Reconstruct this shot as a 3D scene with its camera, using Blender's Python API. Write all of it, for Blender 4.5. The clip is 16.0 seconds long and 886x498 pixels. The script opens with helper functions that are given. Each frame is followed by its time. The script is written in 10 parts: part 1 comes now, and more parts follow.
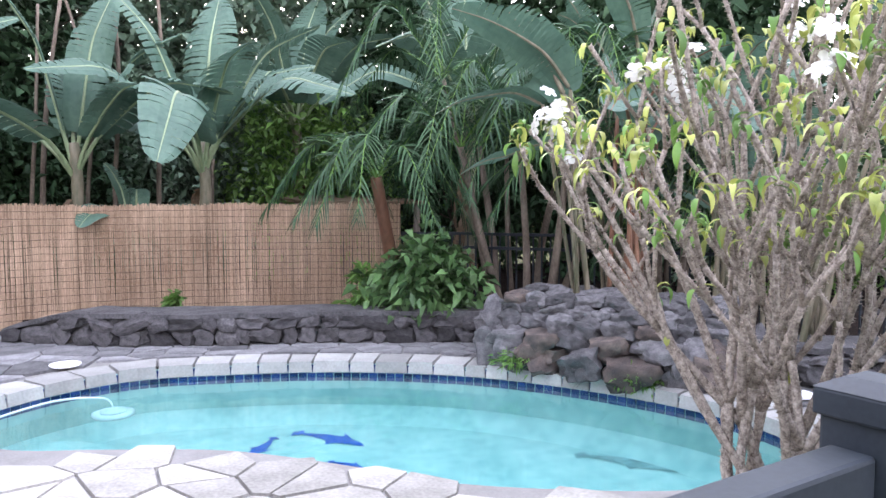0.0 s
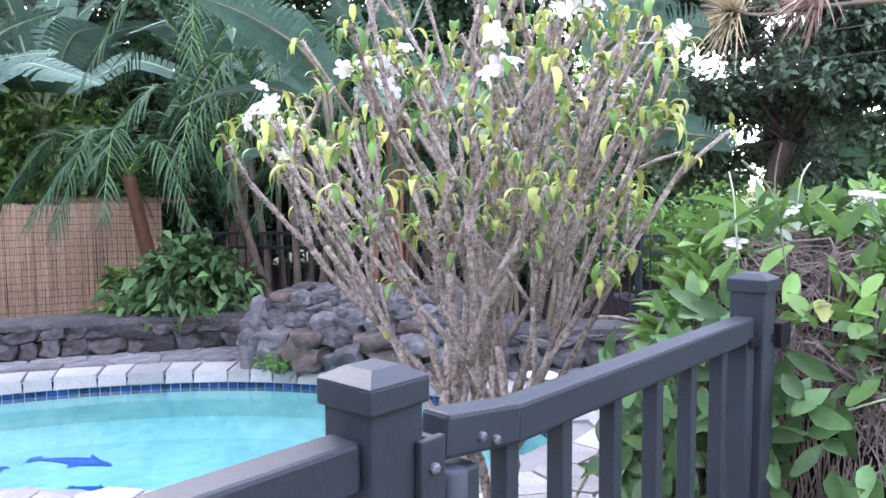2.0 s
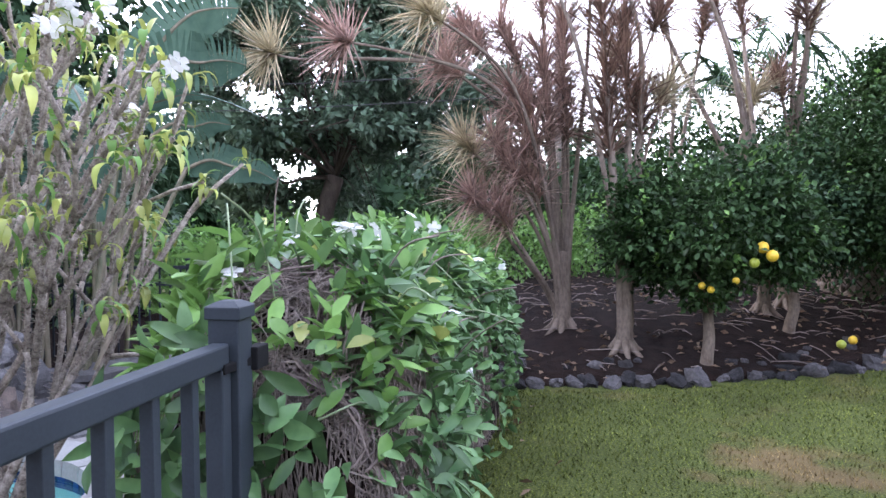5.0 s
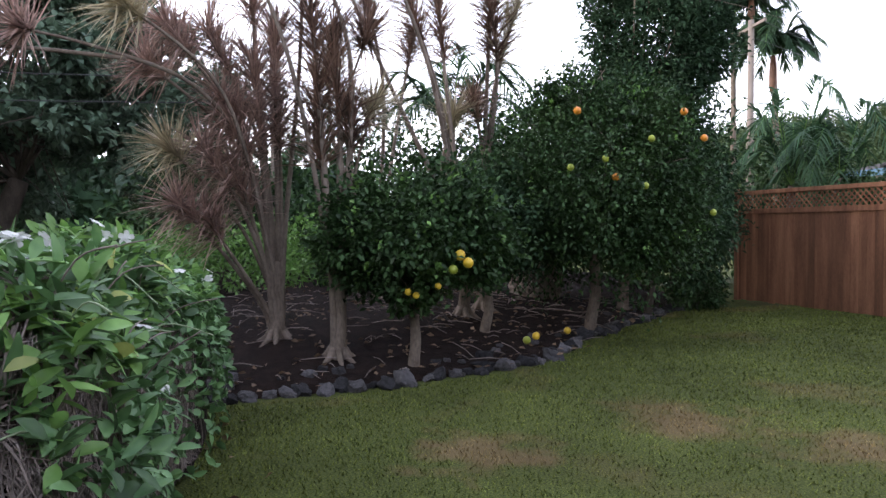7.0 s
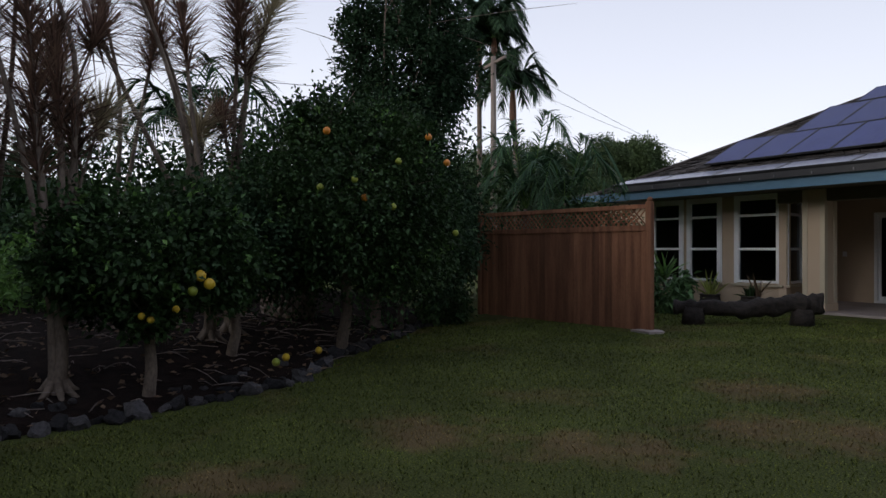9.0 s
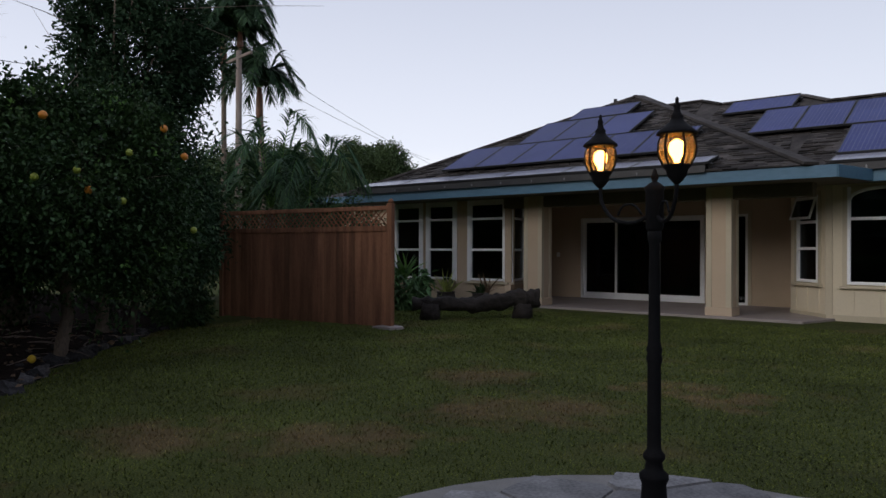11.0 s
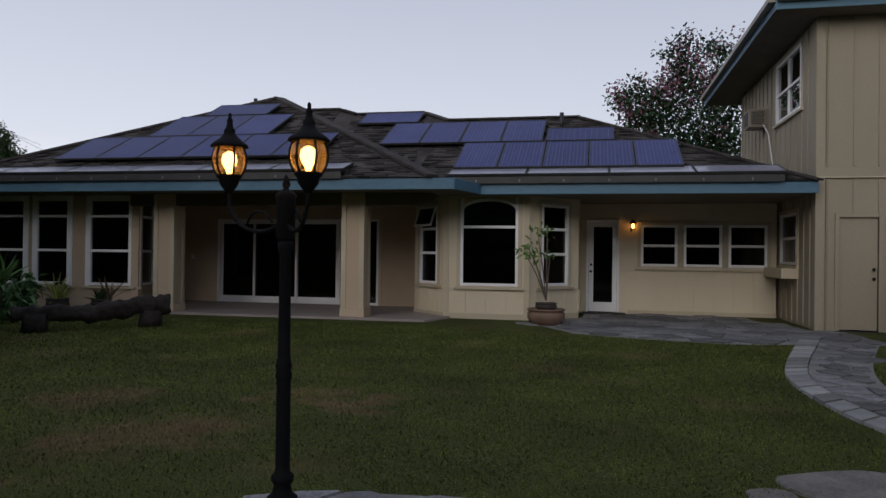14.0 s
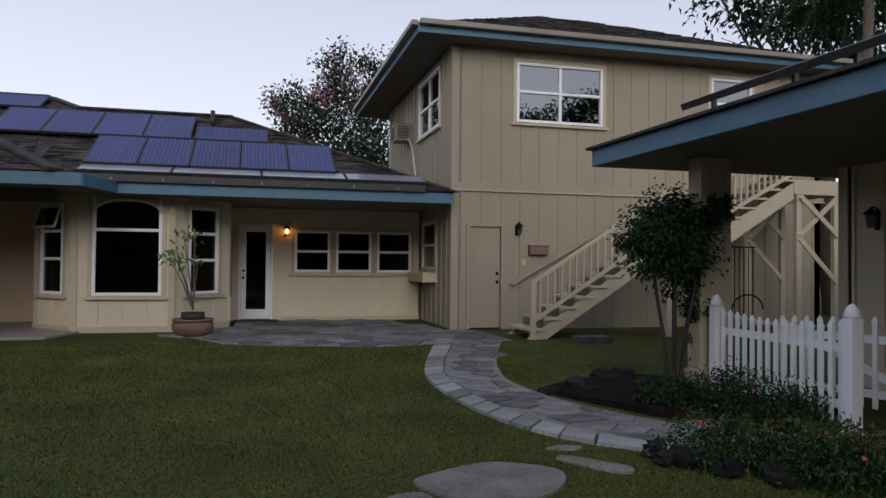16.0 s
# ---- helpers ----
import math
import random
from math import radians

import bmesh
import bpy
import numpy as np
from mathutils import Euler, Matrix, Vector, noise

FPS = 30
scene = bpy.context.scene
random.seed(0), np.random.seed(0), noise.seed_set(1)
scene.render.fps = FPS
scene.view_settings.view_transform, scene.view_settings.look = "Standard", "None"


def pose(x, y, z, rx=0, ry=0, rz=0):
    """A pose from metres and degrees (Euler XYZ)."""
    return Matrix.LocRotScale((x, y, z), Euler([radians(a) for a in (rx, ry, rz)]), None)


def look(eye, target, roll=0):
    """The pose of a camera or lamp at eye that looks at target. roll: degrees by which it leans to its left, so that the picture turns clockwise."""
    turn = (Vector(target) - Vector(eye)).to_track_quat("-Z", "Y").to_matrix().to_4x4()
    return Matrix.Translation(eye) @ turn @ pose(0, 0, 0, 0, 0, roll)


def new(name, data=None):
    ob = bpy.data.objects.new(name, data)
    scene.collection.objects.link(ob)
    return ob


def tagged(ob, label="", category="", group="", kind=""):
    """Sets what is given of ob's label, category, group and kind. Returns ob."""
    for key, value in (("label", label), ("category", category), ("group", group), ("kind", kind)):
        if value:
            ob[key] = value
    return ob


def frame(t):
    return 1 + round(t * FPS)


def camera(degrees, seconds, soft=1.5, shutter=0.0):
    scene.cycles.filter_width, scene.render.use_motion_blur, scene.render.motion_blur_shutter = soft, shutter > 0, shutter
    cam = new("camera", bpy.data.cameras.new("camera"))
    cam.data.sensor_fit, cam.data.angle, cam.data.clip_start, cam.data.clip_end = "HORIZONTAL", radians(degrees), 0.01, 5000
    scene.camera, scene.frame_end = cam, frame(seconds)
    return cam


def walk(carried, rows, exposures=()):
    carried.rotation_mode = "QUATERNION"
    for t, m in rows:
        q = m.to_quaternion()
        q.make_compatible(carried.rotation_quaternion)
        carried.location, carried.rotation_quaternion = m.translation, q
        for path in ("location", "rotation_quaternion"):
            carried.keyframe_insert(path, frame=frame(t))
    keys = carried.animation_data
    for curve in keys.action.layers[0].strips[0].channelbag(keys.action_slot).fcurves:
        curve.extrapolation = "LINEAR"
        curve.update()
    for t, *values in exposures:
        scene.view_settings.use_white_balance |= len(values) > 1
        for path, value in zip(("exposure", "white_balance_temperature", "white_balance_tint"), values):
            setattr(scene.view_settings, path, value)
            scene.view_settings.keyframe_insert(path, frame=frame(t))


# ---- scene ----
cam = camera(62.57, 16.0)
# seconds, eye x y z, pitch, roll, yaw
PATH = [
    (0, -0.029, -0.401, 1.405, -4.22, 0.08, 148.08),
    (0.5, -0.076, -0.365, 1.398, -4.15, -0.06, 145.51),
    (1, -0.145, -0.316, 1.403, -4.74, 0.15, 140.65),
    (1.5, -0.227, -0.286, 1.399, -4.99, 0.19, 136.00),
    (2, -0.264, -0.241, 1.399, -4.44, 0.40, 132.11),
    (2.5, -0.301, -0.213, 1.396, -4.34, 0.27, 126.56),
    (3, -0.320, -0.188, 1.393, -4.28, 0.30, 121.89),
    (3.5, -0.310, -0.152, 1.399, -3.54, 0.43, 116.84),
    (4, -0.318, -0.115, 1.400, -3.03, 0.40, 109.52),
    (4.5, -0.332, -0.079, 1.400, -2.68, 0.42, 105.32),
    (5, -0.330, -0.069, 1.400, -2.24, 0.21, 99.18),
    (7.5, -0.290, 0.036, 1.396, -1.17, 0.20, 73.13),
    (8, -0.288, 0.072, 1.399, -0.64, 0.23, 68.60),
    (8.5, -0.285, 0.119, 1.403, -0.16, 0.14, 63.34),
    (9, -0.264, 0.137, 1.401, -0.04, 0.07, 58.97),
    (11.5, -0.111, 0.109, 1.360, 0.06, -0.31, 34.88),
    (12, -0.123, 0.139, 1.366, -0.04, -0.45, 30.71),
    (12.5, -0.145, 0.171, 1.381, -0.11, -0.55, 26.29),
    (13, -0.169, 0.212, 1.390, 0.16, -0.85, 22.24),
    (13.5, -0.183, 0.275, 1.400, 0.44, -0.75, 17.40),
    (14, -0.182, 0.359, 1.413, 0.34, -0.70, 11.73),
    (14.5, -0.170, 0.461, 1.414, 0.82, -0.57, 3.86),
    (15, -0.150, 0.550, 1.423, 1.26, -0.51, -2.74),
    (15.5, -0.109, 0.635, 1.421, 1.38, -0.48, -8.66),
    (16, -0.062, 0.713, 1.417, 1.08, -0.57, -14.62),
]
EXPOSURES = [(0.0, 3.62, 6800, 16), (1.0, 3.65, 6700, 17), (2.0, 3.75, 6300, 19), (3.5, 4.04, 6050, 20), (4.2, 3.85, 6100, 17), (5.0, 3.33, 6150, 17), (5.2, 3.12, 6180, 17), (7.3, 2.12, 6500, 12), (8.0, 1.4, 6550, 11), (8.5, 0.9, 6550, 10), (9.2, 0.36, 6500, 10), (11.3, 0.27, 6450, 10), (13.0, 0.13, 6450, 10), (14.0, 0.05, 6450, 10), (15.0, 0.15, 6400, 11), (16.0, 0.40, 6400, 11)]
walk(cam, [(t, pose(x, y, z, 90 + p, r, w)) for t, x, y, z, p, r, w in PATH], EXPOSURES)

# ---- light: an even pale dusk sky, and a very soft sun behind it ----
world = bpy.data.worlds.new("dusk_sky")
scene.world = world
world.use_nodes = True
wn, wl = world.node_tree.nodes, world.node_tree.links
wn.clear()
w_out = wn.new("ShaderNodeOutputWorld")
w_bg = wn.new("ShaderNodeBackground")
w_sky = wn.new("ShaderNodeTexSky")
w_sky.sky_type, w_sky.sun_disc = "NISHITA", False
w_sky.sun_elevation, w_sky.sun_rotation = radians(20), radians(200)
w_sky.air_density, w_sky.dust_density = 1.0, 2.0
w_tc = wn.new("ShaderNodeTexCoord")
w_sep = wn.new("ShaderNodeSeparateXYZ")
w_ramp = wn.new("ShaderNodeValToRGB")
w_ramp.color_ramp.elements[0].position, w_ramp.color_ramp.elements[0].color = 0.0, (1.02, 1.02, 1.03, 1)
w_ramp.color_ramp.elements[1].position, w_ramp.color_ramp.elements[1].color = 0.55, (0.36, 0.39, 0.50, 1)
w_e = w_ramp.color_ramp.elements.new(0.14)
w_e.color = (0.70, 0.72, 0.81, 1)
w_scale = wn.new("ShaderNodeMix")
w_scale.data_type, w_scale.blend_type = "RGBA", "MULTIPLY"
w_scale.inputs[0].default_value = 1.0
w_scale.inputs[7].default_value = (0.09, 0.09, 0.09, 1)
w_mix = wn.new("ShaderNodeMix")
w_mix.data_type = "RGBA"
w_mix.inputs[0].default_value = 0.85
wl.new(w_tc.outputs["Generated"], w_sep.inputs[0])
wl.new(w_sep.outputs[2], w_ramp.inputs[0])
wl.new(w_sky.outputs[0], w_scale.inputs[6])
wl.new(w_scale.outputs[2], w_mix.inputs[6])
wl.new(w_ramp.outputs[0], w_mix.inputs[7])
w_dir, w_lift = wn.new("ShaderNodeVectorMath"), wn.new("ShaderNodeMapRange")
w_dir.operation, w_dir.inputs[1].default_value = "DOT_PRODUCT", (-1.0, 0.1, 0.0)
w_lift.inputs[1].default_value, w_lift.inputs[2].default_value, w_lift.inputs[3].default_value, w_lift.inputs[4].default_value = -1.0, 1.0, 0.90, 1.12
wl.new(w_tc.outputs["Generated"], w_dir.inputs[0]), wl.new(w_dir.outputs["Value"], w_lift.inputs[0])
wl.new(w_lift.outputs[0], w_bg.inputs[1])
wl.new(w_mix.outputs[2], w_bg.inputs[0])
wl.new(w_bg.outputs[0], w_out.inputs[0])
sun = new("sun", bpy.data.lights.new("sun", "SUN"))
sun.data.energy, sun.data.angle, sun.data.color = 0.85, radians(36), (1.0, 0.95, 0.9)
sun.matrix_world = look((-6, -22, 14), (0, 10, 0))

# ---- building helpers ----


class Shape:
    """Vertices and faces gathered for one mesh."""

    def __init__(self):
        self.v, self.f = [], []

    def add(self, verts, faces):
        n = len(self.v)
        self.v.extend(tuple(p) for p in verts)
        self.f.extend(tuple(i + n for i in q) for q in faces)
        return self

    def box(self, x0, y0, z0, x1, y1, z1, m=None):
        vs = [Vector(p) for p in ((x0, y0, z0), (x1, y0, z0), (x1, y1, z0), (x0, y1, z0), (x0, y0, z1), (x1, y0, z1), (x1, y1, z1), (x0, y1, z1))]
        if m:
            vs = [m @ p for p in vs]
        return self.add(vs, [(3, 2, 1, 0), (4, 5, 6, 7), (0, 1, 5, 4), (1, 2, 6, 5), (2, 3, 7, 6), (3, 0, 4, 7)])

    def bar(self, a, b, w, h, up=(0, 0, 1)):
        """A straight bar from a to b, w wide and h high."""
        a, b = Vector(a), Vector(b)
        d = (b - a).normalized()
        s = d.cross(Vector(up))
        s = s.normalized() if s.length > 1e-4 else Vector((1, 0, 0))
        u = s.cross(d)
        q = [(-w / 2, -h / 2), (w / 2, -h / 2), (w / 2, h / 2), (-w / 2, h / 2)]
        vs = [e + s * i + u * j for e in (a, b) for i, j in q]
        return self.add(vs, [(0, 1, 2, 3), (7, 6, 5, 4), (0, 4, 5, 1), (1, 5, 6, 2), (2, 6, 7, 3), (3, 7, 4, 0)])

    def tube(self, path, radii, n=8, cap=True):
        path = [Vector(p) for p in path]
        k = len(path)
        if isinstance(radii, (int, float)):
            radii = [radii] * k
        vs, fs = [], []
        ref = Vector((0.31, 0.2, 0.93))
        for i, p in enumerate(path):
            d = path[min(i + 1, k - 1)] - path[max(i - 1, 0)]
            d = d.normalized() if d.length > 1e-9 else Vector((0, 0, 1))
            s = d.cross(ref if abs(d.dot(ref)) < 0.95 else Vector((1, 0, 0))).normalized()
            u = s.cross(d)
            for j in range(n):
                a = 2 * math.pi * j / n
                vs.append(p + (s * math.cos(a) + u * math.sin(a)) * radii[i])
        for i in range(k - 1):
            for j in range(n):
                fs.append((i * n + j, (i + 1) * n + j, (i + 1) * n + (j + 1) % n, i * n + (j + 1) % n))
        if cap:
            fs.append(tuple(range(n)))
            fs.append(tuple((k - 1) * n + j for j in reversed(range(n))))
        return self.add(vs, fs)

    def lathe(self, prof, n=16, m=None):
        """A turned shape: profile of (radius, height)."""
        vs, fs = [], []
        for r, z in prof:
            for j in range(n):
                a = 2 * math.pi * j / n
                p = Vector((r * math.cos(a), r * math.sin(a), z))
                vs.append(m @ p if m else p)
        for i in range(len(prof) - 1):
            for j in range(n):
                fs.append((i * n + j, i * n + (j + 1) % n, (i + 1) * n + (j + 1) % n, (i + 1) * n + j))
        fs.append(tuple(reversed(range(n))))
        fs.append(tuple((len(prof) - 1) * n + j for j in range(n)))
        return self.add(vs, fs)

    def prism(self, poly, z0, z1, inset=0.0):
        """A flat polygon (counter-clockwise) drawn up from z0 to z1; inset narrows its top."""
        n = len(poly)
        cx, cy = sum(p[0] for p in poly) / n, sum(p[1] for p in poly) / n
        f = lambda v, x, y: v(x, y) if callable(v) else v
        top = []
        for x, y in poly:
            d = math.hypot(x - cx, y - cy) or 1
            k = max(0.0, 1 - inset / d)
            top.append((cx + (x - cx) * k, cy + (y - cy) * k))
        vs = [(x, y, f(z0, x, y)) for x, y in poly] + [(x, y, f(z1, x, y)) for x, y in top]
        fs = [tuple(reversed(range(n))), tuple(range(n, 2 * n))] + [(i, (i + 1) % n, n + (i + 1) % n, n + i) for i in range(n)]
        return self.add(vs, fs)

    def mesh(self, name, material, smooth=False):
        me = bpy.data.meshes.new(name)
        me.from_pydata([tuple(p) for p in self.v], [], self.f)
        if material:
            me.materials.append(material)
        if smooth:
            me.polygons.foreach_set("use_smooth", [True] * len(me.polygons))
        me.update()
        return me


def part(name, shape, material, parent=None, label="", smooth=False, bevel=0.0, at=None):
    """Links a shape as one mesh object, under a thing or under a part."""
    ob = new(name, shape if isinstance(shape, bpy.types.Mesh) else shape.mesh(name, material, smooth))
    if bevel:
        b = ob.modifiers.new("bevel", "BEVEL")
        b.width, b.segments, b.limit_method, b.angle_limit = bevel, 2, "ANGLE", radians(40)
    if parent:
        ob.parent = parent
    if at is not None:
        ob.matrix_basis = at if isinstance(at, Matrix) else Matrix.Translation(at)
    if label:
        ob["label"] = label
    return ob


def thing(name, label, category, at=(0, 0, 0), group="", kind=""):
    ob = new(name)
    ob.empty_display_size = 0.1
    ob.matrix_basis = at if isinstance(at, Matrix) else Matrix.Translation(at)
    return tagged(ob, label, category, group, kind)


# ---- materials ----
def nodes_of(name):
    m = bpy.data.materials.new(name)
    m.use_nodes = True
    return m, m.node_tree.nodes, m.node_tree.links, m.node_tree.nodes["Principled BSDF"]


def surface(name, c1, c2, rough=0.7, scale=3.0, fine=40.0, bump=0.2, metal=0.0, grain=None, by_object=0.0, by_island=0.0, dist=0.01, spec=0.5, leaf=0.0):
    """A surface of two colours mingled at two scales, with fine relief. grain stretches it along an axis; by_object and by_island vary its value."""
    m, n, l, p = nodes_of(name)
    tc, mp = n.new("ShaderNodeTexCoord"), n.new("ShaderNodeMapping")
    l.new(tc.outputs["Object"], mp.inputs[0])
    if grain:
        mp.inputs["Scale"].default_value = grain
    a, b = n.new("ShaderNodeTexNoise"), n.new("ShaderNodeTexNoise")
    a.inputs["Scale"].default_value, a.inputs["Detail"].default_value = scale, 5
    b.inputs["Scale"].default_value, b.inputs["Detail"].default_value = fine, 4
    l.new(mp.outputs[0], a.inputs["Vector"]), l.new(mp.outputs[0], b.inputs["Vector"])
    mx = n.new("ShaderNodeMath")
    mx.operation = "MULTIPLY_ADD"
    mx.inputs[1].default_value, mx.inputs[2].default_value = 0.4, 0.0
    l.new(b.outputs["Fac"], mx.inputs[0])
    ad = n.new("ShaderNodeMath")
    ad.operation = "MULTIPLY_ADD"
    ad.inputs[1].default_value = 0.6
    l.new(a.outputs["Fac"], ad.inputs[0]), l.new(mx.outputs[0], ad.inputs[2])
    rp = n.new("ShaderNodeValToRGB")
    rp.color_ramp.elements[0].position, rp.color_ramp.elements[1].position = 0.33, 0.67
    rp.color_ramp.elements[0].color, rp.color_ramp.elements[1].color = (*c1, 1), (*c2, 1)
    l.new(ad.outputs[0], rp.inputs[0])
    col = rp.outputs[0]
    for amount, kind, slot in ((by_object, "ShaderNodeObjectInfo", "Random"), (by_island, "ShaderNodeNewGeometry", "Random Per Island")):
        if amount:
            src, hs, mr = n.new(kind), n.new("ShaderNodeHueSaturation"), n.new("ShaderNodeMapRange")
            l.new(src.outputs[slot], mr.inputs[0])
            mr.inputs[3].default_value, mr.inputs[4].default_value = 1 - amount, 1 + amount
            l.new(mr.outputs[0], hs.inputs["Value"])
            l.new(col, hs.inputs["Color"])
            col = hs.outputs[0]
    l.new(col, p.inputs["Base Color"])
    p.inputs["Roughness"].default_value, p.inputs["Metallic"].default_value = rough, metal
    p.inputs["Specular IOR Level"].default_value = spec
    if bump:
        bp = n.new("ShaderNodeBump")
        bp.inputs["Strength"].default_value, bp.inputs["Distance"].default_value = bump, dist
        l.new(ad.outputs[0], bp.inputs["Height"]), l.new(bp.outputs[0], p.inputs["Normal"])
    if leaf:
        tr, ms, out = n.new("ShaderNodeBsdfTranslucent"), n.new("ShaderNodeMixShader"), n["Material Output"]
        l.new(col, tr.inputs[0])
        ms.inputs[0].default_value = leaf
        l.new(p.outputs[0], ms.inputs[1]), l.new(tr.outputs[0], ms.inputs[2]), l.new(ms.outputs[0], out.inputs[0])
    return m


def clear(name, tint, ior=1.45, rough=0.01, ripple=0.0, scale=3.0):
    """Glass or a water surface: seen through, with its gloss by angle."""
    m, n, l, p = nodes_of(name)
    out = n["Material Output"]
    n.remove(p)
    tr, gl, fr, ms = n.new("ShaderNodeBsdfTransparent"), n.new("ShaderNodeBsdfGlossy"), n.new("ShaderNodeLayerWeight"), n.new("ShaderNodeMixShader")
    pw, ml = n.new("ShaderNodeMath"), n.new("ShaderNodeMath")
    tr.inputs[0].default_value = (*tint, 1)
    gl.inputs["Roughness"].default_value = rough
    fr.inputs[0].default_value = 0.5
    r0 = ((ior - 1) / (ior + 1)) ** 2
    pw.operation, pw.inputs[1].default_value = "POWER", 5.0
    ml.operation, ml.inputs[1].default_value, ml.inputs[2].default_value = "MULTIPLY_ADD", 1 - r0, r0
    l.new(fr.outputs["Facing"], pw.inputs[0]), l.new(pw.outputs[0], ml.inputs[0])
    if ripple:
        tc, no, bp = n.new("ShaderNodeTexCoord"), n.new("ShaderNodeTexNoise"), n.new("ShaderNodeBump")
        no.inputs["Scale"].default_value, no.inputs["Detail"].default_value = scale, 3
        bp.inputs["Strength"].default_value, bp.inputs["Distance"].default_value = ripple, 0.05
        l.new(tc.outputs["Object"], no.inputs["Vector"]), l.new(no.outputs["Fac"], bp.inputs["Height"])
        l.new(bp.outputs[0], gl.inputs["Normal"]), l.new(bp.outputs[0], fr.inputs["Normal"])
    l.new(ml.outputs[0], ms.inputs[0]), l.new(tr.outputs[0], ms.inputs[1]), l.new(gl.outputs[0], ms.inputs[2]), l.new(ms.outputs[0], out.inputs[0])
    return m


def glow(name, colour, strength):
    m, n, l, p = nodes_of(name)
    p.inputs["Base Color"].default_value = (*colour, 1)
    p.inputs["Emission Color"].default_value = (*colour, 1)
    p.inputs["Emission Strength"].default_value = strength
    return m


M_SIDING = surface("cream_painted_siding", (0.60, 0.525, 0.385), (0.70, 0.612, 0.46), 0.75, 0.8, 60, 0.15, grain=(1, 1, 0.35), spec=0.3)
# Darker copy of the siding: the two-storey wing's shade is in its colour.
M_SHADESIDING = surface("shaded_siding_copy", (0.305, 0.263, 0.195), (0.375, 0.325, 0.243), 0.75, 0.8, 60, 0.15, grain=(1, 1, 0.35), spec=0.3)
M_STUCCO = surface("tan_stucco", (0.48, 0.37, 0.26), (0.57, 0.45, 0.33), 0.85, 1.0, 90, 0.4, spec=0.2)
M_WHITE = surface("white_paint", (0.84, 0.84, 0.85), (0.90, 0.90, 0.90), 0.45, 2.0, 30, 0.05)
M_CREAM = surface("cream_trim_paint", (0.47, 0.405, 0.29), (0.55, 0.475, 0.345), 0.6, 2.0, 40, 0.1)
M_BLUE = surface("blue_fascia_paint", (0.055, 0.13, 0.20), (0.09, 0.19, 0.27), 0.55, 1.5, 20, 0.1, grain=(0.3, 1, 1))
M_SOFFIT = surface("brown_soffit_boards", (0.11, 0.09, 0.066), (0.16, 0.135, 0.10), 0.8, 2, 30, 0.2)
M_GUTTER = surface("tan_gutter", (0.22, 0.19, 0.15), (0.28, 0.25, 0.20), 0.45, 2, 30, 0.05)
M_SHINGLE = surface("brown_asphalt_shingle", (0.018, 0.0165, 0.0165), (0.082, 0.073, 0.069), 0.95, 2.5, 60, 0.6, by_island=0.65, spec=0.2)
M_GLASS = clear("window_glass", (0.42, 0.45, 0.47), 1.5, 0.005)
M_MIRRORGLASS = clear("reflective_window_glass", (0.20, 0.21, 0.22), 4.2, 0.004)
M_PANEL = surface("solar_cells", (0.026, 0.033, 0.125), (0.044, 0.055, 0.18), 0.3, 1, 10, 0.0, by_object=0.15, spec=0.07)
# Pale base colour paints in the sky's reflection on the low eave panels.
M_GLOSSPANEL = surface("sky_tinted_panel_glass", (0.34, 0.35, 0.41), (0.42, 0.43, 0.49), 0.12, 1, 10, 0.0, by_object=0.1, spec=0.9)
M_CELL = surface("silver_cell_lines", (0.085, 0.095, 0.18), (0.12, 0.13, 0.23), 0.5, 4, 40, 0.0)
M_ALU = surface("aluminium_frame", (0.45, 0.46, 0.48), (0.6, 0.6, 0.62), 0.35, 4, 60, 0.05, metal=0.9)
M_DARKRAIL = surface("dark_metal_rack", (0.015, 0.015, 0.017), (0.03, 0.03, 0.03), 0.5, 4, 40, 0.05)
M_BLACK = surface("black_cast_metal", (0.004, 0.004, 0.005), (0.010, 0.010, 0.011), 0.75, 6, 80, 0.15, spec=0.14)
M_CHARCOAL = surface("charcoal_powder_coat", (0.017, 0.0225, 0.029), (0.030, 0.038, 0.047), 0.55, 6, 150, 0.12, spec=0.26, dist=0.002)
M_STEEL = surface("galvanised_screw", (0.16, 0.16, 0.17), (0.26, 0.26, 0.27), 0.45, 10, 60, 0.05, metal=0.9)
M_SCREW = surface("painted_screw", (0.07, 0.075, 0.09), (0.11, 0.115, 0.13), 0.4, 10, 60, 0.05)
M_REDWOOD = surface("red_stained_fence_wood", (0.115, 0.050, 0.029), (0.34, 0.158, 0.085), 0.75, 1.6, 30, 0.35, grain=(6, 6, 0.5), by_object=0.32, spec=0.25)
M_CONCRETE = surface("lanai_concrete", (0.26, 0.22, 0.20), (0.34, 0.29, 0.27), 0.6, 1.5, 60, 0.15)
M_FLAG = surface("grey_flagstone", (0.075, 0.074, 0.078), (0.25, 0.248, 0.25), 0.8, 4.0, 45, 0.6, by_object=0.42, spec=0.28)
M_COPING = surface("pale_coping_stone", (0.24, 0.24, 0.23), (0.37, 0.37, 0.35), 0.75, 3.0, 45, 0.4, by_object=0.22, spec=0.3)
M_DECK = surface("pale_weathered_flagstone", (0.195, 0.187, 0.168), (0.41, 0.395, 0.36), 0.8, 3.2, 45, 0.6, by_object=0.28, spec=0.3)
M_BORDER = surface("worn_border_stone", (0.19, 0.19, 0.187), (0.32, 0.32, 0.312), 0.8, 3.0, 45, 0.4, by_object=0.35, spec=0.3)
M_STEP = surface("tan_grey_stepping_stone", (0.105, 0.097, 0.088), (0.26, 0.242, 0.218), 0.85, 3.0, 45, 0.6, by_object=0.25, spec=0.25)
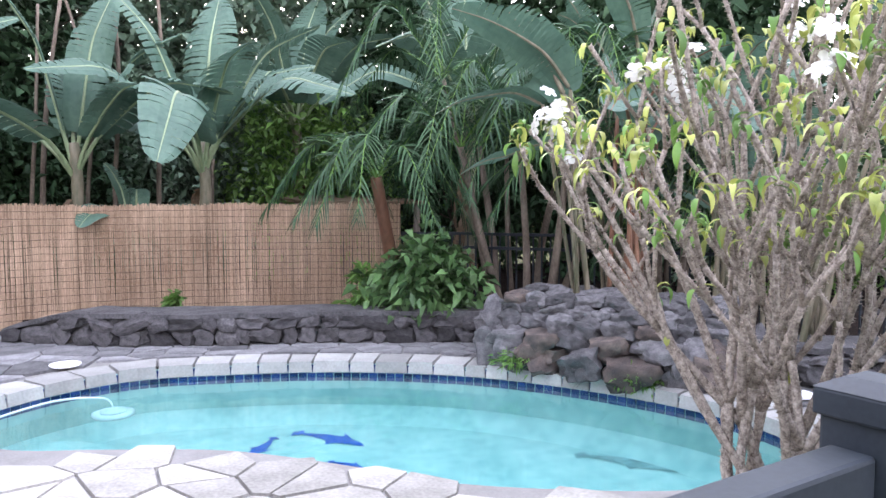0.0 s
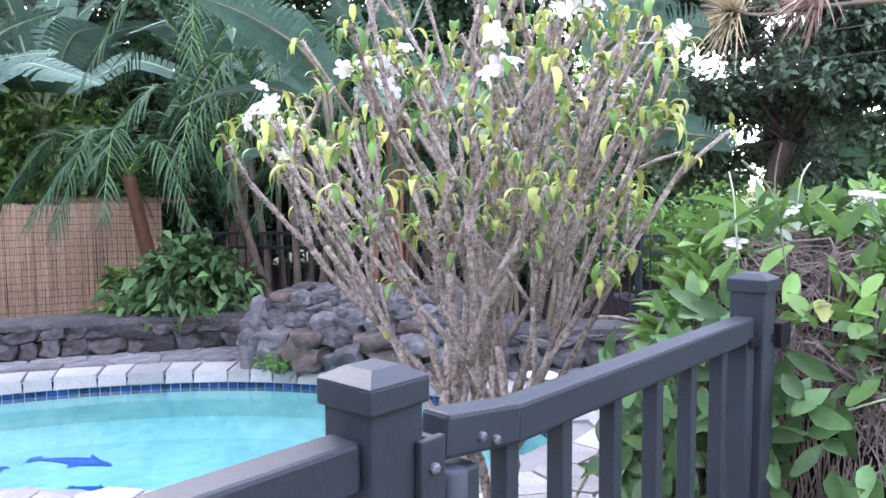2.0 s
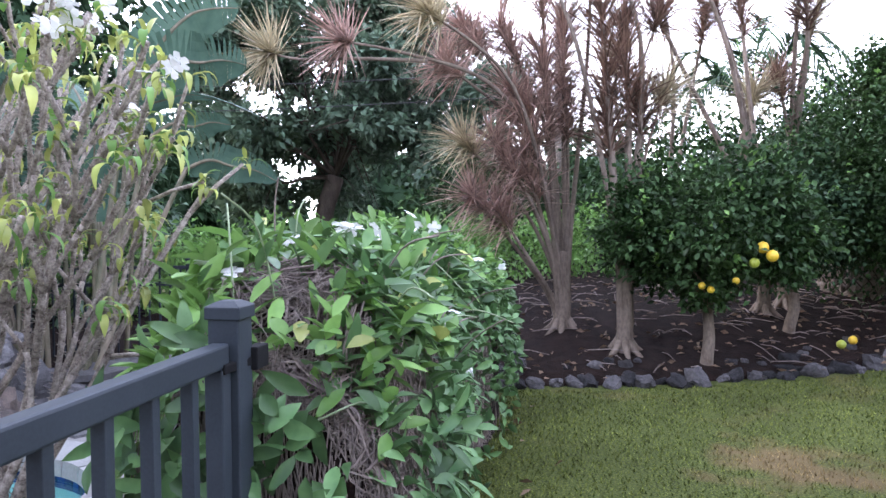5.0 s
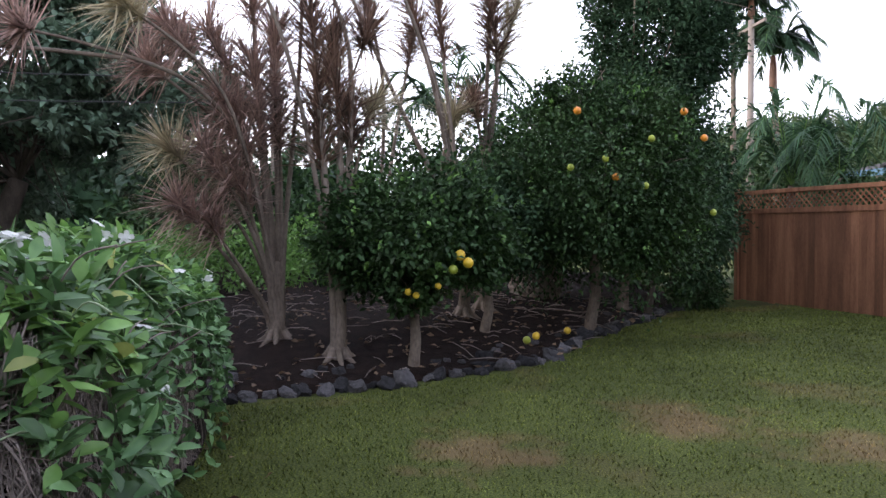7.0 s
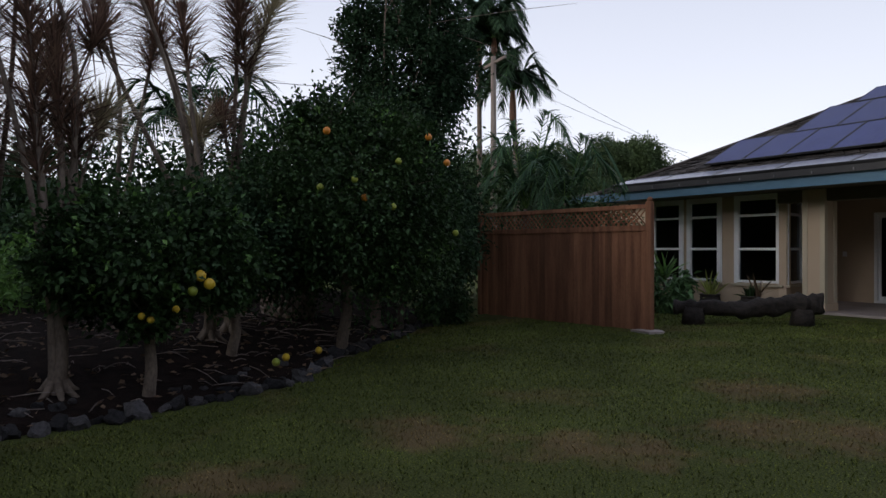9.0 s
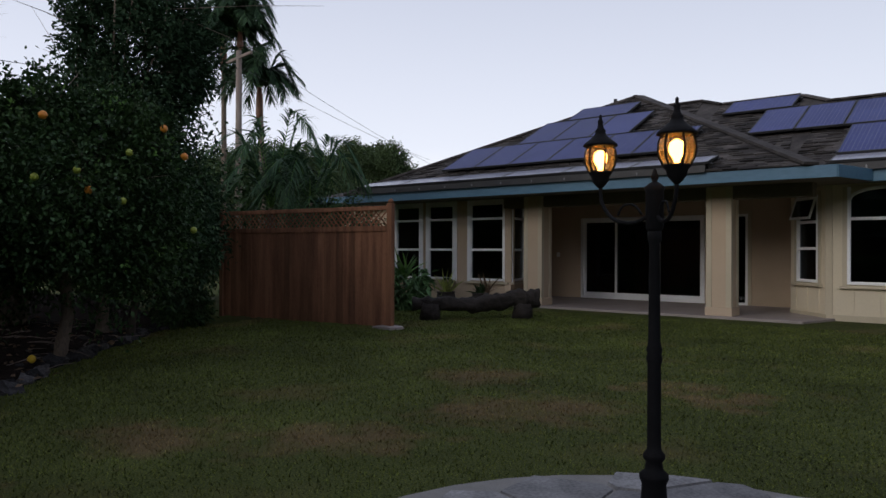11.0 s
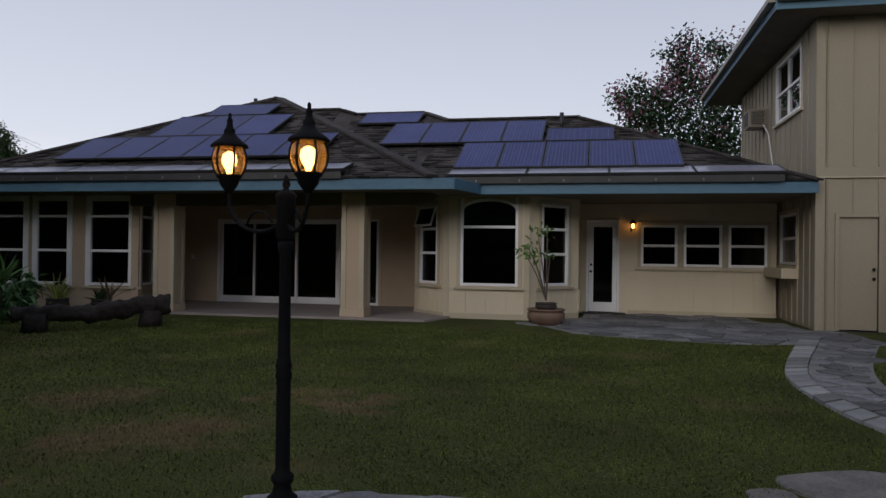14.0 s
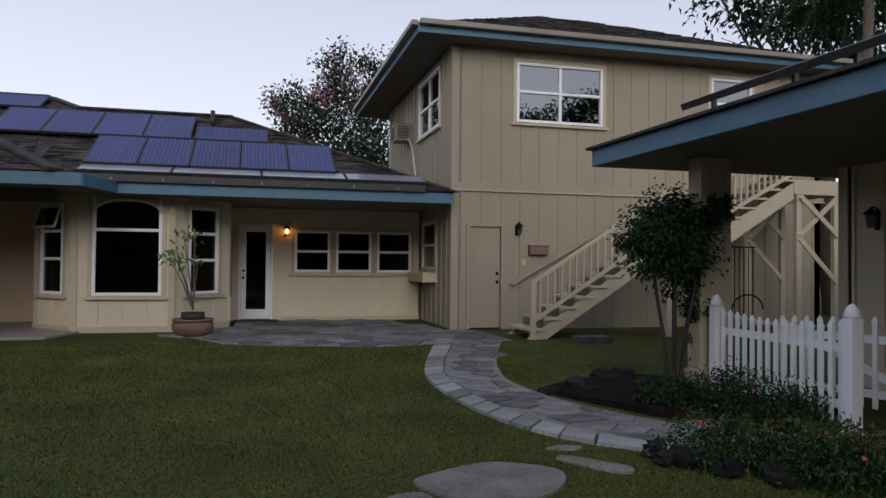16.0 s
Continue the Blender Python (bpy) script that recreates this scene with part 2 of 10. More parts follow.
M_MORTAR = surface("grey_mortar", (0.16, 0.155, 0.145), (0.24, 0.23, 0.22), 0.9, 5, 80, 0.3)
M_BLACKROCK = surface("black_lava_rock", (0.010, 0.010, 0.011), (0.045, 0.043, 0.045), 0.9, 5.0, 60, 0.9, by_object=0.4, dist=0.02, spec=0.2)
M_LAVA = surface("dark_lava_rock", (0.026, 0.025, 0.027), (0.115, 0.108, 0.11), 0.9, 5.0, 60, 0.9, by_object=0.5, dist=0.02, spec=0.3)
M_RUSTROCK = surface("rust_streaked_lava_rock", (0.032, 0.031, 0.032), (0.165, 0.125, 0.105), 0.85, 3.4, 40, 1.0, by_object=0.3, dist=0.02, spec=0.35)
M_GREYROCK = surface("grey_lava_rock", (0.040, 0.039, 0.042), (0.17, 0.163, 0.166), 0.85, 5.0, 40, 1.0, by_object=0.42, dist=0.02, spec=0.35)
M_WATER = clear("pool_water", (0.74, 0.95, 0.95), 1.33, 0.02, 0.12, 2.2)
M_PLASTER = surface("turquoise_pool_plaster", (0.16, 0.325, 0.31), (0.335, 0.495, 0.465), 0.7, 1.5, 9, 0.1)
M_BLUETILE = surface("cobalt_pool_tile", (0.006, 0.018, 0.075), (0.012, 0.04, 0.15), 0.15, 6, 20, 0.05, by_island=0.5, by_object=0.3)
M_REED = surface("dry_reed", (0.27, 0.175, 0.115), (0.56, 0.405, 0.29), 0.8, 1.3, 30, 0.3, grain=(1.6, 1.6, 0.8), by_island=0.28, spec=0.2, leaf=0.1)
M_WIRE = surface("rusty_wire", (0.07, 0.045, 0.03), (0.12, 0.08, 0.055), 0.7, 10, 60, 0.1)
# Mulch and soil; on the hedge and waterfall cores it stands for shade.
M_MULCHSHADE = surface("dark_mulch_and_core_shade", (0.0035, 0.0024, 0.002), (0.021, 0.0125, 0.010), 1.0, 8.0, 60, 1.0, dist=0.03, spec=0.1)
M_BARK = surface("pale_bark", (0.082, 0.063, 0.049), (0.225, 0.18, 0.145), 0.85, 6, 50, 0.6, grain=(1, 1, 0.5), spec=0.2)
M_DARKBARK = surface("dark_bark", (0.035, 0.028, 0.022), (0.09, 0.072, 0.06), 0.9, 6, 40, 0.7, grain=(1, 1, 0.4), spec=0.2)
M_TWIG = surface("grey_thorny_bark", (0.075, 0.057, 0.046), (0.49, 0.43, 0.372), 0.85, 46, 150, 1.0, dist=0.008, spec=0.2)
M_DEADVINE = surface("dead_vine_stems", (0.08, 0.062, 0.053), (0.29, 0.24, 0.215), 0.85, 12, 90, 0.5, by_island=0.3, spec=0.2)
M_LEAF = surface("dark_citrus_leaf", (0.014, 0.036, 0.013), (0.058, 0.108, 0.036), 0.45, 1.2, 20, 0.0, by_island=0.5, leaf=0.12, spec=0.15)
M_FICUS = surface("broad_tree_leaf", (0.060, 0.105, 0.072), (0.135, 0.195, 0.125), 0.5, 0.5, 8, 0.0, by_island=0.3, leaf=0.2, spec=0.25)
M_LEAFDARK = surface("deep_green_leaf", (0.017, 0.037, 0.020), (0.048, 0.087, 0.043), 0.6, 0.5, 8, 0.0, by_island=0.4, leaf=0.12, spec=0.06)
M_FARLEAF = surface("distant_canopy_leaf", (0.046, 0.076, 0.030), (0.110, 0.158, 0.062), 0.6, 0.6, 8, 0.0, by_island=0.3, leaf=0.15, spec=0.2)
M_SHOOT = surface("olive_young_leaf", (0.040, 0.062, 0.018), (0.135, 0.155, 0.055), 0.5, 4, 25, 0.0, by_island=0.5, leaf=0.2, spec=0.2)
M_LEAFBRIGHT = surface("bright_green_leaf", (0.085, 0.19, 0.04), (0.18, 0.31, 0.085), 0.4, 2, 25, 0.0, by_island=0.35, leaf=0.3, spec=0.25)
M_LEAFHEDGE = surface("glossy_hedge_leaf", (0.050, 0.115, 0.044), (0.140, 0.245, 0.092), 0.36, 3, 25, 0.0, by_island=0.5, leaf=0.18, spec=0.25)
M_LEAFYELLOW = surface("yellow_green_leaf", (0.25, 0.31, 0.07), (0.46, 0.49, 0.14), 0.45, 5, 25, 0.0, by_island=0.4, leaf=0.35)
M_BANANA = surface("banana_leaf", (0.050, 0.102, 0.074), (0.105, 0.178, 0.128), 0.5, 1.5, 14, 0.12, grain=(1, 1, 1), leaf=0.22, spec=0.2)
M_MIDRIB = surface("pale_leaf_midrib", (0.16, 0.22, 0.11), (0.27, 0.33, 0.19), 0.5, 3, 20, 0.1)
M_STALK = surface("banana_stalk", (0.07, 0.075, 0.038), (0.25, 0.205, 0.15), 0.6, 5, 20, 0.3, grain=(1, 1, 0.3))
M_REDSTALK = surface("rusty_heliconia_stalk", (0.10, 0.042, 0.024), (0.23, 0.11, 0.062), 0.6, 3, 20, 0.3, grain=(1, 1, 0.3))
M_DRYLEAF = surface("dry_brown_leaf", (0.075, 0.048, 0.028), (0.19, 0.125, 0.075), 0.8, 4, 30, 0.2, by_island=0.3, leaf=0.15)
M_PALM = surface("palm_leaflet", (0.024, 0.060, 0.030), (0.066, 0.130, 0.060), 0.55, 1.0, 10, 0.0, by_island=0.35, leaf=0.25, spec=0.2)
M_DRAC = surface("pinkish_dracaena_leaf", (0.20, 0.115, 0.095), (0.52, 0.375, 0.31), 0.5, 1.2, 12, 0.0, by_island=0.45, leaf=0.4)
M_DRACDARK = surface("dark_brown_dracaena_leaf", (0.085, 0.048, 0.038), (0.27, 0.175, 0.130), 0.5, 1.2, 12, 0.0, by_island=0.45, leaf=0.25, spec=0.25)
M_DRACPALE = surface("straw_dracaena_leaf", (0.36, 0.31, 0.19), (0.52, 0.45, 0.30), 0.5, 1.2, 12, 0.0, by_island=0.35, leaf=0.25)
M_PETAL = surface("white_petal", (0.58, 0.58, 0.55), (0.72, 0.72, 0.69), 0.6, 8, 40, 0.0, leaf=0.3)
M_PINK = surface("magenta_bract", (0.17, 0.055, 0.09), (0.31, 0.15, 0.19), 0.6, 4, 20, 0.0, by_island=0.4, leaf=0.3)
M_RED = surface("red_orange_petal", (0.40, 0.07, 0.04), (0.55, 0.12, 0.07), 0.6, 8, 40, 0.0, leaf=0.2)
M_LEMON = surface("lemon_rind", (0.62, 0.40, 0.02), (0.75, 0.52, 0.05), 0.4, 5, 90, 0.15, dist=0.002)
M_ORANGE = surface("orange_rind", (0.62, 0.20, 0.02), (0.72, 0.28, 0.03), 0.4, 5, 90, 0.15, dist=0.002)
M_LIME = surface("unripe_rind", (0.22, 0.28, 0.03), (0.38, 0.42, 0.06), 0.4, 5, 90, 0.15, dist=0.002)
M_CLAY = surface("terracotta_pot", (0.14, 0.085, 0.06), (0.24, 0.15, 0.11), 0.7, 5, 60, 0.2)
M_LOG = surface("weathered_log", (0.02, 0.016, 0.014), (0.075, 0.06, 0.05), 0.85, 4, 30, 0.8, grain=(0.5, 3, 3), dist=0.02)
M_DARKLOG = surface("dark_gnarled_log", (0.010, 0.008, 0.007), (0.045, 0.036, 0.03), 0.85, 5, 30, 1.0, grain=(0.5, 3, 3), dist=0.03, spec=0.3)
M_FADEDTILE = surface("faded_dark_mosaic", (0.05, 0.11, 0.115), (0.21, 0.37, 0.37), 0.5, 5, 24, 0.0)
M_DARK = surface("dark_void_paint", (0.02, 0.02, 0.02), (0.035, 0.033, 0.03), 0.9, 2, 20, 0.0)
M_BULB = glow("warm_bulb", (1.0, 0.60, 0.22), 9.0)
M_LANTERN = clear("amber_lantern_glass", (0.95, 0.72, 0.42), 1.45, 0.15)
_n, _l = M_LANTERN.node_tree.nodes, M_LANTERN.node_tree.links
_t, _m = _n.new("ShaderNodeBsdfTranslucent"), _n.new("ShaderNodeMixShader")
_t.inputs[0].default_value = (0.85, 0.52, 0.22, 1)
_m.inputs[0].default_value = 0.11
_from = _n["Material Output"].inputs[0].links[0].from_socket
_l.new(_from, _m.inputs[1]), _l.new(_t.outputs[0], _m.inputs[2]), _l.new(_m.outputs[0], _n["Material Output"].inputs[0])
M_MOSAIC = surface("cobalt_mosaic", (0.008, 0.04, 0.24), (0.02, 0.10, 0.42), 0.3, 30, 60, 0.0)
M_HOSE = surface("white_hose", (0.40, 0.50, 0.50), (0.48, 0.58, 0.58), 0.4, 5, 40, 0.0)
M_POLEWOOD = surface("weathered_pole_wood", (0.14, 0.11, 0.09), (0.24, 0.20, 0.17), 0.9, 3, 30, 0.3, grain=(3, 3, 0.3))
# Dark colour puts the dimness of the unlit rooms into their walls.
M_INNER = surface("room_dimness_paint", (0.10, 0.09, 0.08), (0.13, 0.12, 0.10), 0.9, 2, 20, 0.0)


def lawn_material(name, lift, blades):
    m, n, l, p = nodes_of(name)
    tc = n.new("ShaderNodeTexCoord")
    a, b, c = n.new("ShaderNodeTexNoise"), n.new("ShaderNodeTexNoise"), n.new("ShaderNodeTexNoise")
    for t, s, d in ((a, 0.75, 4), (b, 70, 8), (c, 0.9, 4)):
        t.inputs["Scale"].default_value, t.inputs["Detail"].default_value = s, d
        l.new(tc.outputs["Object"], t.inputs["Vector"])
    r1, r2 = n.new("ShaderNodeValToRGB"), n.new("ShaderNodeValToRGB")
    r1.color_ramp.elements[0].position, r1.color_ramp.elements[1].position = 0.35, 0.67
    r1.color_ramp.elements[0].color, r1.color_ramp.elements[1].color = (0.0145, 0.0235, 0.0055, 1), (0.102, 0.117, 0.027, 1)
    r2.color_ramp.elements[0].position, r2.color_ramp.elements[1].position = 0.57, 0.68
    r2.color_ramp.elements[0].color, r2.color_ramp.elements[1].color = (0, 0, 0, 1), (0.36, 0.36, 0.36, 1)
    l.new(b.outputs["Fac"], r1.inputs[0]), l.new(a.outputs["Fac"], r2.inputs[0])
    mx = n.new("ShaderNodeMix")
    mx.data_type = "RGBA"
    mx.inputs[7].default_value = (0.125, 0.084, 0.042, 1)
    # worn patches: where they lie and how wide they are
    wob, vm = n.new("ShaderNodeTexNoise"), n.new("ShaderNodeVectorMath")
    wob.inputs["Scale"].default_value, wob.inputs["Detail"].default_value = 2.6, 5
    l.new(tc.outputs["Object"], wob.inputs["Vector"])
    vm.operation, vm.inputs[1].default_value = "MULTIPLY_ADD", (1.6, 1.6, 0.0)
    l.new(wob.outputs["Color"], vm.inputs[0]), l.new(tc.outputs["Object"], vm.inputs[2])
    worn = r2.outputs[0]
    for x, y, w in ((-4.8, 6.4, 0.7), (-3.3, 5.6, 0.75), (-3.8, 5.1, 0.6), (-2.88, 7.0, 0.45), (-2.28, 6.77, 0.5), (-3.95, 3.86, 0.6), (-5.1, 2.9, 0.7), (-4.2, 3.6, 0.6), (-4.7, 1.25, 0.5)):
        ds, mp2, mxx = n.new("ShaderNodeVectorMath"), n.new("ShaderNodeMapRange"), n.new("ShaderNodeMath")
        ds.operation, ds.inputs[1].default_value = "DISTANCE", (x + 0.8, y + 0.8, 0)
        l.new(vm.outputs[0], ds.inputs[0]), l.new(ds.outputs["Value"], mp2.inputs[0])
        mp2.inputs[1].default_value, mp2.inputs[2].default_value, mp2.inputs[3].default_value, mp2.inputs[4].default_value = w * 0.25, w, 0.78, 0.0
        mxx.operation = "MAXIMUM"
        l.new(worn, mxx.inputs[0]), l.new(mp2.outputs[0], mxx.inputs[1])
        worn = mxx.outputs[0]
    l.new(worn, mx.inputs[0]), l.new(r1.outputs[0], mx.inputs[6])
    hs, mr = n.new("ShaderNodeHueSaturation"), n.new("ShaderNodeMapRange")
    l.new(c.outputs["Fac"], mr.inputs[0])
    mr.inputs[1].default_value, mr.inputs[2].default_value, mr.inputs[3].default_value, mr.inputs[4].default_value = 0.3, 0.7, 0.75 * lift, 1.25 * lift
    l.new(mr.outputs[0], hs.inputs["Value"]), l.new(mx.outputs[2], hs.inputs["Color"])
    col = hs.outputs[0]
    if blades:
        src, h2, m2 = n.new("ShaderNodeNewGeometry"), n.new("ShaderNodeHueSaturation"), n.new("ShaderNodeMapRange")
        l.new(src.outputs["Random Per Island"], m2.inputs[0])
        m2.inputs[3].default_value, m2.inputs[4].default_value = 0.8, 1.65
        l.new(m2.outputs[0], h2.inputs["Value"]), l.new(col, h2.inputs["Color"])
        col = h2.outputs[0]
    l.new(col, p.inputs["Base Color"])
    bp = n.new("ShaderNodeBump")
    bp.inputs["Strength"].default_value, bp.inputs["Distance"].default_value = 0.7, 0.02
    l.new(b.outputs["Fac"], bp.inputs["Height"]), l.new(bp.outputs[0], p.inputs["Normal"])
    p.inputs["Roughness"].default_value, p.inputs["Specular IOR Level"].default_value = 0.9, 0.15
    return m


M_LAWN = lawn_material("lawn_grass", 1.0, False)
M_BLADE = lawn_material("grass_blade", 1.4, True)


# ---- plan helpers ----
def ground_z(x, y):
    """The lawn's height: it rises a little towards the house."""
    s = min(max((y - 4) / 9, 0), 1)
    return 0.11 * s * s * (3 - 2 * s)


def smooth_loop(pts, closed=True, step=6):
    """A Catmull-Rom line through a few plan points."""
    n, out = len(pts), []
    for i in range(n if closed else n - 1):
        g = lambda k: Vector(pts[k % n] if closed else pts[min(max(k, 0), n - 1)])
        a, b, c, d = g(i - 1), g(i), g(i + 1), g(i + 2)
        for s in range(step):
            t = s / step
            out.append(0.5 * ((2 * b) + (c - a) * t + (2 * a - 5 * b + 4 * c - d) * t * t + (3 * b - a - 3 * c + d) * t ** 3))
    if not closed:
        out.append(Vector(pts[-1]))
    return out


def clip(poly, px, py, nx, ny):
    """The part of a convex polygon on the side of the point (px, py) away from (nx, ny)."""
    out = []
    for i in range(len(poly)):
        a, b = poly[i], poly[(i + 1) % len(poly)]
        da, db = (a[0] - px) * nx + (a[1] - py) * ny, (b[0] - px) * nx + (b[1] - py) * ny
        if da <= 0:
            out.append(a)
        if (da < 0 < db) or (db < 0 < da):
            t = da / (da - db)
            out.append((a[0] + (b[0] - a[0]) * t, a[1] + (b[1] - a[1]) * t))
    return out


def inside(poly, x, y):
    hit = False
    for i in range(len(poly)):
        (x0, y0), (x1, y1) = poly[i][:2], poly[i - 1][:2]
        if (y0 > y) != (y1 > y) and x < (x1 - x0) * (y - y0) / (y1 - y0) + x0:
            hit = not hit
    return hit


def flags(seeds, keep, reach, gap=0.02):
    """Crazy paving: the cells round seed points, shrunk by half a joint; keep(x, y) says which seeds lie in the paved area, and edges are cut by neighbours outside it."""
    cells = []
    for i, (x, y) in enumerate(seeds):
        if not keep(x, y):
            continue
        poly = [(x - reach, y - reach), (x + reach, y - reach), (x + reach, y + reach), (x - reach, y + reach)]
        for j, (u, v) in enumerate(seeds):
            if i != j and abs(u - x) < 2 * reach and abs(v - y) < 2 * reach:
                d = math.hypot(u - x, v - y)
                nx, ny = (u - x) / d, (v - y) / d
                k = d / 2 - gap / 2
                poly = clip(poly, x + nx * k, y + ny * k, nx, ny)
                if len(poly) < 3:
                    break
        if len(poly) >= 3:
            cells.append(poly)
    return cells


def scatter(x0, y0, x1, y1, d, seed):
    """Loosely even plan points about d apart."""
    r = random.Random(seed)
    out = []
    ny, nx = int((y1 - y0) / d) + 1, int((x1 - x0) / d) + 1
    for j in range(ny):
        for i in range(nx):
            out.append((x0 + (i + 0.5 + 0.5 * (j % 2) + r.uniform(-0.38, 0.38)) * d, y0 + (j + 0.5 + r.uniform(-0.38, 0.38)) * d))
    return out


def rock_mesh(name, material, seed, level=2, rough=0.35, flat=1.0, box=0.72):
    """A rounded, uneven stone about 1 across."""
    bm = bmesh.new()
    bmesh.ops.create_icosphere(bm, subdivisions=level, radius=0.5)
    off = Vector((seed * 3.7, seed * 1.3, seed * 2.1))
    for v in bm.verts:
        p = v.co.copy()
        k = 1 + rough * noise.noise(p * 2.2 + off) + 0.55 * rough * noise.noise(p * 5 + off)
        q = Vector([math.copysign(abs(c * 2) ** box, c) / 2 for c in p])
        v.co = q * k
        v.co.z *= flat
    me = bpy.data.meshes.new(name)
    bm.to_mesh(me)
    bm.free()
    me.materials.append(material)
    me.polygons.foreach_set("use_smooth", [True] * len(me.polygons))
    me.set_sharp_from_angle(angle=radians(32 if level < 3 else 40))
    return me
# ---- plan of the pool and its deck ----
POOL = [(0.3, -6.3), (-0.2, -6.85), (-1.0, -7.12), (-1.8, -6.9), (-2.7, -6.45), (-3.5, -5.8), (-4.0, -5.1), (-4.35, -4.3), (-4.48, -3.6),
        (-4.38, -3.05), (-4.05, -2.72), (-3.5, -2.68), (-2.95, -2.9), (-2.4, -3.28), (-2.0, -3.65), (-1.7, -4.1), (-1.2, -4.7), (-0.6, -5.1), (0.0, -5.5)]
DECK_Z, WATER_Z, FLOOR_Z = -0.1, -0.22, -0.62
pool_line = [tuple(p) for p in smooth_loop(POOL[::-1], True, 5)]


def offset_loop(loop, d):
    """The loop moved outwards by d."""
    n, out = len(loop), []
    area = sum(loop[i - 1][0] * loop[i][1] - loop[i][0] * loop[i - 1][1] for i in range(n))
    sgn = 1 if area > 0 else -1
    for i in range(n):
        a, b = Vector(loop[i - 1][:2]), Vector(loop[(i + 1) % n][:2])
        t = (b - a).normalized()
        out.append((loop[i][0] + sgn * t.y * d, loop[i][1] - sgn * t.x * d))
    return out




def near_side(x, y):
    """Whether a point of the pool's edge lies on the side where the paving runs right up to the water."""
    return 3.7 * (x - 0.6) + 5.2 * (y + 6.6) > 1.2


def edge_loop(far, near):
    """The pool's line moved outwards, by another width on the near side."""
    return [b if near_side(*p) else a for p, a, b in zip(pool_line, offset_loop(pool_line, far), offset_loop(pool_line, near))]


pool_out = edge_loop(0.34, 0.06)
basin_in = offset_loop(pool_line, 0.15)


# ---- ground: one sheet to the horizon ----
def sheet():
    xs = [-900, -300, -120, -60, -35, -24] + [round(-18 + 0.3 * i, 3) for i in range(98)] + [14, 22, 40, 90, 300, 900]
    ys = [-900, -300, -120, -60, -30, -18] + [round(-13 + 0.3 * i, 3) for i in range(118)] + [25, 34, 60, 120, 300, 900]
    s = Shape()
    vs = []
    for y in ys:
        for x in xs:
            z = ground_z(x, y)
            if inside(basin_in, x, y):
                z = -1.6
            elif y < -0.9 and -18 < x < 12 and y > -14:
                z = -0.2
            vs.append((x, y, z))
    w = len(xs)
    fs = [(j * w + i, j * w + i + 1, (j + 1) * w + i + 1, (j + 1) * w + i) for j in range(len(ys) - 1) for i in range(w - 1)]
    return s.add(vs, fs)


ground = part("ground", sheet(), M_LAWN, smooth=True)
tagged(ground, "mown lawn with dry brown patches", "lawn", kind="structure")


# ---- walls with openings ----
def wall(name, a, b, z0, z1, holes, material, thick=0.15, label="", parent=None):
    """A wall from plan point a to b, seen from its right-hand side; holes are (from, to, bottom, top) along it. Returns the wall and its frame."""
    a, b = Vector((*a, 0)), Vector((*b, 0))
    d = (b - a).normalized()
    length = (b - a).length
    m = Matrix(((d.x, -d.y, 0, a.x), (d.y, d.x, 0, a.y), (0, 0, 1, 0), (0, 0, 0, 1)))
    us = sorted({0.0, length, *[h[0] for h in holes], *[h[1] for h in holes]})
    zs = sorted({z0, z1, *[h[2] for h in holes], *[h[3] for h in holes]})
    full = lambda i, j: 0 <= i < len(us) - 1 and 0 <= j < len(zs) - 1 and not any(
        h[0] <= (us[i] + us[i + 1]) / 2 <= h[1] and h[2] <= (zs[j] + zs[j + 1]) / 2 <= h[3] for h in holes)
    s = Shape()
    P = lambda u, y, z: m @ Vector((u, y, z))
    for i in range(len(us) - 1):
        for j in range(len(zs) - 1):
            if not full(i, j):
                continue
            u0, u1, w0, w1 = us[i], us[i + 1], zs[j], zs[j + 1]
            s.add([P(u0, 0, w0), P(u1, 0, w0), P(u1, 0, w1), P(u0, 0, w1)], [(0, 1, 2, 3)])
            s.add([P(u0, thick, w0), P(u1, thick, w0), P(u1, thick, w1), P(u0, thick, w1)], [(3, 2, 1, 0)])
            if not full(i - 1, j):
                s.add([P(u0, 0, w0), P(u0, 0, w1), P(u0, thick, w1), P(u0, thick, w0)], [(0, 1, 2, 3)])
            if not full(i + 1, j):
                s.add([P(u1, 0, w0), P(u1, 0, w1), P(u1, thick, w1), P(u1, thick, w0)], [(3, 2, 1, 0)])
            if not full(i, j - 1):
                s.add([P(u0, 0, w0), P(u1, 0, w0), P(u1, thick, w0), P(u0, thick, w0)], [(3, 2, 1, 0)])
            if not full(i, j + 1):
                s.add([P(u0, 0, w1), P(u1, 0, w1), P(u1, thick, w1), P(u0, thick, w1)], [(0, 1, 2, 3)])
    ob = part(name, s, material, parent)
    if not parent:
        tagged(ob, label, "wall", kind="structure")
    return ob, m


def battens(owner, m, u0, u1, z0, z1, holes, step=0.41, w=0.045, d=0.022, first=0.2):
    """Vertical battens on a wall, stopped at its openings."""
    u = u0 + first
    while u < u1:
        cuts = sorted((h[2] - 0.09, h[3] + 0.09) for h in holes if h[0] - 0.09 < u < h[1] + 0.09)
        z = z0
        for c0, c1 in cuts + [(z1, z1)]:
            if c0 - z > 0.08:
                part("batten", Shape().box(u - w / 2, -d, z, u + w / 2, 0.001, min(c0, z1), m), M_SHADESIDING if owner.name.startswith("wall_two") else M_SIDING, owner)
            z = max(z, c1)
        u += step


window_count = [0]


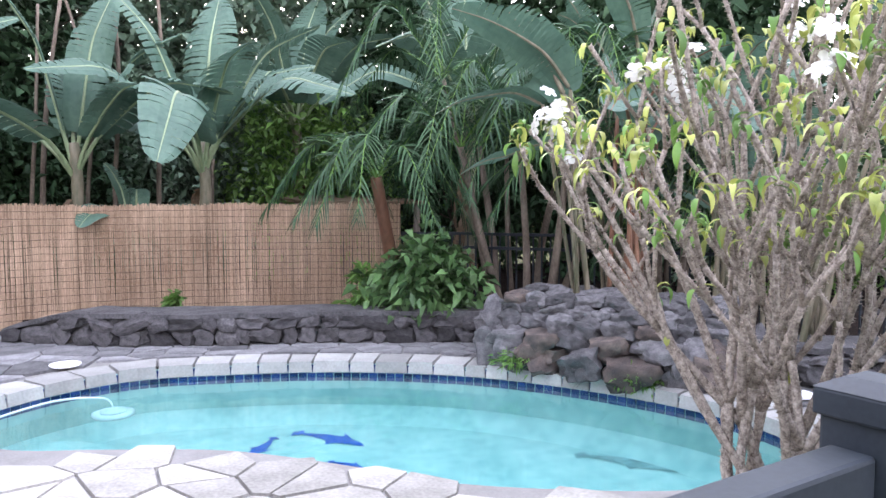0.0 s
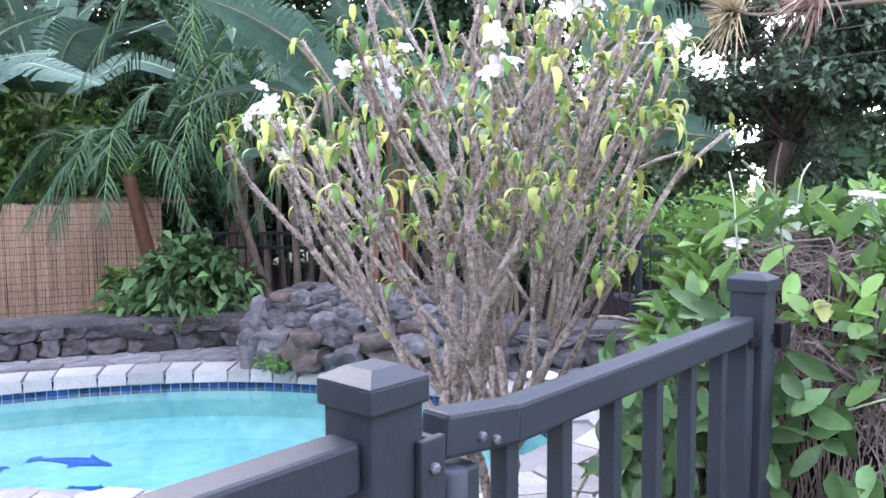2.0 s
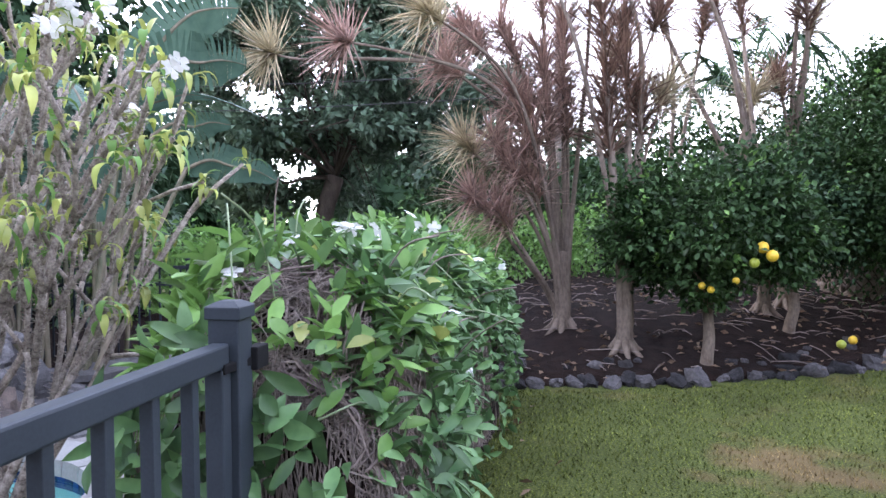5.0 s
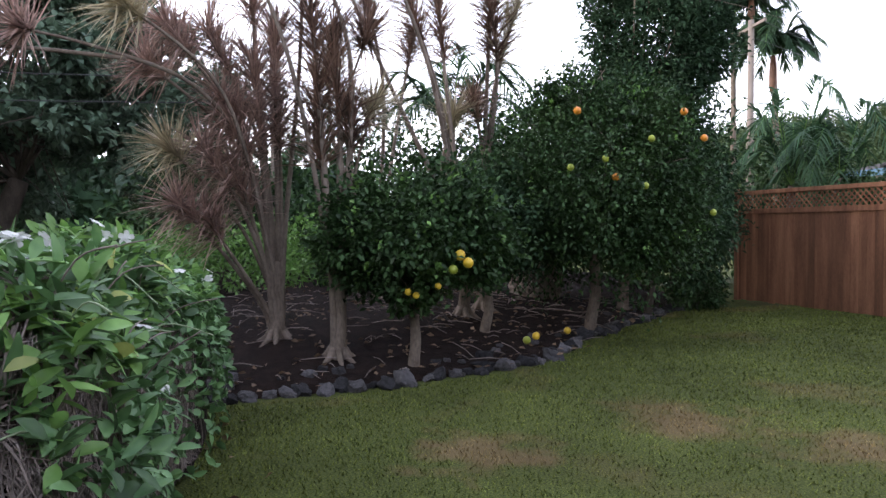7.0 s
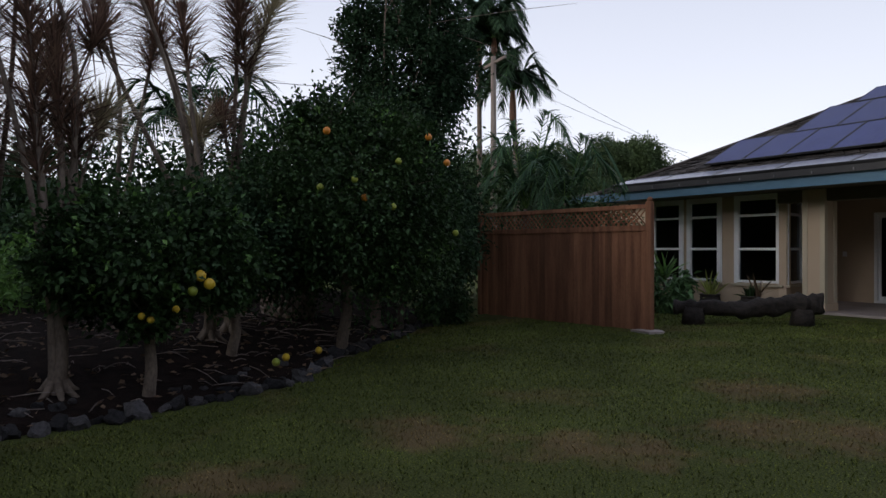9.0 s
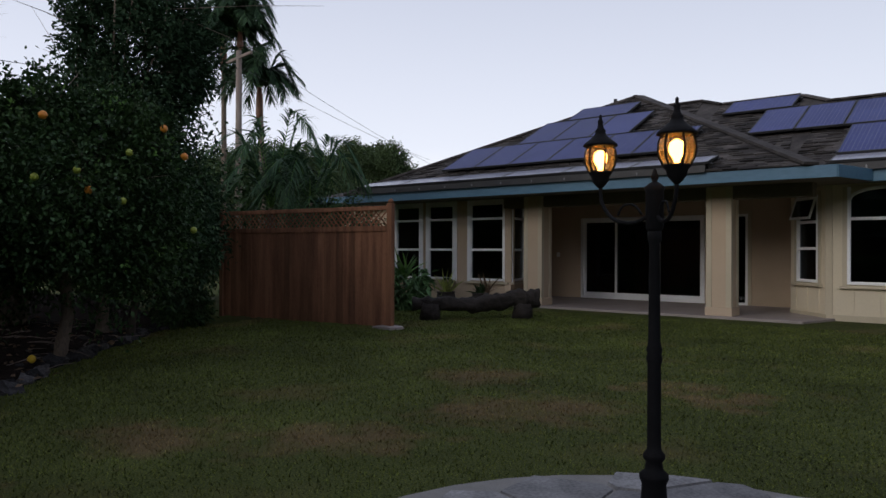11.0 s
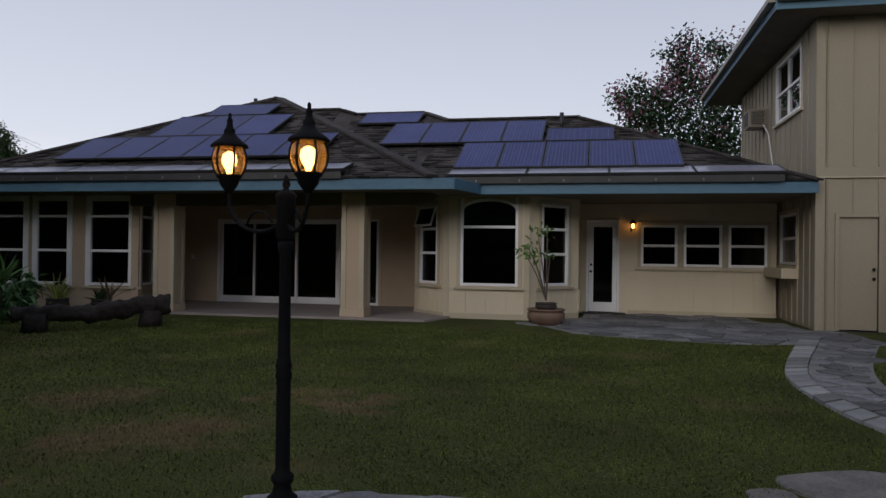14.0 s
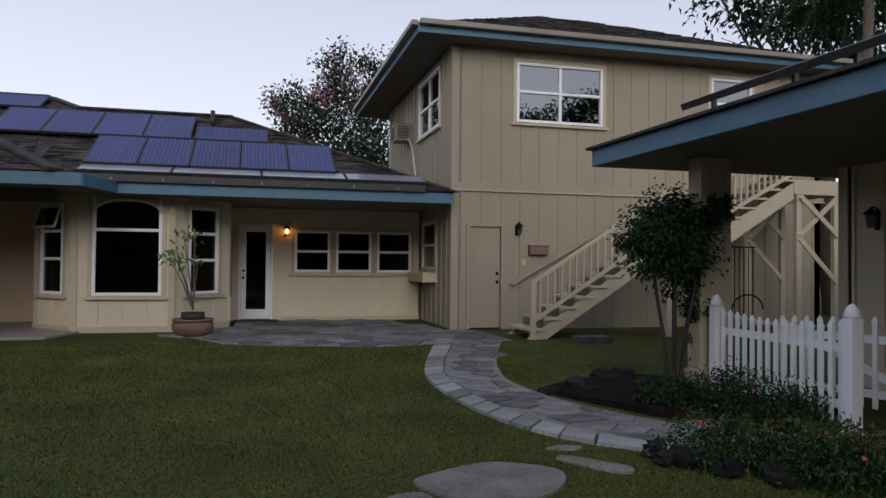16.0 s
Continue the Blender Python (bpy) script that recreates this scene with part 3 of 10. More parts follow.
def window(m, u0, u1, z0, z1, rails=(), mullions=(), trim=M_CREAM, glass=M_GLASS, frame=0.055, label="white-framed window with dark glass", sill=True, arch=0.0, open_top=False):
    """A white-framed window in a wall's opening: outer frame, rails, mullions, panes, a sill and painted trim."""
    window_count[0] += 1
    ob = thing(f"window_{window_count[0]}", label, "window", kind="structure")
    f = Shape()
    f.box(u0, -0.03, z0, u0 + frame, 0.07, z1, m).box(u1 - frame, -0.03, z0, u1, 0.07, z1, m)
    f.box(u0 + frame, -0.03, z0, u1 - frame, 0.07, z0 + frame, m)
    if not arch:
        f.box(u0 + frame, -0.03, z1 - frame, u1 - frame, 0.07, z1, m)
    for r in rails:
        f.box(u0 + frame, -0.022, r - 0.028, u1 - frame, 0.06, r + 0.028, m)
    for c in mullions:
        f.box(c - 0.028, -0.02, z0 + frame, c + 0.028, 0.058, z1 - frame, m)
    if arch:
        n = 14
        spring, c = z1 - arch, (u0 + u1) / 2
        half = (u1 - u0) / 2
        curve = [(c + half * math.cos(math.pi * i / n), spring + arch * math.sin(math.pi * i / n)) for i in range(n + 1)]
        for i in range(n):
            (a0, b0), (a1, b1) = curve[i], curve[i + 1]
            k = frame
            inner = [(a0 + (c - a0) * k / half, b0 - k * math.sin(math.pi * i / n)), (a1 + (c - a1) * k / half, b1 - k * math.sin(math.pi * (i + 1) / n))]
            vs = [m @ Vector((p, y, q)) for y in (-0.03, 0.07) for p, q in ((a0, b0), (a1, b1), inner[1], inner[0])]
            f.add(vs, [(0, 1, 2, 3), (7, 6, 5, 4), (0, 4, 5, 1), (2, 6, 7, 3)])
        # the wall's own corners over the arch
        for side in (0, 1):
            g = Shape()
            corner = (u1, z1 + 0.02) if side == 0 else (u0, z1 + 0.02)
            pts = curve[: n // 2 + 1] if side == 0 else list(reversed(curve[n // 2:]))
            vs = [m @ Vector((corner[0], 0.0, corner[1]))] + [m @ Vector((p, 0.0, q)) for p, q in pts] + [m @ Vector((c, 0.0, z1 + 0.02))]
            g.add(vs, [tuple(range(len(vs))) if side == 0 else tuple(reversed(range(len(vs))))])
            part("spandrel", g, M_SIDING, ob)
    part("window_frame", f, M_WHITE, ob, "white painted window frame", bevel=0.006)
    us = [u0 + frame, *mullions, u1 - frame]
    zs = [z0 + frame, *sorted(rails), z1 - (0.01 if arch else frame)]
    for i in range(len(us) - 1):
        for j in range(len(zs) - 1):
            part("pane", Shape().box(us[i], 0.018, zs[j], us[i + 1], 0.024, zs[j + 1], m), glass, ob)
    if trim:
        t = Shape()
        e = 0.075
        t.box(u0 - e, -0.028, z0 - 0.02, u0, 0.0, z1 + (0 if arch else e), m).box(u1, -0.028, z0 - 0.02, u1 + e, 0.0, z1 + (0 if arch else e), m)
        if not arch:
            t.box(u0, -0.028, z1, u1, 0.0, z1 + e, m)
        part("trim", t, trim, ob, bevel=0.004)
    if sill:
        part("window_sill", Shape().box(u0 - 0.12, -0.07, z0 - 0.07, u1 + 0.12, 0.0, z0 - 0.02, m), M_CREAM, ob, "cream painted sill", bevel=0.006)
    if open_top:
        k = m @ Matrix.Translation((0, -0.03, z1 - 0.05)) @ Matrix.Rotation(radians(-18), 4, "X")
        h = 0.42
        q = Shape().box(u0 + 0.02, -0.03, -h, u0 + 0.06, 0, 0, k).box(u1 - 0.06, -0.03, -h, u1 - 0.02, 0, 0, k)
        q.box(u0 + 0.06, -0.03, -0.04, u1 - 0.06, 0, 0, k).box(u0 + 0.06, -0.03, -h, u1 - 0.06, 0, -h + 0.04, k)
        sash = part("sash", q, M_WHITE, ob, "tilted open sash")
        part("pane", Shape().box(u0 + 0.06, -0.018, -h + 0.04, u1 - 0.06, -0.012, -0.04, k), M_GLASS, sash)
    return ob


FLOOR = 0.11
TOP = 2.57
# lanai's back wall with sliding door
h = [(1.09, 4.30, 0.155, 2.20), (4.86, 5.26, 0.155, 2.20)]
w_lanai, m_lanai = wall("wall_lanai", (-10.45, 17.0), (-3.95, 17.0), FLOOR - 0.1, TOP, h, M_STUCCO, label="tan stucco wall at the back of the lanai")
slider = thing("door_1", "white-framed glass sliding door, closed", "sliding door", kind="structure")
f = Shape()
f.box(1.09, -0.03, 0.155, 1.16, 0.09, 2.20, m_lanai).box(4.23, -0.03, 0.155, 4.30, 0.09, 2.20, m_lanai)
f.box(1.16, -0.03, 0.155, 4.23, 0.09, 0.215, m_lanai).box(1.16, -0.03, 2.14, 4.23, 0.09, 2.20, m_lanai)
part("door_frame", f, M_WHITE, slider, "white door frame", bevel=0.006)
for k, (a, b, y) in enumerate(((1.16, 2.10, 0.05), (2.04, 3.20, 0.0), (3.14, 4.23, 0.05))):
    q = Shape().box(a, y - 0.015, 0.215, a + 0.06, y + 0.02, 2.14, m_lanai).box(b - 0.06, y - 0.015, 0.215, b, y + 0.02, 2.14, m_lanai)
    q.box(a + 0.06, y - 0.015, 0.215, b - 0.06, y + 0.02, 0.31, m_lanai).box(a + 0.06, y - 0.015, 2.08, b - 0.06, y + 0.02, 2.14, m_lanai)
    leaf = part("door_leaf", q, M_WHITE, slider)
    part("pane", Shape().box(a + 0.06, y, 0.31, b - 0.06, y + 0.006, 2.08, m_lanai), M_GLASS, leaf)
    if k != 1:
        part("door_handle", Shape().box(a + 0.01 if k else b - 0.05, y - 0.05, 0.95, (a + 0.05) if k else b - 0.01, y - 0.016, 1.2, m_lanai), M_BLACK, leaf, "black pull handle", bevel=0.005)
window(m_lanai, 4.86, 5.26, 0.155, 2.20, (), (), sill=False, label="narrow white-framed sidelight")
switch = part("light_switch", Shape().box(0.36, -0.012, 1.2, 0.46, 0.0, 1.32, m_lanai), M_WHITE, bevel=0.004)
tagged(switch, "white wall switch plate on tan stucco", "switch", kind="structure")

# bay with the arched window
h = [(0.33, 1.49, 0.77, 2.52)]
w_bay, m_bay = wall("wall_bay_front", (-3.15, 14.8), (-1.45, 14.8), 0.0, TOP, h, M_SIDING, label="cream board siding under the arched window")
window(m_bay, 0.33, 1.49, 0.77, 2.52, (1.95,), arch=0.24, label="large arched picture window, white frame, dark glass")
battens(w_bay, m_bay, 0, 1.7, 0.24, 0.7, [], 0.41, first=0.42)
part("skirting", Shape().box(-0.01, -0.03, 0.0, 1.71, 0.0, 0.22, m_bay), M_CREAM, w_bay)
part("corner_board", Shape().box(-0.02, -0.025, 0.22, 0.09, 0.0, TOP, m_bay).box(1.61, -0.025, 0.22, 1.72, 0.0, TOP, m_bay), M_CREAM, w_bay)
for nm, a, b in (("wall_bay_left", (-3.98, 15.68), (-3.15, 14.8)), ("wall_bay_right", (-1.45, 14.8), (-0.5, 15.75))):
    L = math.dist(a, b)
    hole = (L / 2 - 0.36, L / 2 + 0.36, 0.78, 2.42)
    w_side, m_side = wall(nm, a, b, 0.0, TOP, [hole], M_SIDING, label="angled cream board siding of the window bay")
    window(m_side, *hole, rails=(1.42, 1.92), label="narrow white casement window with a hopper above", open_top=nm.endswith("left"))
    battens(w_side, m_side, 0, L, 0.24, 0.7, [], 0.38)
    part("skirting", Shape().box(0.02, -0.03, 0.0, L - 0.02, 0.0, 0.22, m_side), M_CREAM, w_side)
w_ret, m_ret = wall("wall_bay_return", (-0.5, 15.75), (-0.5, 17.15), 0.0, TOP, [], M_SIDING, label="cream board siding return beside the back door")
wall("wall_bay_inner", (-3.98, 17.0), (-3.98, 15.68), 0.0, TOP, [], M_STUCCO, label="tan stucco end of the lanai")

# wall with the back door and three small windows
h = [(0.14, 0.865, 0.13, 2.22), (1.33, 2.11, 1.18, 2.10), (2.24, 3.04, 1.18, 2.10), (3.17, 3.96, 1.18, 2.10)]
w_door, m_door = wall("wall_back_door", (-0.5, 17.15), (3.65, 17.15), 0.0, TOP, h, M_SIDING, label="cream board-and-batten wall beside the back door")
for hh in h[1:]:
    window(m_door, *hh, rails=(1.64,), sill=False, label="small white double-hung window, dark glass")
part("long_sill", Shape().box(1.2, -0.06, 1.09, 4.08, 0.0, 1.14, m_door), M_CREAM, w_door, "cream painted sill", bevel=0.006)
battens(w_door, m_door, 1.1, 4.15, 0.22, 1.08, [], 0.41, first=0.15)
battens(w_door, m_door, 0.0, 4.15, 1.1, TOP, h, 0.82, first=1.17)
part("skirting", Shape().box(1.05, -0.03, 0.0, 4.15, 0.0, 0.2, m_door), M_CREAM, w_door)
door = thing("door_2", "white back door with a full glass pane, closed", "door", kind="structure")
part("door_frame", Shape().box(0.14, -0.04, 0.13, 0.19, 0.1, 2.22, m_door).box(0.815, -0.04, 0.13, 0.865, 0.1, 2.22, m_door).box(0.19, -0.04, 2.17, 0.815, 0.1, 2.22, m_door), M_WHITE, door, bevel=0.005)
q = Shape().box(0.195, 0.0, 0.15, 0.30, 0.045, 2.165, m_door).box(0.715, 0.0, 0.15, 0.81, 0.045, 2.165, m_door)
q.box(0.30, 0.0, 0.15, 0.715, 0.045, 0.36, m_door).box(0.30, 0.0, 2.05, 0.715, 0.045, 2.165, m_door)
leaf = part("door_leaf", q, M_WHITE, door, "white painted door leaf", bevel=0.004)
part("pane", Shape().box(0.30, 0.018, 0.36, 0.715, 0.024, 2.05, m_door), M_GLASS, leaf)
part("door_knob", Shape().lathe([(0.012, 0), (0.012, 0.03), (0.03, 0.045), (0.03, 0.065), (0.008, 0.075)], 12, m_door @ Matrix.Translation((0.245, 0, 1.05)) @ Matrix.Rotation(radians(90), 4, "X")), M_BLACK, leaf, "dark round knob", smooth=True)
part("deadbolt", Shape().lathe([(0.028, 0), (0.028, 0.015), (0.01, 0.02)], 12, m_door @ Matrix.Translation((0.245, 0, 1.2)) @ Matrix.Rotation(radians(90), 4, "X")), M_BLACK, leaf, smooth=True)
mat_ = part("doormat", Shape().box(-0.45, 16.55, 0.125, 0.5, 17.05, 0.145), M_DARK, bevel=0.004)
tagged(mat_, "dark doormat on the flagstones before the door", "doormat")

# window wall beside the lanai
h = [(0.2, 1.07, 0.64, 2.50), (1.32, 2.17, 0.64, 2.50), (2.65, 3.67, 0.64, 2.50)]
w_left, m_left = wall("wall_left_bay", (-13.5, 14.2), (-9.66, 14.2), 0.0, TOP, h, M_STUCCO, label="tan stucco wall with tall white windows")
for hh in h:
    window(m_left, *hh, rails=(1.38, 2.12), trim=M_WHITE, label="tall white double-hung window with a transom")
w_lr, m_lr = wall("wall_left_return", (-9.66, 14.2), (-10.45, 17.0), 0.0, TOP, [(0.12, 0.95, 0.64, 2.5)], M_STUCCO, label="tan stucco return with a tall white window")
window(m_lr, 0.12, 0.95, 0.64, 2.5, rails=(1.38, 2.12), trim=M_WHITE, label="tall white double-hung window with a transom")

# shell that closes the rooms
wall("wall_west", (-13.5, 27.0), (-13.5, 14.2), 0.0, TOP, [], M_STUCCO, label="tan stucco side wall")
wall("wall_north", (3.65, 27.0), (-13.5, 27.0), 0.0, TOP, [], M_STUCCO, label="tan stucco rear wall")
floor = part("floor", Shape().box(-13.4, 14.9, 0.02, 3.6, 26.9, 0.108), M_CONCRETE)
tagged(floor, "plain floor inside the house", "floor", kind="structure")
# Added partition, painted dark so that the rooms look dim through the windows.
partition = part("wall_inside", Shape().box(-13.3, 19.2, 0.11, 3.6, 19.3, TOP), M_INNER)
tagged(partition, "plain added wall inside the rooms, painted dark for their dimness", "wall", kind="structure")

# lanai slab and columns
lanai = part("lanai_slab", Shape().prism([(-10.4, 13.75), (-3.3, 13.75), (-3.0, 14.75), (-3.95, 15.68), (-3.98, 17.0), (-10.4, 17.0)], 0.0, 0.155), M_CONCRETE, bevel=0.012)
tagged(lanai, "smooth pinkish concrete lanai floor", "patio", kind="structure")
for cx in (-8.87, -4.79):
    c = thing("column", "square tan stucco column with corner boards", "column", (cx, 14.1, 0.155), "lanai columns", "structure")
    part("shaft", Shape().box(-0.22, -0.2, 0.0, 0.22, 0.2, TOP - 0.155), M_STUCCO, c, bevel=0.01)
    for sx, sy in ((-1, -1), (1, -1), (1, 1), (-1, 1)):
        part("corner_board", Shape().box(min(sx * 0.13, sx * 0.235), min(sy * 0.11, sy * 0.215), 0.16, max(sx * 0.13, sx * 0.235), max(sy * 0.11, sy * 0.215), TOP - 0.16), M_CREAM, c, bevel=0.006)
    part("plinth", Shape().box(-0.25, -0.23, 0.0, 0.25, 0.23, 0.16), M_STUCCO, c, bevel=0.01)
beam = part("beam", Shape().box(-9.7, 13.95, 2.33, -3.2, 14.25, TOP - 0.002), M_SOFFIT, bevel=0.01)
tagged(beam, "brown beam over the lanai columns", "beam", kind="structure")
for x in (-7.7, -5.9):
    lt = thing("ceiling_light", "small round ceiling light, unlit, under the lanai roof", "ceiling light", (x, 15.2, TOP), "lanai ceiling lights")
    part("base", Shape().lathe([(0.09, -0.03), (0.09, 0.0)], 16), M_DARKRAIL, lt, smooth=True)
    part("shade", Shape().lathe([(0.02, -0.14), (0.08, -0.12), (0.1, -0.06), (0.07, -0.03)], 16), M_WHITE, lt, "white glass shade", smooth=True)

# ceilings and eaves
s = Shape().prism([(-13.9, 13.02), (-2.66, 13.02), (-2.36, 14.2), (3.6, 14.2), (3.6, 27.2), (-13.9, 27.2)], TOP, TOP + 0.06)
ceiling = part("ceiling", s, M_SOFFIT)
tagged(ceiling, "brown board soffit and ceilings", "ceiling", kind="structure")
fascia = thing("fascia", "weathered blue painted fascia along the eaves", "fascia", kind="structure")
for a, b in (((-13.95, 13.0), (-2.63, 13.0)), ((-2.63, 13.0), (-2.33, 14.17)), ((-2.33, 14.17), (3.64, 14.17)), ((-13.95, 27.2), (-13.95, 13.0))):
    part("fascia_board", Shape().bar((*a, 2.65), (*b, 2.65), 0.04, 0.2), M_BLUE, fascia, bevel=0.006)


def roof(name, eave, peak_a, peak_b, z0, label, side=None):
    """A hip roof over the plan rectangle eave = (x0, y0, x1, y1), with its ridge from peak_a to peak_b; the front slope carries single shingle courses."""
    x0, y0, x1, y1 = eave
    A, B = Vector(peak_a), Vector(peak_b)
    c = [Vector((x0, y0, z0)), Vector((x1, y0, z0)), Vector((x1, y1, z0)), Vector((x0, y1, z0))]
    s = Shape().add([*c, A, B], [(0, 1, 5, 4), (1, 2, 5), (2, 3, 4, 5), (3, 0, 4), (3, 2, 1, 0)])
    return tagged(part(name, s, M_SHINGLE), label, "roof", kind="structure")


def courses(owner, quad, course=0.15, tab=0.31, seed=1):
    """Rows of single shingle tabs over a slope given by its four corners, eave first; each row is shifted by half a tab."""
    a, b, c, d = [Vector(p) for p in quad]
    r = random.Random(seed)
    n = (b - a).cross(d - a).normalized()
    up = max((d - a).length, (c - b).length)
    vs, fs = [], []
    rows_ = int(up / course)
    for j in range(rows_):
        t0, t1 = j / rows_, min(1.0, (j + 1.2) / rows_)
        l0, r0 = a.lerp(d, t0), b.lerp(c, t0)
        l1, r1 = a.lerp(d, t1), b.lerp(c, t1)
        wide = (r0 - l0).length
        # joints keep to one grid along the slope, so that rows break bond
        org = (l0 - a).dot((b - a).normalized())
        cuts = [0.0]
        x = tab * (0.5 * (j % 2)) - org % tab
        while x < wide:
            if x > 0.04:
                cuts.append(min(1.0, (x + r.uniform(-0.05, 0.05)) / max(wide, 0.1)))
            x += tab
        cuts.append(1.0)
        for u0, u1 in zip(cuts, cuts[1:]):
            if u1 - u0 < 0.012:
                continue
            e = r.choice((0.010, 0.016, 0.030, 0.038))
            p = [l0.lerp(r0, u0) + n * e, l0.lerp(r0, u1 - 0.003) + n * e, l1.lerp(r1, u1 - 0.003) + n * 0.006, l1.lerp(r1, u0) + n * 0.006]
            q = [l0.lerp(r0, u0), l0.lerp(r0, u1 - 0.003)]
            i = len(vs)
            vs += p + q
            fs += [(i, i + 1, i + 2, i + 3), (i + 4, i + 5, i + 1, i), (i + 4, i, i + 3), (i + 5, i + 2, i + 1)]
    ob = part("shingles", Shape().add(vs, fs), M_SHINGLE, owner)
    ob["kind"] = "stuff"
    return ob


ZE = 2.76
PEAK = (-8.5, 18.35, 5.455)
roof_left = roof("roof_left", (-14.0, 12.95, -3.0, 23.75), PEAK, (-8.4, 18.35, 5.455), ZE, "brown shingled hip roof over the lanai")
courses(roof_left, [(-14.0, 12.95, ZE), (-3.0, 12.95, ZE), (-8.4, 18.35, 5.455), PEAK], seed=2)
courses(roof_left, [(-3.0, 12.95, ZE), (-3.0, 23.75, ZE), (-8.4, 18.36, 5.455), (-8.4, 18.35, 5.455)], seed=3)
cap = Shape().bar(PEAK, (-8.4, 18.35, 5.46), 0.28, 0.06).bar((-8.4, 18.35, 5.475), (-3.0, 12.95, 2.785), 0.26, 0.05).bar((-14.0, 12.95, 2.785), (-8.5, 18.35, 5.475), 0.26, 0.05)
part("ridge_cap", cap, M_SHINGLE, roof_left)
# the long roof behind it steps down in three ridges
front_ = [(-11.0, 14.12, ZE), (3.66, 14.12, ZE), (-0.55, 17.95, 4.675), (-3.7, 17.95, 4.675), (-4.48, 18.64, 5.02), (-6.28, 18.64, 5.02), (-6.95, 19.14, 5.27), (-9.3, 19.14, 5.27)]
rear_ = [(x, 38.9 - y, z) for x, y, z in front_]
k = len(front_)
roof_right = tagged(part("roof_right", Shape().add(front_ + rear_, [tuple(range(k)), tuple(reversed(range(k, 2 * k)))] + [(i, k + i, k + (i + 1) % k, (i + 1) % k) for i in range(k)]), M_SHINGLE), "brown shingled roof with stepped ridges over the bay and back door", "roof", kind="structure")
courses(roof_right, [(-3.7, 14.12, ZE), (3.66, 14.12, ZE), (-0.55, 17.95, 4.675), (-3.7, 17.95, 4.675)], seed=4)
courses(roof_right, [(-6.28, 14.12, ZE), (-3.7, 14.12, ZE), (-4.48, 18.64, 5.02), (-6.28, 18.64, 5.02)], seed=8)
courses(roof_right, [(-9.3, 14.12, ZE), (-6.28, 14.12, ZE), (-6.95, 19.14, 5.27), (-9.3, 19.14, 5.27)], seed=9)
cap = Shape()
for a, b in zip(front_[1:], front_[2:]):
    cap.bar(Vector(a) + Vector((0, 0, 0.02)), Vector(b) + Vector((0, 0, 0.02)), 0.24, 0.04)
part("ridge_cap", cap, M_SHINGLE, roof_right)
part("vent_pipe", Shape().tube([(-0.95, 17.3, 4.25), (-0.95, 17.3, 4.68)], 0.05, 10), M_DARKRAIL, roof_right, "dark vent pipe", smooth=True)
part("vent_pipe", Shape().tube([(-8.95, 18.1, 5.1), (-8.95, 18.1, 5.42)], 0.05, 10), M_DARKRAIL, roof_left, "dark vent pipe", smooth=True)
# neighbouring wing's low roof past the corner
roof_wing = roof("roof_wing", (-18.0, 15.5, -13.6, 30.0), (-15.8, 17.7, 3.70), (-15.7, 26.0, 3.70), 3.0, "brown shingled roof of a lower wing")
part("fascia_board", Shape().bar((-18.0, 15.5, 2.91), (-13.6, 15.5, 2.91), 0.04, 0.18), M_BLUE, roof_wing)
wall("wall_wing", (-17.6, 16.2), (-13.65, 16.2), 0.0, 3.0, [], M_STUCCO, label="tan stucco wall of a lower wing")


# ---- solar arrays ----
def solar(name, y0, z0, slope, rows_, label, glass=M_PANEL):
    """Panels on a slope that starts at y0, z0: each row is (x0, x1, up0, up1, count)."""
    ob = thing(name, label, "solar panels")
    k = math.hypot(1, slope)
    th = math.atan(slope)
    for x0, x1, u0, u1, n, lift in rows_:
        m = Matrix.Translation((0, y0, z0 + 0.1 + lift)) @ Matrix.Rotation(th, 4, "X")
        wid = (x1 - x0) / n
        for i in range(n):
            a, b = x0 + i * wid + 0.008, x0 + (i + 1) * wid - 0.008
            fr = Shape().box(a, u0, 0, a + 0.022, u1, 0.045, m).box(b - 0.022, u0, 0, b, u1, 0.045, m)
            fr.box(a + 0.022, u0, 0, b - 0.022, u0 + 0.022, 0.045, m).box(a + 0.022, u1 - 0.022, 0, b - 0.022, u1, 0.045, m)
            pn = part("panel_frame", fr, M_DARKRAIL, ob, "thin dark frame")
            part("panel", Shape().box(a + 0.022, u0 + 0.022, 0.01, b - 0.022, u1 - 0.022, 0.04, m), glass, pn, "dark blue glass solar panel")
            grid = Shape()
            for c in range(1, 12):
                xx = a + (b - a) * c / 12
                e = 0.005 if c % 2 else 0.003
                grid.box(xx - e, u0 + 0.03, 0.0402, xx + e, u1 - 0.03, 0.0412, m)
            for c in range(1, 10):
                uu = u0 + (u1 - u0) * c / 10
                grid.box(a + 0.03, uu - 0.002, 0.0402, b - 0.03, uu + 0.002, 0.0408, m)
            part("cell_grid", grid, M_CELL, pn, "fine silver cell lines")
        for u in (u0 + 0.15 * (u1 - u0), u0 + 0.85 * (u1 - u0)):
            part("rail", Shape().box(x0 - 0.05, u - 0.02, -0.05, x1 + 0.05, u + 0.02, 0.0, m), M_DARKRAIL, ob)
            for i in range(n + 1):
                xx = x0 + i * wid
                part("foot", Shape().box(xx - 0.02, u - 0.02, -0.12 - lift, xx + 0.02, u + 0.02, -0.05, m), M_DARKRAIL, ob)
    return ob


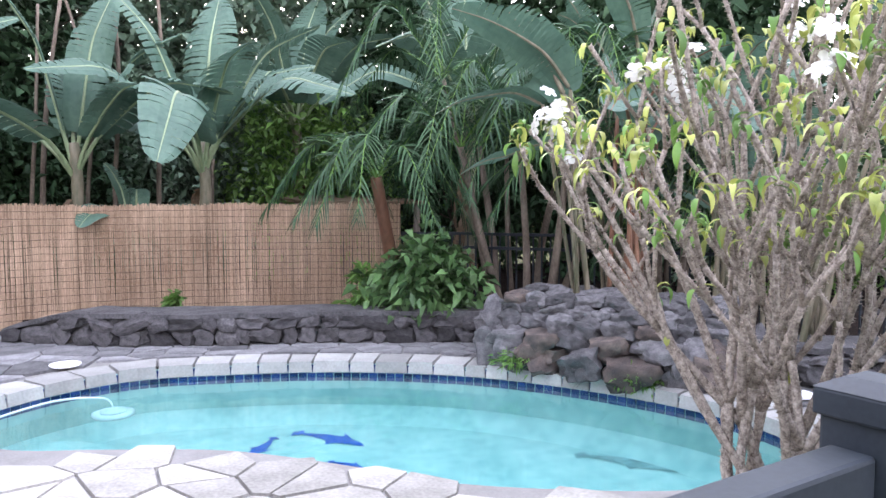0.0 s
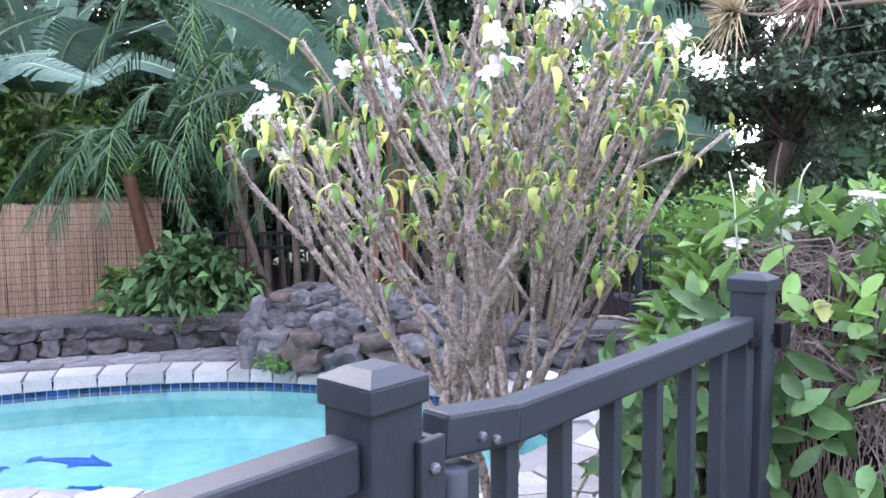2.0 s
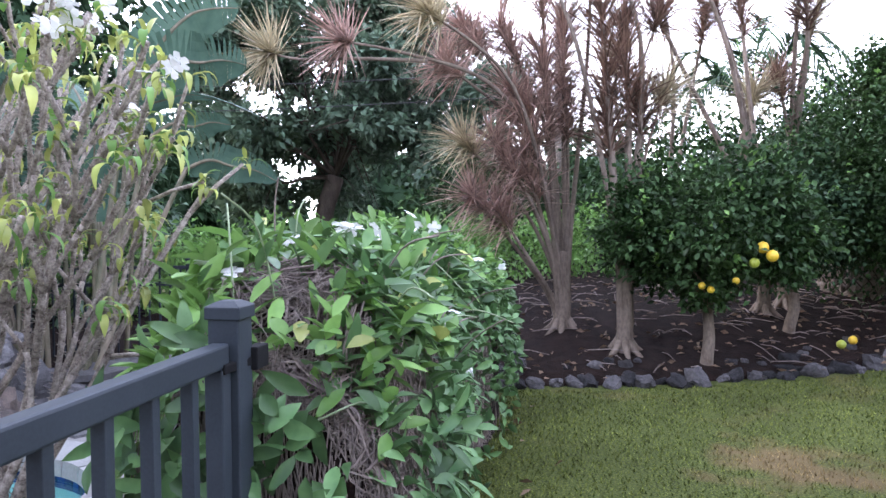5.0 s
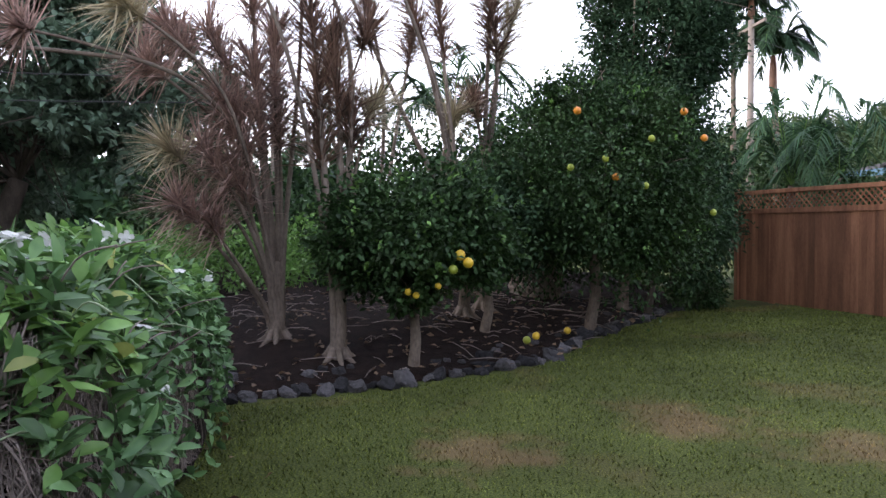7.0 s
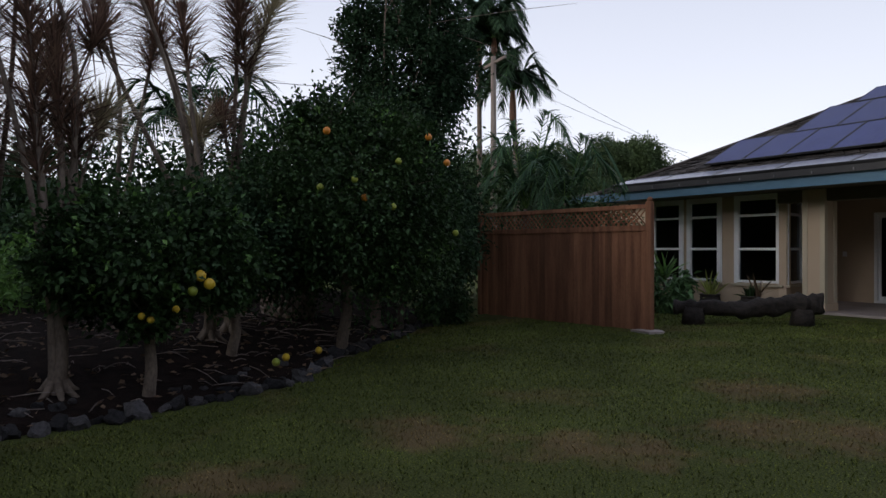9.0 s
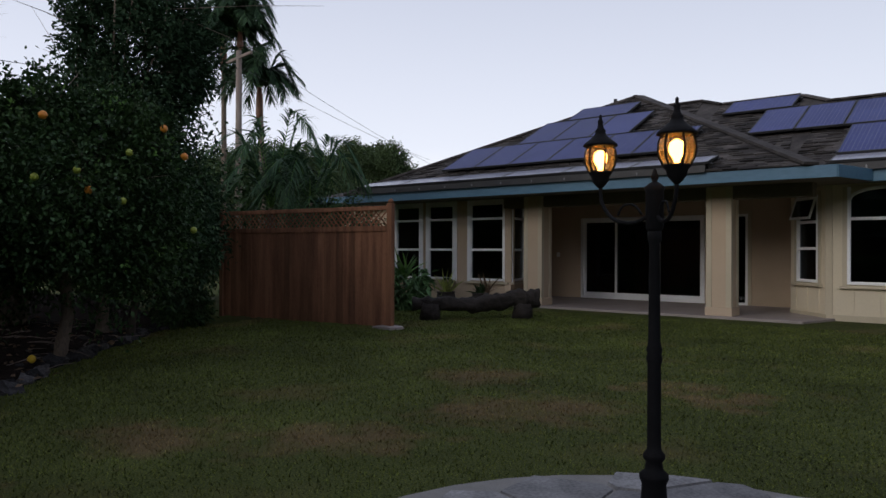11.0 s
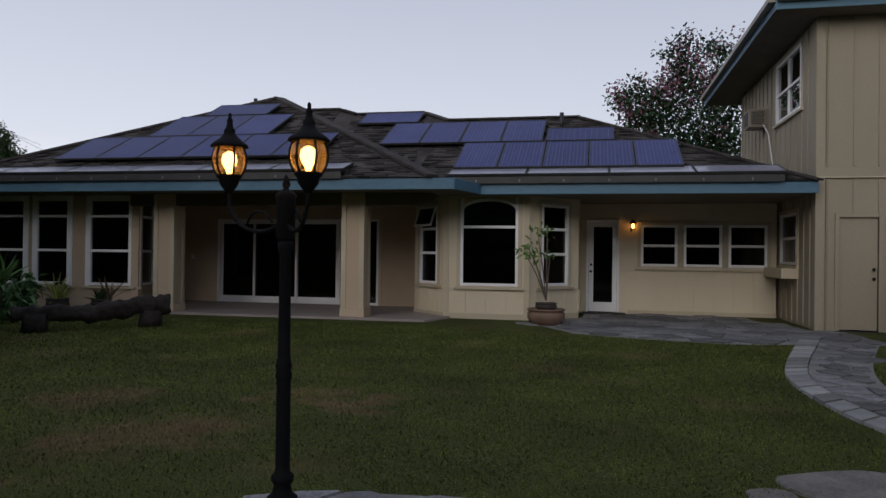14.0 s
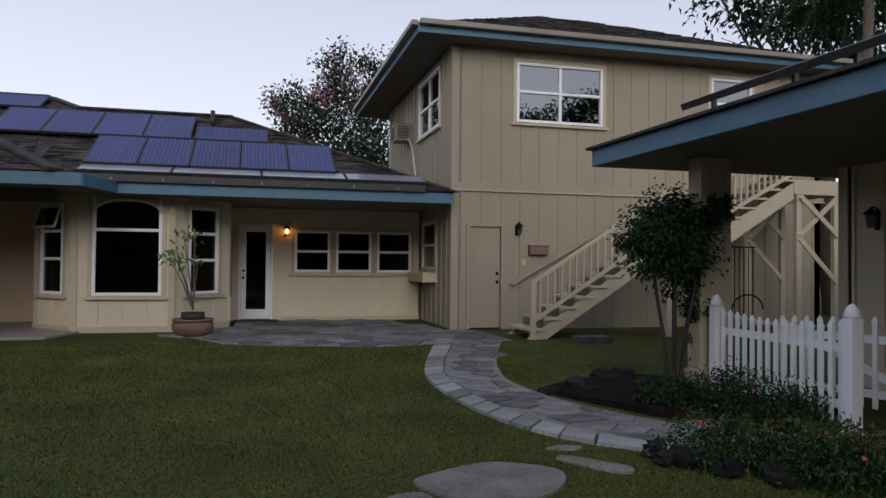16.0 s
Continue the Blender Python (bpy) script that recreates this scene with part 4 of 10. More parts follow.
solar("solar_array", 12.95, ZE, 0.5, [(-11.4, -5.5, 0.92, 2.36, 6, 0.0), (-10.08, -7.15, 2.40, 3.95, 3, 0.0), (-9.52, -7.88, 4.02, 4.95, 1, 0.0)], "dark blue solar panels in stepped rows on the lanai roof")
solar("solar_array", 14.12, ZE, 0.5, [(-2.96, 1.45, 0.50, 2.05, 5, 0.0), (-4.92, -1.29, 2.12, 3.67, 4, 0.0), (-1.23, 0.21, 2.12, 3.0, 1, 0.0)], "dark blue solar panels in stepped rows over the bay")
solar("solar_array", 14.12, ZE, 0.5, [(-5.93, -4.4, 3.78, 4.66, 1, 0.0)], "single solar panel near the ridge")
# Low eave rows: their paleness is a painted sky reflection.
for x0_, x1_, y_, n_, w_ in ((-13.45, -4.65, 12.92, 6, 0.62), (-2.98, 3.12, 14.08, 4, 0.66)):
    low = solar("solar_array", y_, ZE + 0.03, 0.30, [(x0_, x1_, 0.0, w_, n_, 0.0)], "low row of glossy solar panels along the eave, sky reflection painted in", M_GLOSSPANEL)
    # Black strip closes the gap under the panels' lower edge.
    part("skirt", Shape().box(x0_ + 0.12, y_ - 0.01, ZE - 0.012, x1_ - 0.05, y_ + 0.02, ZE + 0.115), M_DARKRAIL, low, "black strip below the panels")
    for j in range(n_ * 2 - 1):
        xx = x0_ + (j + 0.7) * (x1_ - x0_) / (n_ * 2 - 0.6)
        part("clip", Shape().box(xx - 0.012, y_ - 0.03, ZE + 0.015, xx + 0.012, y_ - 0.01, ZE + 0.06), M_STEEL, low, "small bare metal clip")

# ---- two-storey building ----
x0, x1, yf, yb = 3.70, 12.3, 14.47, 21.4
h = [(0.37, 1.01, 0.12, 2.14), (1.32, 3.21, 4.26, 5.47), (5.78, 6.8, 4.36, 5.47)]
# Front and side take the darkened siding copy, so their shade is painted.
w_two, m_two = wall("wall_two_storey", (x0, yf), (x1, yf), 0.0, 5.72, h, M_SHADESIDING, label="board-and-batten wall of the two-storey wing, siding darkened as if shaded")
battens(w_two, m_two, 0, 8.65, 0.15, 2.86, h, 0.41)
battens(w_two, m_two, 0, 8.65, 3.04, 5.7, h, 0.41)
part("band_board", Shape().box(-0.03, -0.035, 2.86, 8.68, 0.0, 3.02, m_two), M_SHADESIDING, w_two, bevel=0.004)
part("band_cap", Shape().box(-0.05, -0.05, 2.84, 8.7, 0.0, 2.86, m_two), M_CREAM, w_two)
part("corner_board", Shape().box(-0.025, -0.03, 0.0, 0.13, 0.0, 5.7, m_two), M_SHADESIDING, w_two)
window(m_two, 1.32, 3.21, 4.26, 5.47, rails=(4.88,), mullions=(2.265,), glass=M_MIRRORGLASS, label="wide white four-pane window reflecting the sky")
window(m_two, 5.78, 6.8, 4.36, 5.47, rails=(4.92,), glass=M_MIRRORGLASS, label="white double-hung upstairs window")
door = thing("door_3", "plain cream painted door, closed", "door", kind="structure")
part("door_frame", Shape().box(0.30, -0.035, 0.12, 0.37, 0.05, 2.21, m_two).box(1.01, -0.035, 0.12, 1.08, 0.05, 2.21, m_two).box(0.37, -0.035, 2.14, 1.01, 0.05, 2.21, m_two), M_SHADESIDING, door, bevel=0.005)
leaf = part("door_leaf", Shape().box(0.375, 0.02, 0.14, 1.005, 0.06, 2.135, m_two), M_SHADESIDING, door, bevel=0.004)
for zz in (1.05, 1.22):
    part("door_knob", Shape().lathe([(0.012, 0), (0.012, 0.03), (0.028, 0.045), (0.028, 0.06), (0.008, 0.07)], 12, m_two @ Matrix.Translation((0.93, 0.02, zz)) @ Matrix.Rotation(radians(90), 4, "X")), M_BLACK, leaf, "dark round knob", smooth=True)
part("threshold", Shape().box(0.30, -0.08, 0.03, 1.08, 0.05, 0.12, m_two), M_DARK, door)
h = [(4.42, 5.72, 1.27, 2.30), (3.97, 5.92, 4.30, 5.56), (2.62, 3.05, 4.55, 4.85)]
w_twos, m_twos = wall("wall_two_storey_side", (x0, yb), (x0, yf), 0.0, 5.72, h, M_SHADESIDING, label="board-and-batten side wall, siding darkened as if shaded")
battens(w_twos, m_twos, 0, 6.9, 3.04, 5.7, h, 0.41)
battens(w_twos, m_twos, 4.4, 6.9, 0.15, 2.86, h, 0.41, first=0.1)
part("band_board", Shape().box(4.3, -0.035, 2.86, 6.93, 0.0, 3.02, m_twos), M_SHADESIDING, w_twos, bevel=0.004)
part("corner_board", Shape().box(6.80, -0.03, 0.0, 6.955, 0.0, 5.7, m_twos), M_SHADESIDING, w_twos)
window(m_twos, 4.42, 5.72, 1.27, 2.30, rails=(1.80,), label="white double-hung window beside the corner")
window(m_twos, 3.97, 5.92, 4.30, 5.56, rails=(4.90,), mullions=(4.95,), glass=M_MIRRORGLASS, label="white upstairs window near the corner")
wall("wall_two_storey_back", (x1, yb), (x0, yb), 0.0, 5.72, [], M_SIDING, label="cream board rear wall")
wall("wall_two_storey_far", (x1, yf), (x1, yb), 0.0, 5.72, [], M_SIDING, label="cream board far side wall")
# Upper floor and partition in the same darkened colour, for dim rooms.
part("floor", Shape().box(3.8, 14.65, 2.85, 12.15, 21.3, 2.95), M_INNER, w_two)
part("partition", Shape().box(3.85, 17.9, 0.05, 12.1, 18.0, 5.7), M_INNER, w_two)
ac = thing("air_conditioner", "beige window air conditioner through the upstairs wall", "air conditioner")
part("casing", Shape().box(2.55, -0.42, 4.42, 3.1, 0.1, 4.84, m_twos), M_GUTTER, ac, "weathered beige metal casing", bevel=0.015)
for i in range(9):
    part("louvre", Shape().box(2.6, -0.432, 4.46 + i * 0.037, 3.05, -0.418, 4.48 + i * 0.037, m_twos), M_DARKRAIL, ac)
for i in range(7):
    part("side_louvre", Shape().box(3.098, -0.36, 4.48 + i * 0.045, 3.106, -0.08, 4.505 + i * 0.045, m_twos), M_DARKRAIL, ac)
part("drain_hose", Shape().tube([m_twos @ Vector(p) for p in ((3.05, -0.1, 4.5), (3.5, -0.08, 4.2), (3.95, -0.06, 3.3), (4.1, -0.06, 3.05))], 0.012, 6), M_WHITE, ac)
shelf = part("flower_box", Shape().box(4.35, -0.32, 1.0, 5.8, 0.0, 1.2, m_twos), M_CREAM, bevel=0.01)
tagged(shelf, "cream painted box shelf under the corner window", "flower box")

e = 0.82
ceiling2 = part("ceiling_upper", Shape().box(x0 - e, yf - 0.55, 5.72, x1 + 0.6, yb + 0.9, 5.78), M_SOFFIT)
tagged(ceiling2, "brown soffit of the upper eaves", "ceiling", kind="structure")
fascia2 = thing("fascia_upper", "blue fascia with a tan gutter round the upper eaves", "fascia", kind="structure")
corners = [(x0 - e, yb + 0.9), (x0 - e, yf - 0.55), (x1 + 0.6, yf - 0.55)]
for a, b in zip(corners, corners[1:]):
    part("fascia_board", Shape().bar((*a, 5.80), (*b, 5.80), 0.04, 0.16), M_BLUE, fascia2, bevel=0.006)
    n = (Vector((*b, 0)) - Vector((*a, 0))).normalized()
    o = Vector((n.y, -n.x, 0)) * 0.08
    part("gutter", Shape().bar(Vector((*a, 5.90)) + o, Vector((*b, 5.90)) + o, 0.13, 0.10), M_GUTTER, fascia2, "tan metal gutter", bevel=0.012)
roof_up = roof("roof_upper", (x0 - e, yf - 0.55, x1 + 0.6, yb + 0.9), (7.0, 18.1, 7.75), (8.2, 18.1, 7.75), 5.90, "brown shingled hip roof of the two-storey wing")
courses(roof_up, [(x0 - e, yf - 0.55, 5.9), (x1 + 0.6, yf - 0.55, 5.9), (8.2, 18.1, 7.75), (7.0, 18.1, 7.75)], seed=5)
courses(roof_up, [(x0 - e, yb + 0.9, 5.9), (x0 - e, yf - 0.55, 5.9), (7.0, 18.1, 7.75), (7.0, 18.15, 7.75)], seed=6)

# ---- outside stairs ----
stairs = thing("staircase", "cream painted wooden outside stairs with one railing", "staircase", kind="structure")
SX, SY0, SY1, RISE, RUN, N1, N2 = 4.55, 12.5, 13.5, 0.185, 0.293, 10, 6
steps = [(SX + k * RUN, FLOOR + (k + 1) * RISE) for k in range(N1)]
lx, lz = steps[-1][0], steps[-1][1]
part("half_landing", Shape().box(lx - 0.03, SY0, lz - 0.045, lx + 0.98, SY1, lz), M_CREAM, stairs, bevel=0.004)
ux = lx + 0.98
upper = [(ux + k * RUN, lz + (k + 1) * RISE) for k in range(N2)]
tx, tz = upper[-1][0] + RUN, upper[-1][1]


def flight(first, run_from, run_to, z_from, z_to):
    """Treads, dark boards for the shade in their open backs, two side boards cut under them, and a railing on the
    garden side.
    """
    for x, z in first:
        part("tread", Shape().box(x - 0.03, SY0 - 0.035, z - 0.04, x + RUN + 0.02, SY1 - 0.02, z), M_CREAM, stairs, bevel=0.004)
        # Soffit-brown board, added to darken the open back like shade.
        part("riser", Shape().box(x + RUN - 0.03, SY0 + 0.03, z, x + RUN - 0.012, SY1 - 0.05, z + RISE - 0.05), M_SOFFIT, stairs, "dark brown board for the shade in the open back")
    for y in (SY0, SY1 - 0.04):
        pts = [(run_from - 0.02, z_from + 0.01), (run_from + 0.05, z_from - 0.12), (run_from + 0.30, z_from - 0.17), (run_to + 0.02, z_to - 0.36), (run_to + 0.02, z_to - 0.05)]
        n = len(pts)
        pts = [(a, max(b, FLOOR - 0.02)) for a, b in pts]
        part("stringer", Shape().add([(a, y, b) for a, b in pts] + [(a, y + 0.04, b) for a, b in pts], [tuple(range(n)), tuple(reversed(range(n, 2 * n)))] + [(i, n + i, n + (i + 1) % n, (i + 1) % n) for i in range(n)]), M_CREAM, stairs, "cream painted side board")
    hz, y = 0.79, SY0 - 0.02
    part("handrail", Shape().bar((run_from + 0.06, y, z_from + RISE + hz), (run_to, y, z_to + hz), 0.07, 0.06), M_CREAM, stairs, bevel=0.008)
    part("bottom_rail", Shape().bar((run_from + 0.06, y, z_from + RISE + 0.12), (run_to, y, z_to + 0.12), 0.045, 0.06), M_CREAM, stairs)
    part("newel_post", Shape().box(run_from + 0.02, y - 0.045, z_from - (0.02 if z_from < 0.3 else 0.3), run_from + 0.11, y + 0.045, z_from + RISE + hz + 0.02), M_CREAM, stairs, bevel=0.006)
    n = int((run_to - run_from) / 0.135)
    for i in range(1, n):
        xx = run_from + 0.06 + i * (run_to - run_from - 0.06) / n
        zz = z_from + RISE + (xx - run_from - 0.06) * (z_to - z_from - RISE) / (run_to - run_from - 0.06)
        part("baluster", Shape().box(xx - 0.017, y - 0.017, zz + 0.12, xx + 0.017, y + 0.017, zz + hz), M_CREAM, stairs)


flight(steps[:-1], SX, lx, FLOOR, lz)
flight(upper, ux, tx, lz, tz)
part("wall_rail", Shape().bar((4.91, yf - 0.09, 1.0), (8.2, yf - 0.09, 2.85), 0.05, 0.07), M_SHADESIDING, stairs, "handrail on brackets along the wall, in the darkened siding colour", bevel=0.008)
for k in range(4):
    xx = 5.1 + k * 0.9
    part("rail_bracket", Shape().box(xx - 0.02, yf - 0.09, 1.0 + (xx - 4.91) * 0.56 - 0.08, xx + 0.02, yf - 0.001, 1.0 + (xx - 4.91) * 0.56 - 0.03), M_SHADESIDING, stairs)
part("landing", Shape().box(tx, SY0 - 0.03, tz - 0.28, tx + 1.05, yf - 0.02, tz), M_CREAM, stairs, bevel=0.006)
for px_, py_ in ((tx + 0.12, SY0 + 0.03), (tx + 0.98, SY0 + 0.03), (tx + 0.12, SY1 + 0.5), (tx + 0.98, SY1 + 0.5), (lx + 0.1, SY0 + 0.08), (lx + 0.85, SY0 + 0.08)):
    part("post", Shape().box(px_ - 0.055, py_ - 0.05, FLOOR - 0.02, px_ + 0.055, py_ + 0.05, (tz - 0.28) if px_ > tx else lz - 0.04), M_CREAM, stairs, bevel=0.006)
for yy in (SY0 + 0.03, SY1 + 0.5):
    part("cross_brace", Shape().bar((tx + 0.12, yy - 0.06, 2.0), (tx + 0.98, yy - 0.06, tz - 0.32), 0.03, 0.09), M_CREAM, stairs)
    part("cross_brace", Shape().bar((tx + 0.98, yy - 0.095, 2.0), (tx + 0.12, yy - 0.095, tz - 0.32), 0.03, 0.09), M_CREAM, stairs)
    part("cross_brace", Shape().bar((tx + 0.12, yy - 0.06, 1.95), (tx + 0.98, yy - 0.06, 1.1), 0.03, 0.09), M_CREAM, stairs)
block = part("step_block", Shape().box(5.15, 11.75, 0.08, 5.75, 12.1, 0.22), M_LAVA, bevel=0.015)
tagged(block, "grey concrete block beside the stairs", "concrete block")

# ---- porch of the third building ----
PX0, PY1, PZ = 3.92, 8.8, 2.6
PXE = 4.32
porch_c = part("ceiling_porch", Shape().prism([(PX0 + 0.03, PY1 - 0.03), (PXE + 0.03, -6.0), (14.0, -6.0), (14.0, PY1 - 0.03)], PZ, PZ + 0.05), M_SOFFIT)
tagged(porch_c, "dark brown porch ceiling", "ceiling", kind="structure")
fascia3 = thing("fascia_porch", "blue painted fascia of the porch roof", "fascia", kind="structure")
for a, b in (((PX0, PY1), (PXE, -6.0)), ((14.0, PY1), (PX0, PY1))):
    part("fascia_board", Shape().bar((*a, PZ + 0.1), (*b, PZ + 0.1), 0.04, 0.2), M_BLUE, fascia3, bevel=0.006)
c = [(PX0 - 0.04, PY1 + 0.04, PZ + 0.2), (PXE - 0.04, -6.1, PZ + 0.2), (14.0, -6.1, PZ + 0.2), (14.0, PY1 + 0.04, PZ + 0.2), (8.8, 3.6, 4.3), (9.2, 0.0, 4.3)]
roof_porch = tagged(part("roof_porch", Shape().add(c, [(0, 1, 5, 4), (1, 2, 5), (2, 3, 4, 5), (3, 0, 4), (3, 2, 1, 0)]), M_SHINGLE), "brown shingled roof over the porch", "roof", kind="structure")
part("roof_edge", Shape().bar((PX0 - 0.03, PY1 + 0.05, PZ + 0.215), (PXE - 0.03, -6.0, PZ + 0.215), 0.1, 0.03), M_SHINGLE, roof_porch)
rack = thing("solar_array", "dark solar water panel on racks along the porch eave", "solar panels")
for i in range(4):
    ya = 7.4 - i * 1.75
    part("panel", Shape().box(0, ya - 1.7, 0, 0.9, ya, 0.07, Matrix.Translation((PX0 + 0.28, 8.8, PZ + 0.42)) @ Matrix.Rotation(math.atan2(PXE - PX0, 14.8), 4, "Z") @ Matrix.Translation((0, -8.8, 0)) @ Matrix.Rotation(radians(-21), 4, "Y")), M_DARKRAIL, rack, bevel=0.004)
    for yy in (ya - 0.3, ya - 1.4):
        part("rack_leg", Shape().box(PX0 + 0.42 + (8.8 - yy) * 0.027, yy - 0.02, PZ + 0.2, PX0 + 0.46 + (8.8 - yy) * 0.027, yy + 0.02, PZ + 0.48), M_ALU, rack)
post = thing("porch_post", "square cream porch post with corner boards", "post", (4.85, 7.81, 0.02), kind="structure")
part("shaft", Shape().box(-0.175, -0.105, 0.0, 0.175, 0.105, PZ - 0.02), M_CREAM, post, bevel=0.008)
part("corner_board", Shape().box(-0.19, -0.12, 0.25, -0.10, 0.12, PZ - 0.02).box(0.10, -0.12, 0.25, 0.19, 0.12, PZ - 0.02), M_CREAM, post, bevel=0.004)
part("plinth", Shape().box(-0.22, -0.15, 0.0, 0.22, 0.15, 0.25), M_CREAM, post, bevel=0.008)
hole = (1.05, 2.0, 0.95, 2.2)
w_third, m_third = wall("wall_third", (6.75, 7.95), (6.75, -5.5), 0.0, PZ, [hole], M_SIDING, label="cream board wall under the porch")
battens(w_third, m_third, 0, 4, 0.2, PZ, [hole], 0.41)
part("corner_board", Shape().box(-0.02, -0.025, 0.0, 0.12, 0.0, PZ, m_third), M_CREAM, w_third)
window(m_third, *hole, rails=(1.6,), label="white double-hung window under the porch")
wall("wall_third_side", (13.5, 7.95), (6.75, 7.95), 0.0, PZ, [], M_SIDING, label="cream board side wall")
porch_floor = part("porch_floor", Shape().box(4.3, -5.5, -0.02, 6.74, 5.85, 0.012), M_CONCRETE)
tagged(porch_floor, "grey concrete porch floor", "porch floor", kind="structure")
# ---- pool ----
pool = thing("pool", "small kidney-shaped swimming pool, turquoise water", "swimming pool", kind="structure")
n = len(pool_line)
deep = offset_loop(pool_line, -0.22)
s = Shape().add([(x, y, DECK_Z - 0.02) for x, y in pool_line] + [(x, y, FLOOR_Z + 0.12) for x, y in pool_line] + [(x, y, FLOOR_Z) for x, y in deep],
                [(i, (i + 1) % n, n + (i + 1) % n, n + i) for i in range(n)] + [(n + i, n + (i + 1) % n, 2 * n + (i + 1) % n, 2 * n + i) for i in range(n)] + [tuple(range(2 * n, 3 * n))])
part("basin", s, M_PLASTER, pool, "turquoise plaster basin")
part("water", Shape().add([(x, y, WATER_Z) for x, y in pool_line], [tuple(range(n))]), M_WATER, pool, "clear calm turquoise water")
for k, r in enumerate((0.95, 0.65)):
    pts = [(-0.15 + r * math.cos(a * math.pi / 12), -6.1 + r * math.sin(a * math.pi / 12)) for a in range(24)]
    part("step", Shape().prism([p for p in pts], FLOOR_Z - 0.02, -0.72 + 0.22 * k), M_PLASTER, pool)
# waterline tiles, each about ten centimetres
perim = [0.0]
for i in range(n):
    perim.append(perim[-1] + math.dist(pool_line[i], pool_line[(i + 1) % n]))


def along(loop, lens, d):
    d %= lens[-1]
    for i in range(len(loop)):
        if lens[i + 1] >= d:
            t = (d - lens[i]) / max(lens[i + 1] - lens[i], 1e-6)
            a, b = Vector(loop[i]), Vector(loop[(i + 1) % len(loop)])
            return a.lerp(b, t), (b - a).normalized()


tile_me = Shape().box(-0.036, -0.004, -0.036, 0.036, 0.008, 0.036).mesh("tile", M_BLUETILE)
count = int(perim[-1] / 0.08)
rest = Shape()
made = 0
for k in range(count):
    p, d = along(pool_line, perim, (k + 0.5) * perim[-1] / count)
    for z in (-0.165, -0.243):
        m = Matrix.Translation((p.x, p.y, z)) @ Matrix.Rotation(math.atan2(d.y, d.x), 4, "Z")
        if made < 290 and z > -0.2:
            part("tile", tile_me, None, pool, at=m)
            made += 1
        else:
            rest.box(-0.036, -0.004, -0.036, 0.036, 0.008, 0.036, m)
ob = part("tile_rest", rest, M_BLUETILE, pool)
ob["kind"] = "stuff"
# coping stones round the edge
r = random.Random(11)
d = 0.0
while d < perim[-1] - 0.15:
    near = along(pool_line, perim, d + 0.15)[0]
    w = r.uniform(0.16, 0.34)
    if near_side(near.x, near.y):
        d += w
        continue
    w = min(w, perim[-1] - d)
    a, ta = along(pool_line, perim, d + 0.004)
    b, tb = along(pool_line, perim, d + w - 0.004)
    na, nb = Vector((ta.y, -ta.x)), Vector((tb.y, -tb.x))
    if inside(pool_line, a.x + na.x * 0.1, a.y + na.y * 0.1):
        na, nb = -na, -nb
    e = r.uniform(0.30, 0.36)
    mid, tm = along(pool_line, perim, d + w / 2)
    nm = (na + nb).normalized()
    quad = [a - na * 0.03, mid - nm * 0.03, b - nb * 0.03, b + nb * e, a + na * (e + r.uniform(-0.03, 0.03))]
    c = sum((Vector((q.x, q.y)) for q in quad), Vector((0, 0))) / 5
    area = sum(quad[i - 1].x * quad[i].y - quad[i].x * quad[i - 1].y for i in range(5))
    poly = [(q.x - c.x, q.y - c.y) for q in (quad if area > 0 else reversed(quad))]
    part("coping_stone", Shape().prism(poly, -0.10, r.uniform(-0.004, 0.006), 0.012), M_COPING, pool, at=(c.x, c.y, DECK_Z + 0.075 - 0.07))
    d += w
# mosaic fish on the pool floor
def mosaic(cx, cy, ang, size, nm_, label):
    body = [(-0.5, 0.0), (-0.42, 0.10), (-0.36, 0.02), (-0.1, 0.11), (0.12, 0.13), (0.05, 0.24), (0.24, 0.11), (0.42, 0.04), (0.5, -0.03), (0.36, -0.05), (0.15, -0.08), (0.08, -0.17), (0.02, -0.07), (-0.2, -0.03), (-0.36, -0.03), (-0.44, -0.12)]
    ca, sa = math.cos(ang), math.sin(ang)
    s = Shape().add([(cx + size * (ca * x - sa * y), cy + size * (sa * x + ca * y), FLOOR_Z + 0.006) for x, y in body], [tuple(reversed(range(len(body))))])
    part(nm_, s, M_FADEDTILE if label.startswith("dark") else M_MOSAIC, pool, label)


mosaic(-2.36, -5.95, 2.1, 0.74, "mosaic", "cobalt blue sea-creature mosaic on the pool floor")
mosaic(-1.82, -6.05, 0.75, 0.5, "mosaic", "cobalt blue sea-creature mosaic on the pool floor")
mosaic(-2.24, -5.32, 2.1, 0.34, "mosaic", "cobalt blue sea-creature mosaic on the pool floor")
mosaic(-4.05, -4.25, 2.1, 0.8, "mosaic", "dark sea-creature mosaic on the pool floor")
mosaic(-3.3, -6.1, 2.2, 0.42, "mosaic", "dark sea-creature mosaic on the pool floor")
cleaner = thing("pool_cleaner", "white disc pool cleaner with a floating hose", "pool cleaner", (-0.80, -6.55, WATER_Z - 0.09))
part("disc", Shape().lathe([(0.05, -0.02), (0.16, -0.01), (0.16, 0.015), (0.13, 0.02)], 20), M_HOSE, cleaner, smooth=True)
part("head", Shape().lathe([(0.1, 0.02), (0.1, 0.03), (0.05, 0.045), (0.02, 0.055)], 16), M_HOSE, cleaner, smooth=True)
part("hose", Shape().tube(smooth_loop([Vector(p) for p in ((0, 0, 0.05), (0.05, -0.2, 0.085), (0.4, -0.3, 0.088), (0.95, 0.1, 0.088))], False, 8), 0.009, 8), M_HOSE, cleaner, smooth=True)
